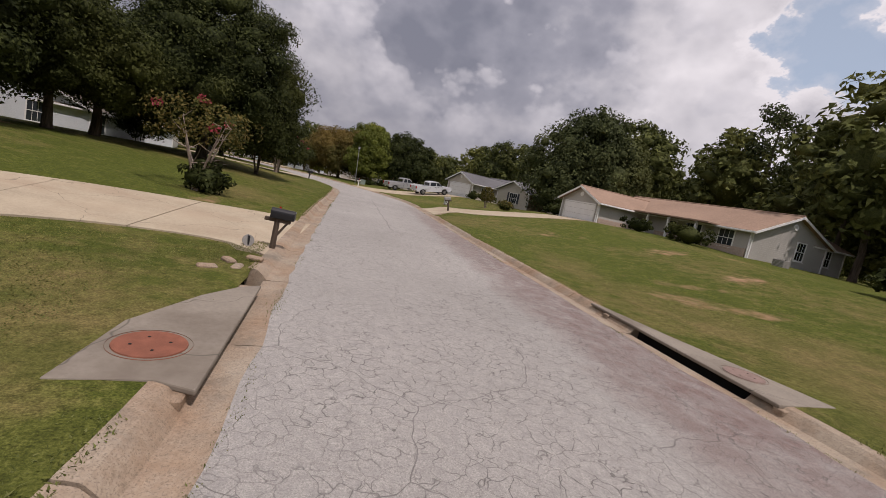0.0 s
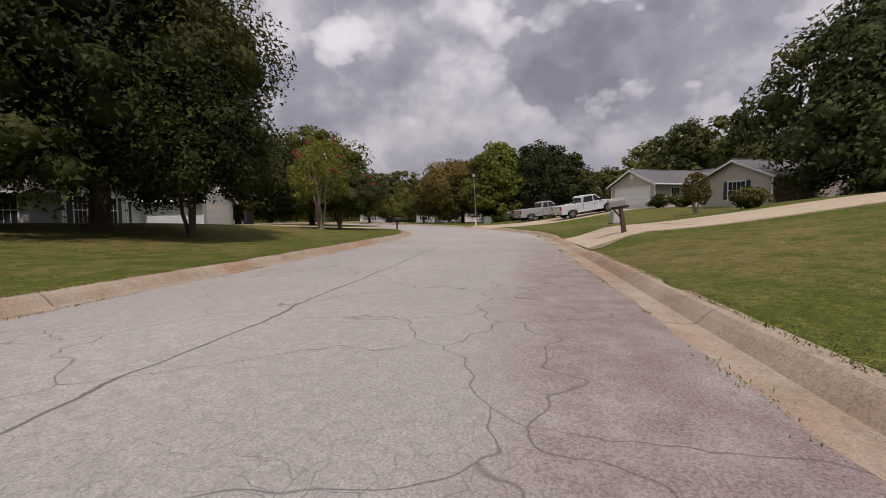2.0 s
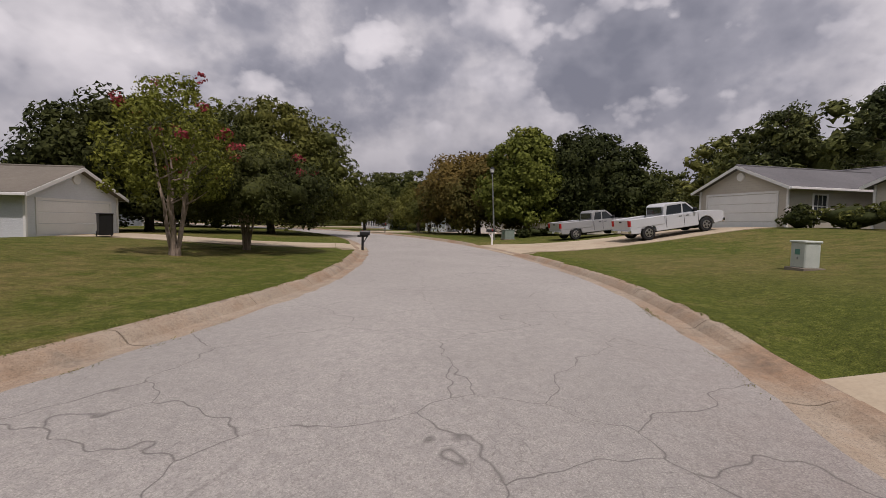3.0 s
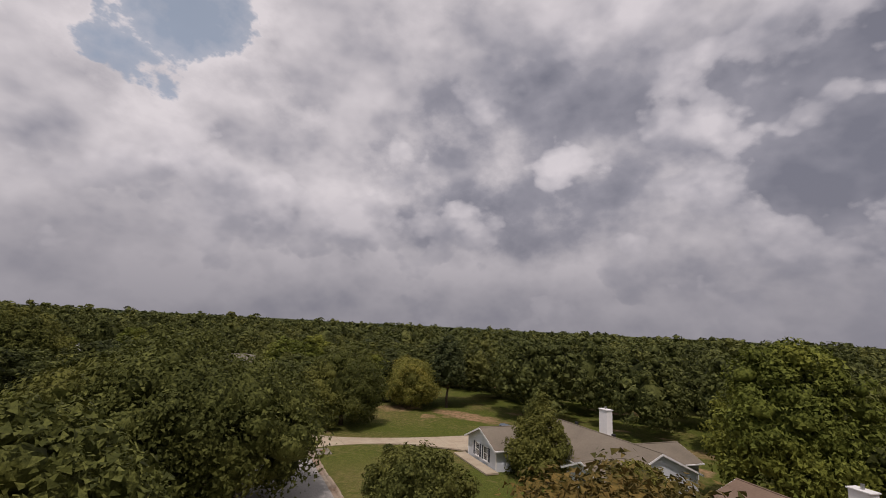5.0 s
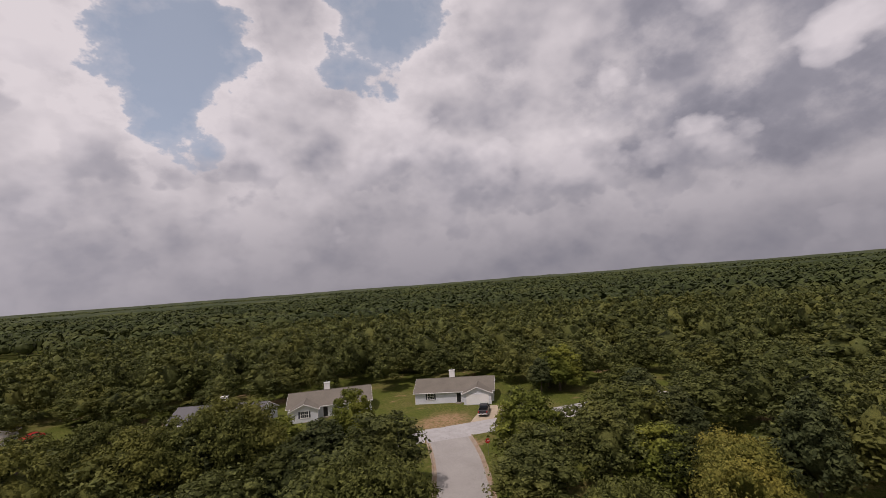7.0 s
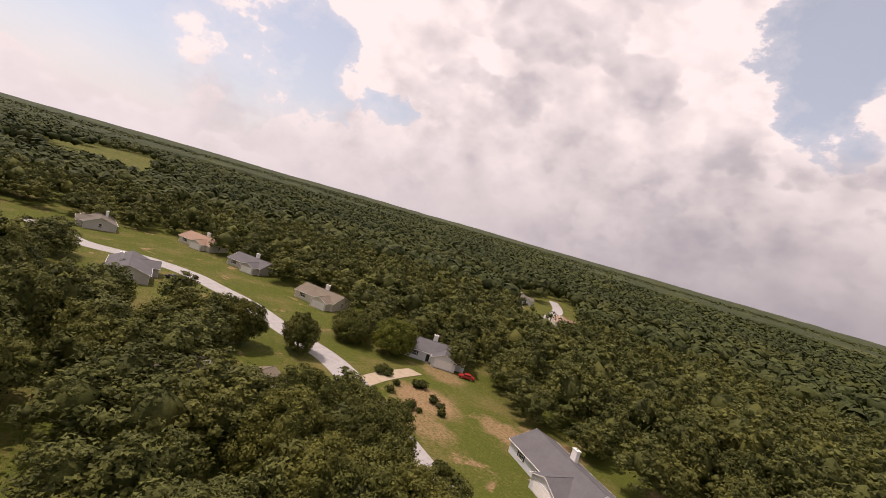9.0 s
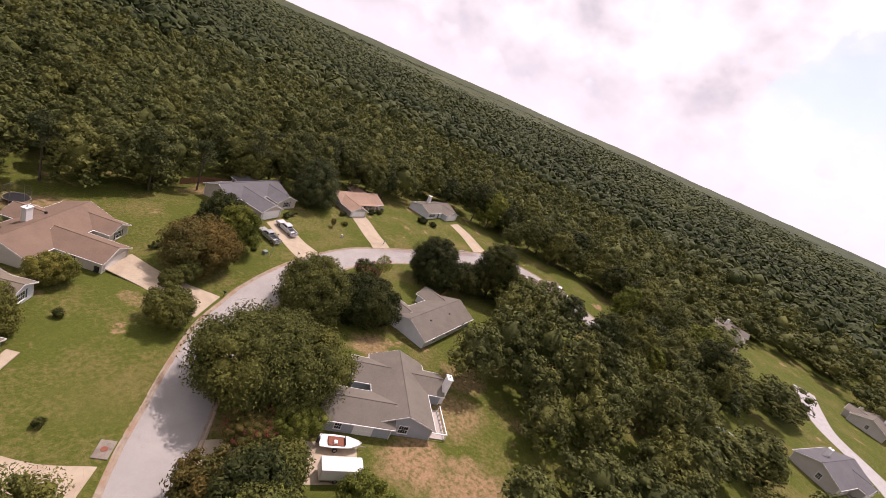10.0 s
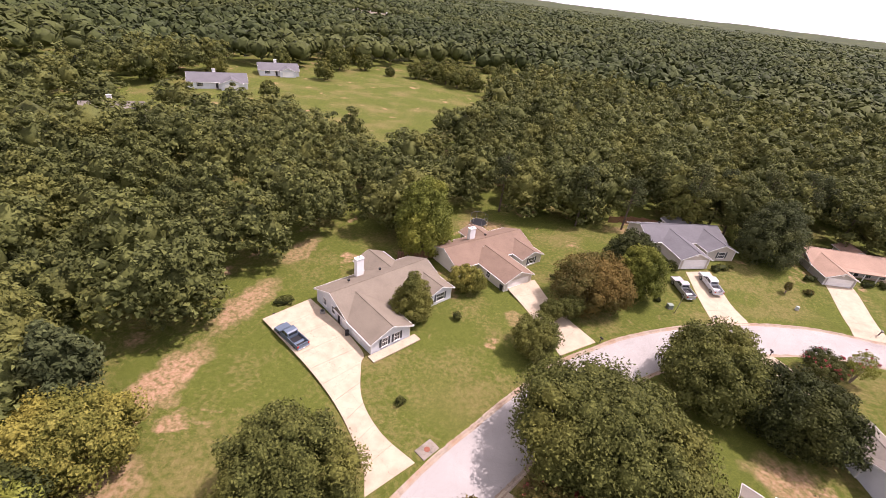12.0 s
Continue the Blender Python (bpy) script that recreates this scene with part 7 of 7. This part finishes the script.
def fence(label, pts, h=1.7):
    """A board fence: posts and single boards."""
    a, s = spline(pts, 2.4)
    root = thing("fence", label, "fence", pose(0, 0, 0))
    for i in range(len(a)):
        z = ground_z(a[i][0], a[i][1])
        box("post", (-0.05, -0.05, -0.3), (0.05, 0.05, h + 0.05), M_FENCE, root, m=pose(a[i][0], a[i][1], z))
    for i in range(len(a) - 1):
        d = a[i + 1] - a[i]
        L = float(np.linalg.norm(d))
        yaw = math.degrees(math.atan2(d[1], d[0]))
        n = int(L / 0.3)
        z = (ground_z(*a[i]) + ground_z(*a[i + 1])) / 2
        for k in range(n):
            p = a[i] + d * (k + 0.5) / n
            box("board", (-0.135, -0.012, 0.03), (0.135, 0.012, h + random.uniform(-0.04, 0.03)), M_FENCE, root, m=pose(p[0], p[1], z, 0, 0, yaw))
        for zz in (0.35, 1.3):
            box("rail", (0, 0.015, zz), (L, 0.05, zz + 0.09), M_FENCE, root, m=pose(a[i][0], a[i][1], z, 0, 0, yaw))


fence("reddish board fence behind a backyard", [(-25.5, 69.0), (-20.5, 72.2), (-15.5, 75.2)])
fence("reddish board fence along the wood's edge", [(14.0, 108.5), (20.0, 110.0), (26.0, 108.0)])
fence("weathered board fence behind parked trucks", [(12.0, 86.0), (17.0, 91.0), (21.5, 96.0)])


def trampoline(x, y):
    root = thing("trampoline", "round black trampoline with a safety ring", "trampoline", place(x, y))
    bm = bmesh.new()
    bmesh.ops.create_cone(bm, cap_ends=True, segments=28, radius1=1.75, radius2=1.75, depth=0.03, matrix=Matrix.Translation((0, 0, 0.9)))
    part("mat", bm, M_BLACK, root)
    for zz, nm in ((0.92, "frame_ring"), (2.6, "net_ring")):
        bm = bmesh.new()
        for k in range(28):
            a, b = k * 2 * math.pi / 28, (k + 1) * 2 * math.pi / 28
            rod_into(bm, (1.95 * math.cos(a), 1.95 * math.sin(a), zz), (1.95 * math.cos(b), 1.95 * math.sin(b), zz), 0.045, seg=6)
        part(nm, bm, M_BLACK if zz > 1 else M_GREYBOX, root)
    for k in range(6):
        a = k * math.pi / 3
        rod("leg", (1.95 * math.cos(a), 1.95 * math.sin(a), -0.1), (1.95 * math.cos(a), 1.95 * math.sin(a), 2.6), 0.035, M_GREYBOX, root)


trampoline(-15.0, 92.0)


def box_trailer(x, y, turn):
    root = thing("cargo_trailer", "long white enclosed cargo trailer", "trailer", place(x, y, turn, 0.05))
    box("body", (-2.6, -1.05, 0.55), (2.6, 1.05, 2.3), M_WHITE, root, 0.05)
    box("skirt", (-2.6, -1.06, 0.5), (2.6, 1.06, 0.62), M_ALU, root, 0.01)
    rod("drawbar", (2.6, 0, 0.55), (3.8, 0, 0.5), 0.05, M_BLACK, root)
    for wx in (-0.5, 0.4):
        for wy in (-0.98, 0.98):
            wheel(root, wx, wy, 0.33, 0.2)
    for k in range(5):
        box("roof_rib", (-2.2 + k * 1.1, -1.0, 2.3), (-2.14 + k * 1.1, 1.0, 2.33), M_ALU, root)


def boat(x, y, turn):
    root = thing("boat_on_trailer", "white boat with torn covers on a trailer", "boat", place(x, y, turn, 0.05))
    bm = bmesh.new()
    sec = [(-2.7, 1.0, 0.9), (-1.0, 1.1, 0.95), (1.2, 0.95, 1.0), (2.4, 0.45, 1.1), (2.9, 0.05, 1.2)]
    rows = []
    for sx, w, top in sec:
        rows.append([bm.verts.new(q) for q in ((sx, -w, top), (sx, -w * 0.8, 0.6), (sx, 0, 0.45), (sx, w * 0.8, 0.6), (sx, w, top), (sx, w * 0.85, top - 0.02), (sx, 0, top - 0.25), (sx, -w * 0.85, top - 0.02))])
    for r0, r1 in zip(rows, rows[1:]):
        for i in range(8):
            j = (i + 1) % 8
            bm.faces.new((r0[i], r0[j], r1[j], r1[i]))
    bm.faces.new(rows[0])
    bm.faces.new(rows[-1][::-1])
    bmesh.ops.recalc_face_normals(bm, faces=bm.faces)
    part("hull", bm, M_WHITE, root)
    box("cockpit", (-1.6, -0.75, 0.75), (0.6, 0.75, 1.02), M_RUST, root, 0.05)
    box("windscreen", (0.6, -0.7, 0.95), (0.66, 0.7, 1.35), M_GLASS, root)
    box("seat", (-0.9, -0.55, 0.98), (-0.4, -0.05, 1.3), M_WHITE, root, 0.05)
    box("engine", (-3.1, -0.22, 0.5), (-2.7, 0.22, 1.35), M_BLACK, root, 0.06)
    for wy in (-0.95, 0.95):
        wheel(root, -0.6, wy, 0.33, 0.2)
    rod("drawbar", (2.4, 0, 0.45), (3.7, 0, 0.45), 0.05, M_GREYBOX, root)
    for a in (-0.6, 0.6):
        rod("bunk", (-2.4, a, 0.42), (2.0, a * 0.6, 0.42), 0.06, M_GREYBOX, root)


box_trailer(15.6, 20.4, -22)
boat(17.6, 24.4, -25)


def wheelie_bin(label, x, y, turn, mat):
    root = thing("wheeled_bin", label, "bin", place(x, y, turn, 0.04))
    prism("body", [(-0.24, 0.05), (0.24, 0.05), (0.32, 1.0), (-0.30, 1.0)], -0.27, 0.27, mat, root, 0.03)
    box("lid", (-0.34, -0.30, 1.0), (0.36, 0.30, 1.06), mat, root, 0.025)
    rod("handle", (-0.38, -0.22, 0.98), (-0.38, 0.22, 0.98), 0.018, mat, root)
    for wy in (-0.28, 0.28):
        wheel(root, -0.24, wy, 0.12, 0.06)


wheelie_bin("dark wheeled bin beside a garage", -5.2, 67.6, 20, M_BLACK)
wheelie_bin("dark wheeled bin at a garage wall", 44.2, 58.0, 60, M_BLACK)


def ac_unit(x, y, turn, base):
    root = thing("air_conditioner", "grey air-conditioning unit against a house wall", "air conditioner", pose(x, y, base, 0, 0, turn))
    box("pad", (-0.5, -0.5, -0.3), (0.5, 0.5, 0.08), M_SLAB, root, 0.01)
    b = box("casing", (-0.38, -0.38, 0.08), (0.38, 0.38, 0.80), M_GREYBOX, root, 0.03)
    for k in range(7):
        box("louvre", (-0.39, -0.392, 0.16 + k * 0.085), (0.39, -0.378, 0.19 + k * 0.085), M_ALU, b)
    bm = bmesh.new()
    bmesh.ops.create_cone(bm, cap_ends=True, segments=20, radius1=0.30, radius2=0.30, depth=0.02, matrix=Matrix.Translation((0, 0, 0.815)))
    part("fan_grille", bm, M_BLACK, b)


ac_unit(71.5, 103.6, 10, 1.55)


def stop_sign(x, y, turn):
    root = thing("stop_sign", "red octagonal stop sign on a steel post", "road sign", place(x, y, turn))
    rod("post", (0, 0, -0.3), (0, 0, 2.6), 0.03, M_ALU, root)
    bm = bmesh.new()
    bmesh.ops.create_cone(bm, cap_ends=True, segments=8, radius1=0.40, radius2=0.40, depth=0.012, matrix=Matrix.Translation((0, -0.04, 2.25)) @ Matrix.Rotation(radians(90), 4, "X") @ Matrix.Rotation(radians(22.5), 4, "Z"))
    f = part("plate", bm, M_RED, root)
    cu = bpy.data.curves.new("stop_text", "FONT")
    cu.body, cu.size, cu.align_x, cu.align_y, cu.extrude = "STOP", 0.26, "CENTER", "CENTER", 0.002
    t = new("lettering", cu)
    t.data.materials.append(M_WHITE)
    t.parent = f
    t.matrix_basis = pose(0, -0.052, 2.25, 90, 0, 0)


stop_sign(-25.0, -13.5, 160)


def pool(x, y):
    root = thing("round_pool", "round blue above-ground pool with a white rim", "pool", pose(x, y, ground_z(x, y)))
    bm = bmesh.new()
    bmesh.ops.create_cone(bm, cap_ends=False, segments=32, radius1=2.9, radius2=2.9, depth=1.2, matrix=Matrix.Translation((0, 0, 0.6)))
    part("wall", bm, M_WHITE, root)
    bm = bmesh.new()
    bmesh.ops.create_cone(bm, cap_ends=True, segments=32, radius1=2.85, radius2=2.85, depth=0.05, matrix=Matrix.Translation((0, 0, 1.05)))
    part("water", bm, painted("pool_water", (0.05, 0.26, 0.30), 0.05, 0.1), root)
    bm = bmesh.new()
    for k in range(32):
        a, b = k * math.pi / 16, (k + 1) * math.pi / 16
        rod_into(bm, (2.95 * math.cos(a), 2.95 * math.sin(a), 1.2), (2.95 * math.cos(b), 2.95 * math.sin(b), 1.2), 0.09, seg=6)
    part("rim", bm, M_WHITE, root)


pool(104.0, -2.0)

# ---------------------------------------------------------------- grass and weeds by the curbs


def blades(name, label, x, y, z, h, rng, mat, spread=0.5, wide=0.006):
    """Single bent blades of grass, each a narrow triangle pair."""
    n = len(x)
    a = rng.uniform(0, 6.283, n)
    lean = rng.uniform(0.1, 1.0, n) * spread * h
    la = rng.uniform(0, 6.283, n)
    w = wide * rng.uniform(0.7, 1.6, n)
    foot = np.stack([x, y, z - 0.01], 1)
    side = np.stack([np.cos(a) * w, np.sin(a) * w, np.zeros(n)], 1)
    tip = foot + np.stack([np.cos(la) * lean, np.sin(la) * lean, h], 1)
    mid = foot + np.stack([np.cos(la) * lean * 0.3, np.sin(la) * lean * 0.3, h * 0.55], 1)
    q = np.stack([foot - side, mid - side * 0.8, tip, mid + side * 0.8], 1)
    return tagged(quads_ob(name, q, mat), label, "grass", kind="stuff")


def verge_grass():
    rng = np.random.default_rng(51)
    for side, label in ((-1, "short grass blades along the north curb"), (1, "short grass blades along the south curb")):
        n = 46000
        i = rng.integers(0, len(MAIN), n * 3)
        i = i[(MAIN[i, 0] > 44) & (MAIN[i, 0] < 101) & (MAIN[i, 1] > 60)]
        keep = rng.uniform(0, 1, len(i)) < np.clip((MAIN[i, 0] - 38) / 45.0, 0.15, 1.0)
        i = i[keep][:n]
        o = HALF + 0.66 + 4.4 * rng.uniform(0, 1, len(i)) ** 2.3
        p = MAIN[i] + MAIN_N[i] * side * o[:, None] + rng.uniform(-0.3, 0.3, (len(i), 2)) * np.array([1, 0.1])
        ok = np.ones(len(p), bool)
        for lo, hi in DROPS[side] + INLETS[side]:
            ok &= ~((MAIN_S[i] > lo - 1.0) & (MAIN_S[i] < hi + 1.0))
        p, o = p[ok], o[ok]
        z = np.maximum(terrain(p[:, 0], p[:, 1]), 0.14 + rise(p[:, 0], p[:, 1])) + np.where(o < HALF + 1.2, 0.02, 0.0)
        h = rng.uniform(0.014, 0.034, len(p)) * np.where(o < HALF + 0.95, 1.3, 1.0)
        blades("verge_grass", label, p[:, 0], p[:, 1], z, h, rng, M_GRASS, 1.7, 0.007)
    # the near lawn south of the street, denser
    n = 52000
    x, y = rng.uniform(86.5, 99.0, n), 73.2 - 8.0 * rng.uniform(0, 1, n) ** 1.5
    ok = dist_to(x, y, MAIN) > HALF + 0.8
    for cx, cy, r in ((84.5, 69.0, 4.2), (90.5, 65.8, 3.4), (94, 64.5, 3.5), (91.7, 73.1, 1.2), (93.0, 73.1, 1.0), (90.6, 73.6, 0.7)):
        ok &= (x - cx) ** 2 + (y - cy) ** 2 > r * r
    x, y = x[ok], y[ok]
    blades("lawn_grass", "short mown grass blades on the near lawn", x, y, terrain(x, y), rng.uniform(0.014, 0.034, len(x)), rng, M_GRASS, 1.8, 0.008)
    # weeds rooted in the joint of asphalt and gutter
    xs, ys, hs = [], [], []
    for k in range(330):
        i = rng.integers(0, len(MAIN))
        if not (52 < MAIN[i, 0] < 97 and MAIN[i, 1] > 60):
            continue
        side = -1 if rng.uniform() < 0.45 else 1
        c = MAIN[i] + MAIN_N[i] * side * (HALF + rng.uniform(-0.02, 0.05))
        m = rng.integers(25, 90)
        r = rng.uniform(0.03, 0.11)
        xs.append(c[0] + rng.normal(0, r * 3.6, m))
        ys.append(c[1] + rng.normal(0, r * 0.5, m))
        hs.append(rng.uniform(0.012, 0.03 + r * 0.2, m))
    x, y, h = np.concatenate(xs), np.concatenate(ys), np.concatenate(hs)
    blades("gutter_weeds", "small weeds rooted in the gutter's joint", x, y, 0.01 + rise(x, y), h, rng, M_GRASS, 0.9, 0.005)


verge_grass()

fence("dark low board fence beside a shade tree", [(63.8, 57.6), (61.4, 56.2), (59.6, 55.2)], 1.0)
rngb = np.random.default_rng(91)
for k in range(16):
    bx, by = 50 + rngb.uniform(-13, 11), -57 + rngb.uniform(-8, 8)
    s = rngb.uniform(0.7, 1.7)
    bush("shrub", "round green shrub on bare clay ground", bx, by, s * 1.3, s, M_OAK, 400 + k, 260, 0.2, "bush")


def old_tyre(x, y, turn, tilt):
    """A worn car tyre lying or leaning."""
    bm = bmesh.new()
    n, k = 20, 7
    rings = []
    for i in range(n):
        a = 2 * math.pi * i / n
        ring = []
        for j in range(k):
            p = 2 * math.pi * j / k
            r = 0.25 + 0.085 * math.cos(p)
            ring.append(bm.verts.new((r * math.cos(a), r * math.sin(a), 0.10 + 0.10 * math.sin(p))))
        rings.append(ring)
    for i in range(n):
        for j in range(k):
            bm.faces.new((rings[i][j], rings[(i + 1) % n][j], rings[(i + 1) % n][(j + 1) % k], rings[i][(j + 1) % k]))
    bmesh.ops.recalc_face_normals(bm, faces=bm.faces)
    ob = part("tyre", bm, M_RUBBER, None, m=place(x, y, turn, 0.04) @ pose(0, 0, 0.0 if tilt < 20 else 0.28, tilt, 0, 0))
    tagged(ob, "old black tyre lying on a concrete driveway", "tyre", "tyres by the garage")


for x, y, a, t in ((-36.0, 45.6, 0, 0), (-34.6, 43.4, 30, 0), (-26.9, 47.0, 30, 0), (-27.6, 47.8, 80, 0), (-25.6, 46.4, 10, 0)):
    old_tyre(x, y, a, t)
ac_unit(-29.6, 48.6, 31, ground_z(-29.6, 48.6) + 0.03)
wheelie_bin("dark green wheeled bin beside a garage wall", -23.9, 45.6, 120, M_BLACK)
boat(98.4, 61.8, 150)
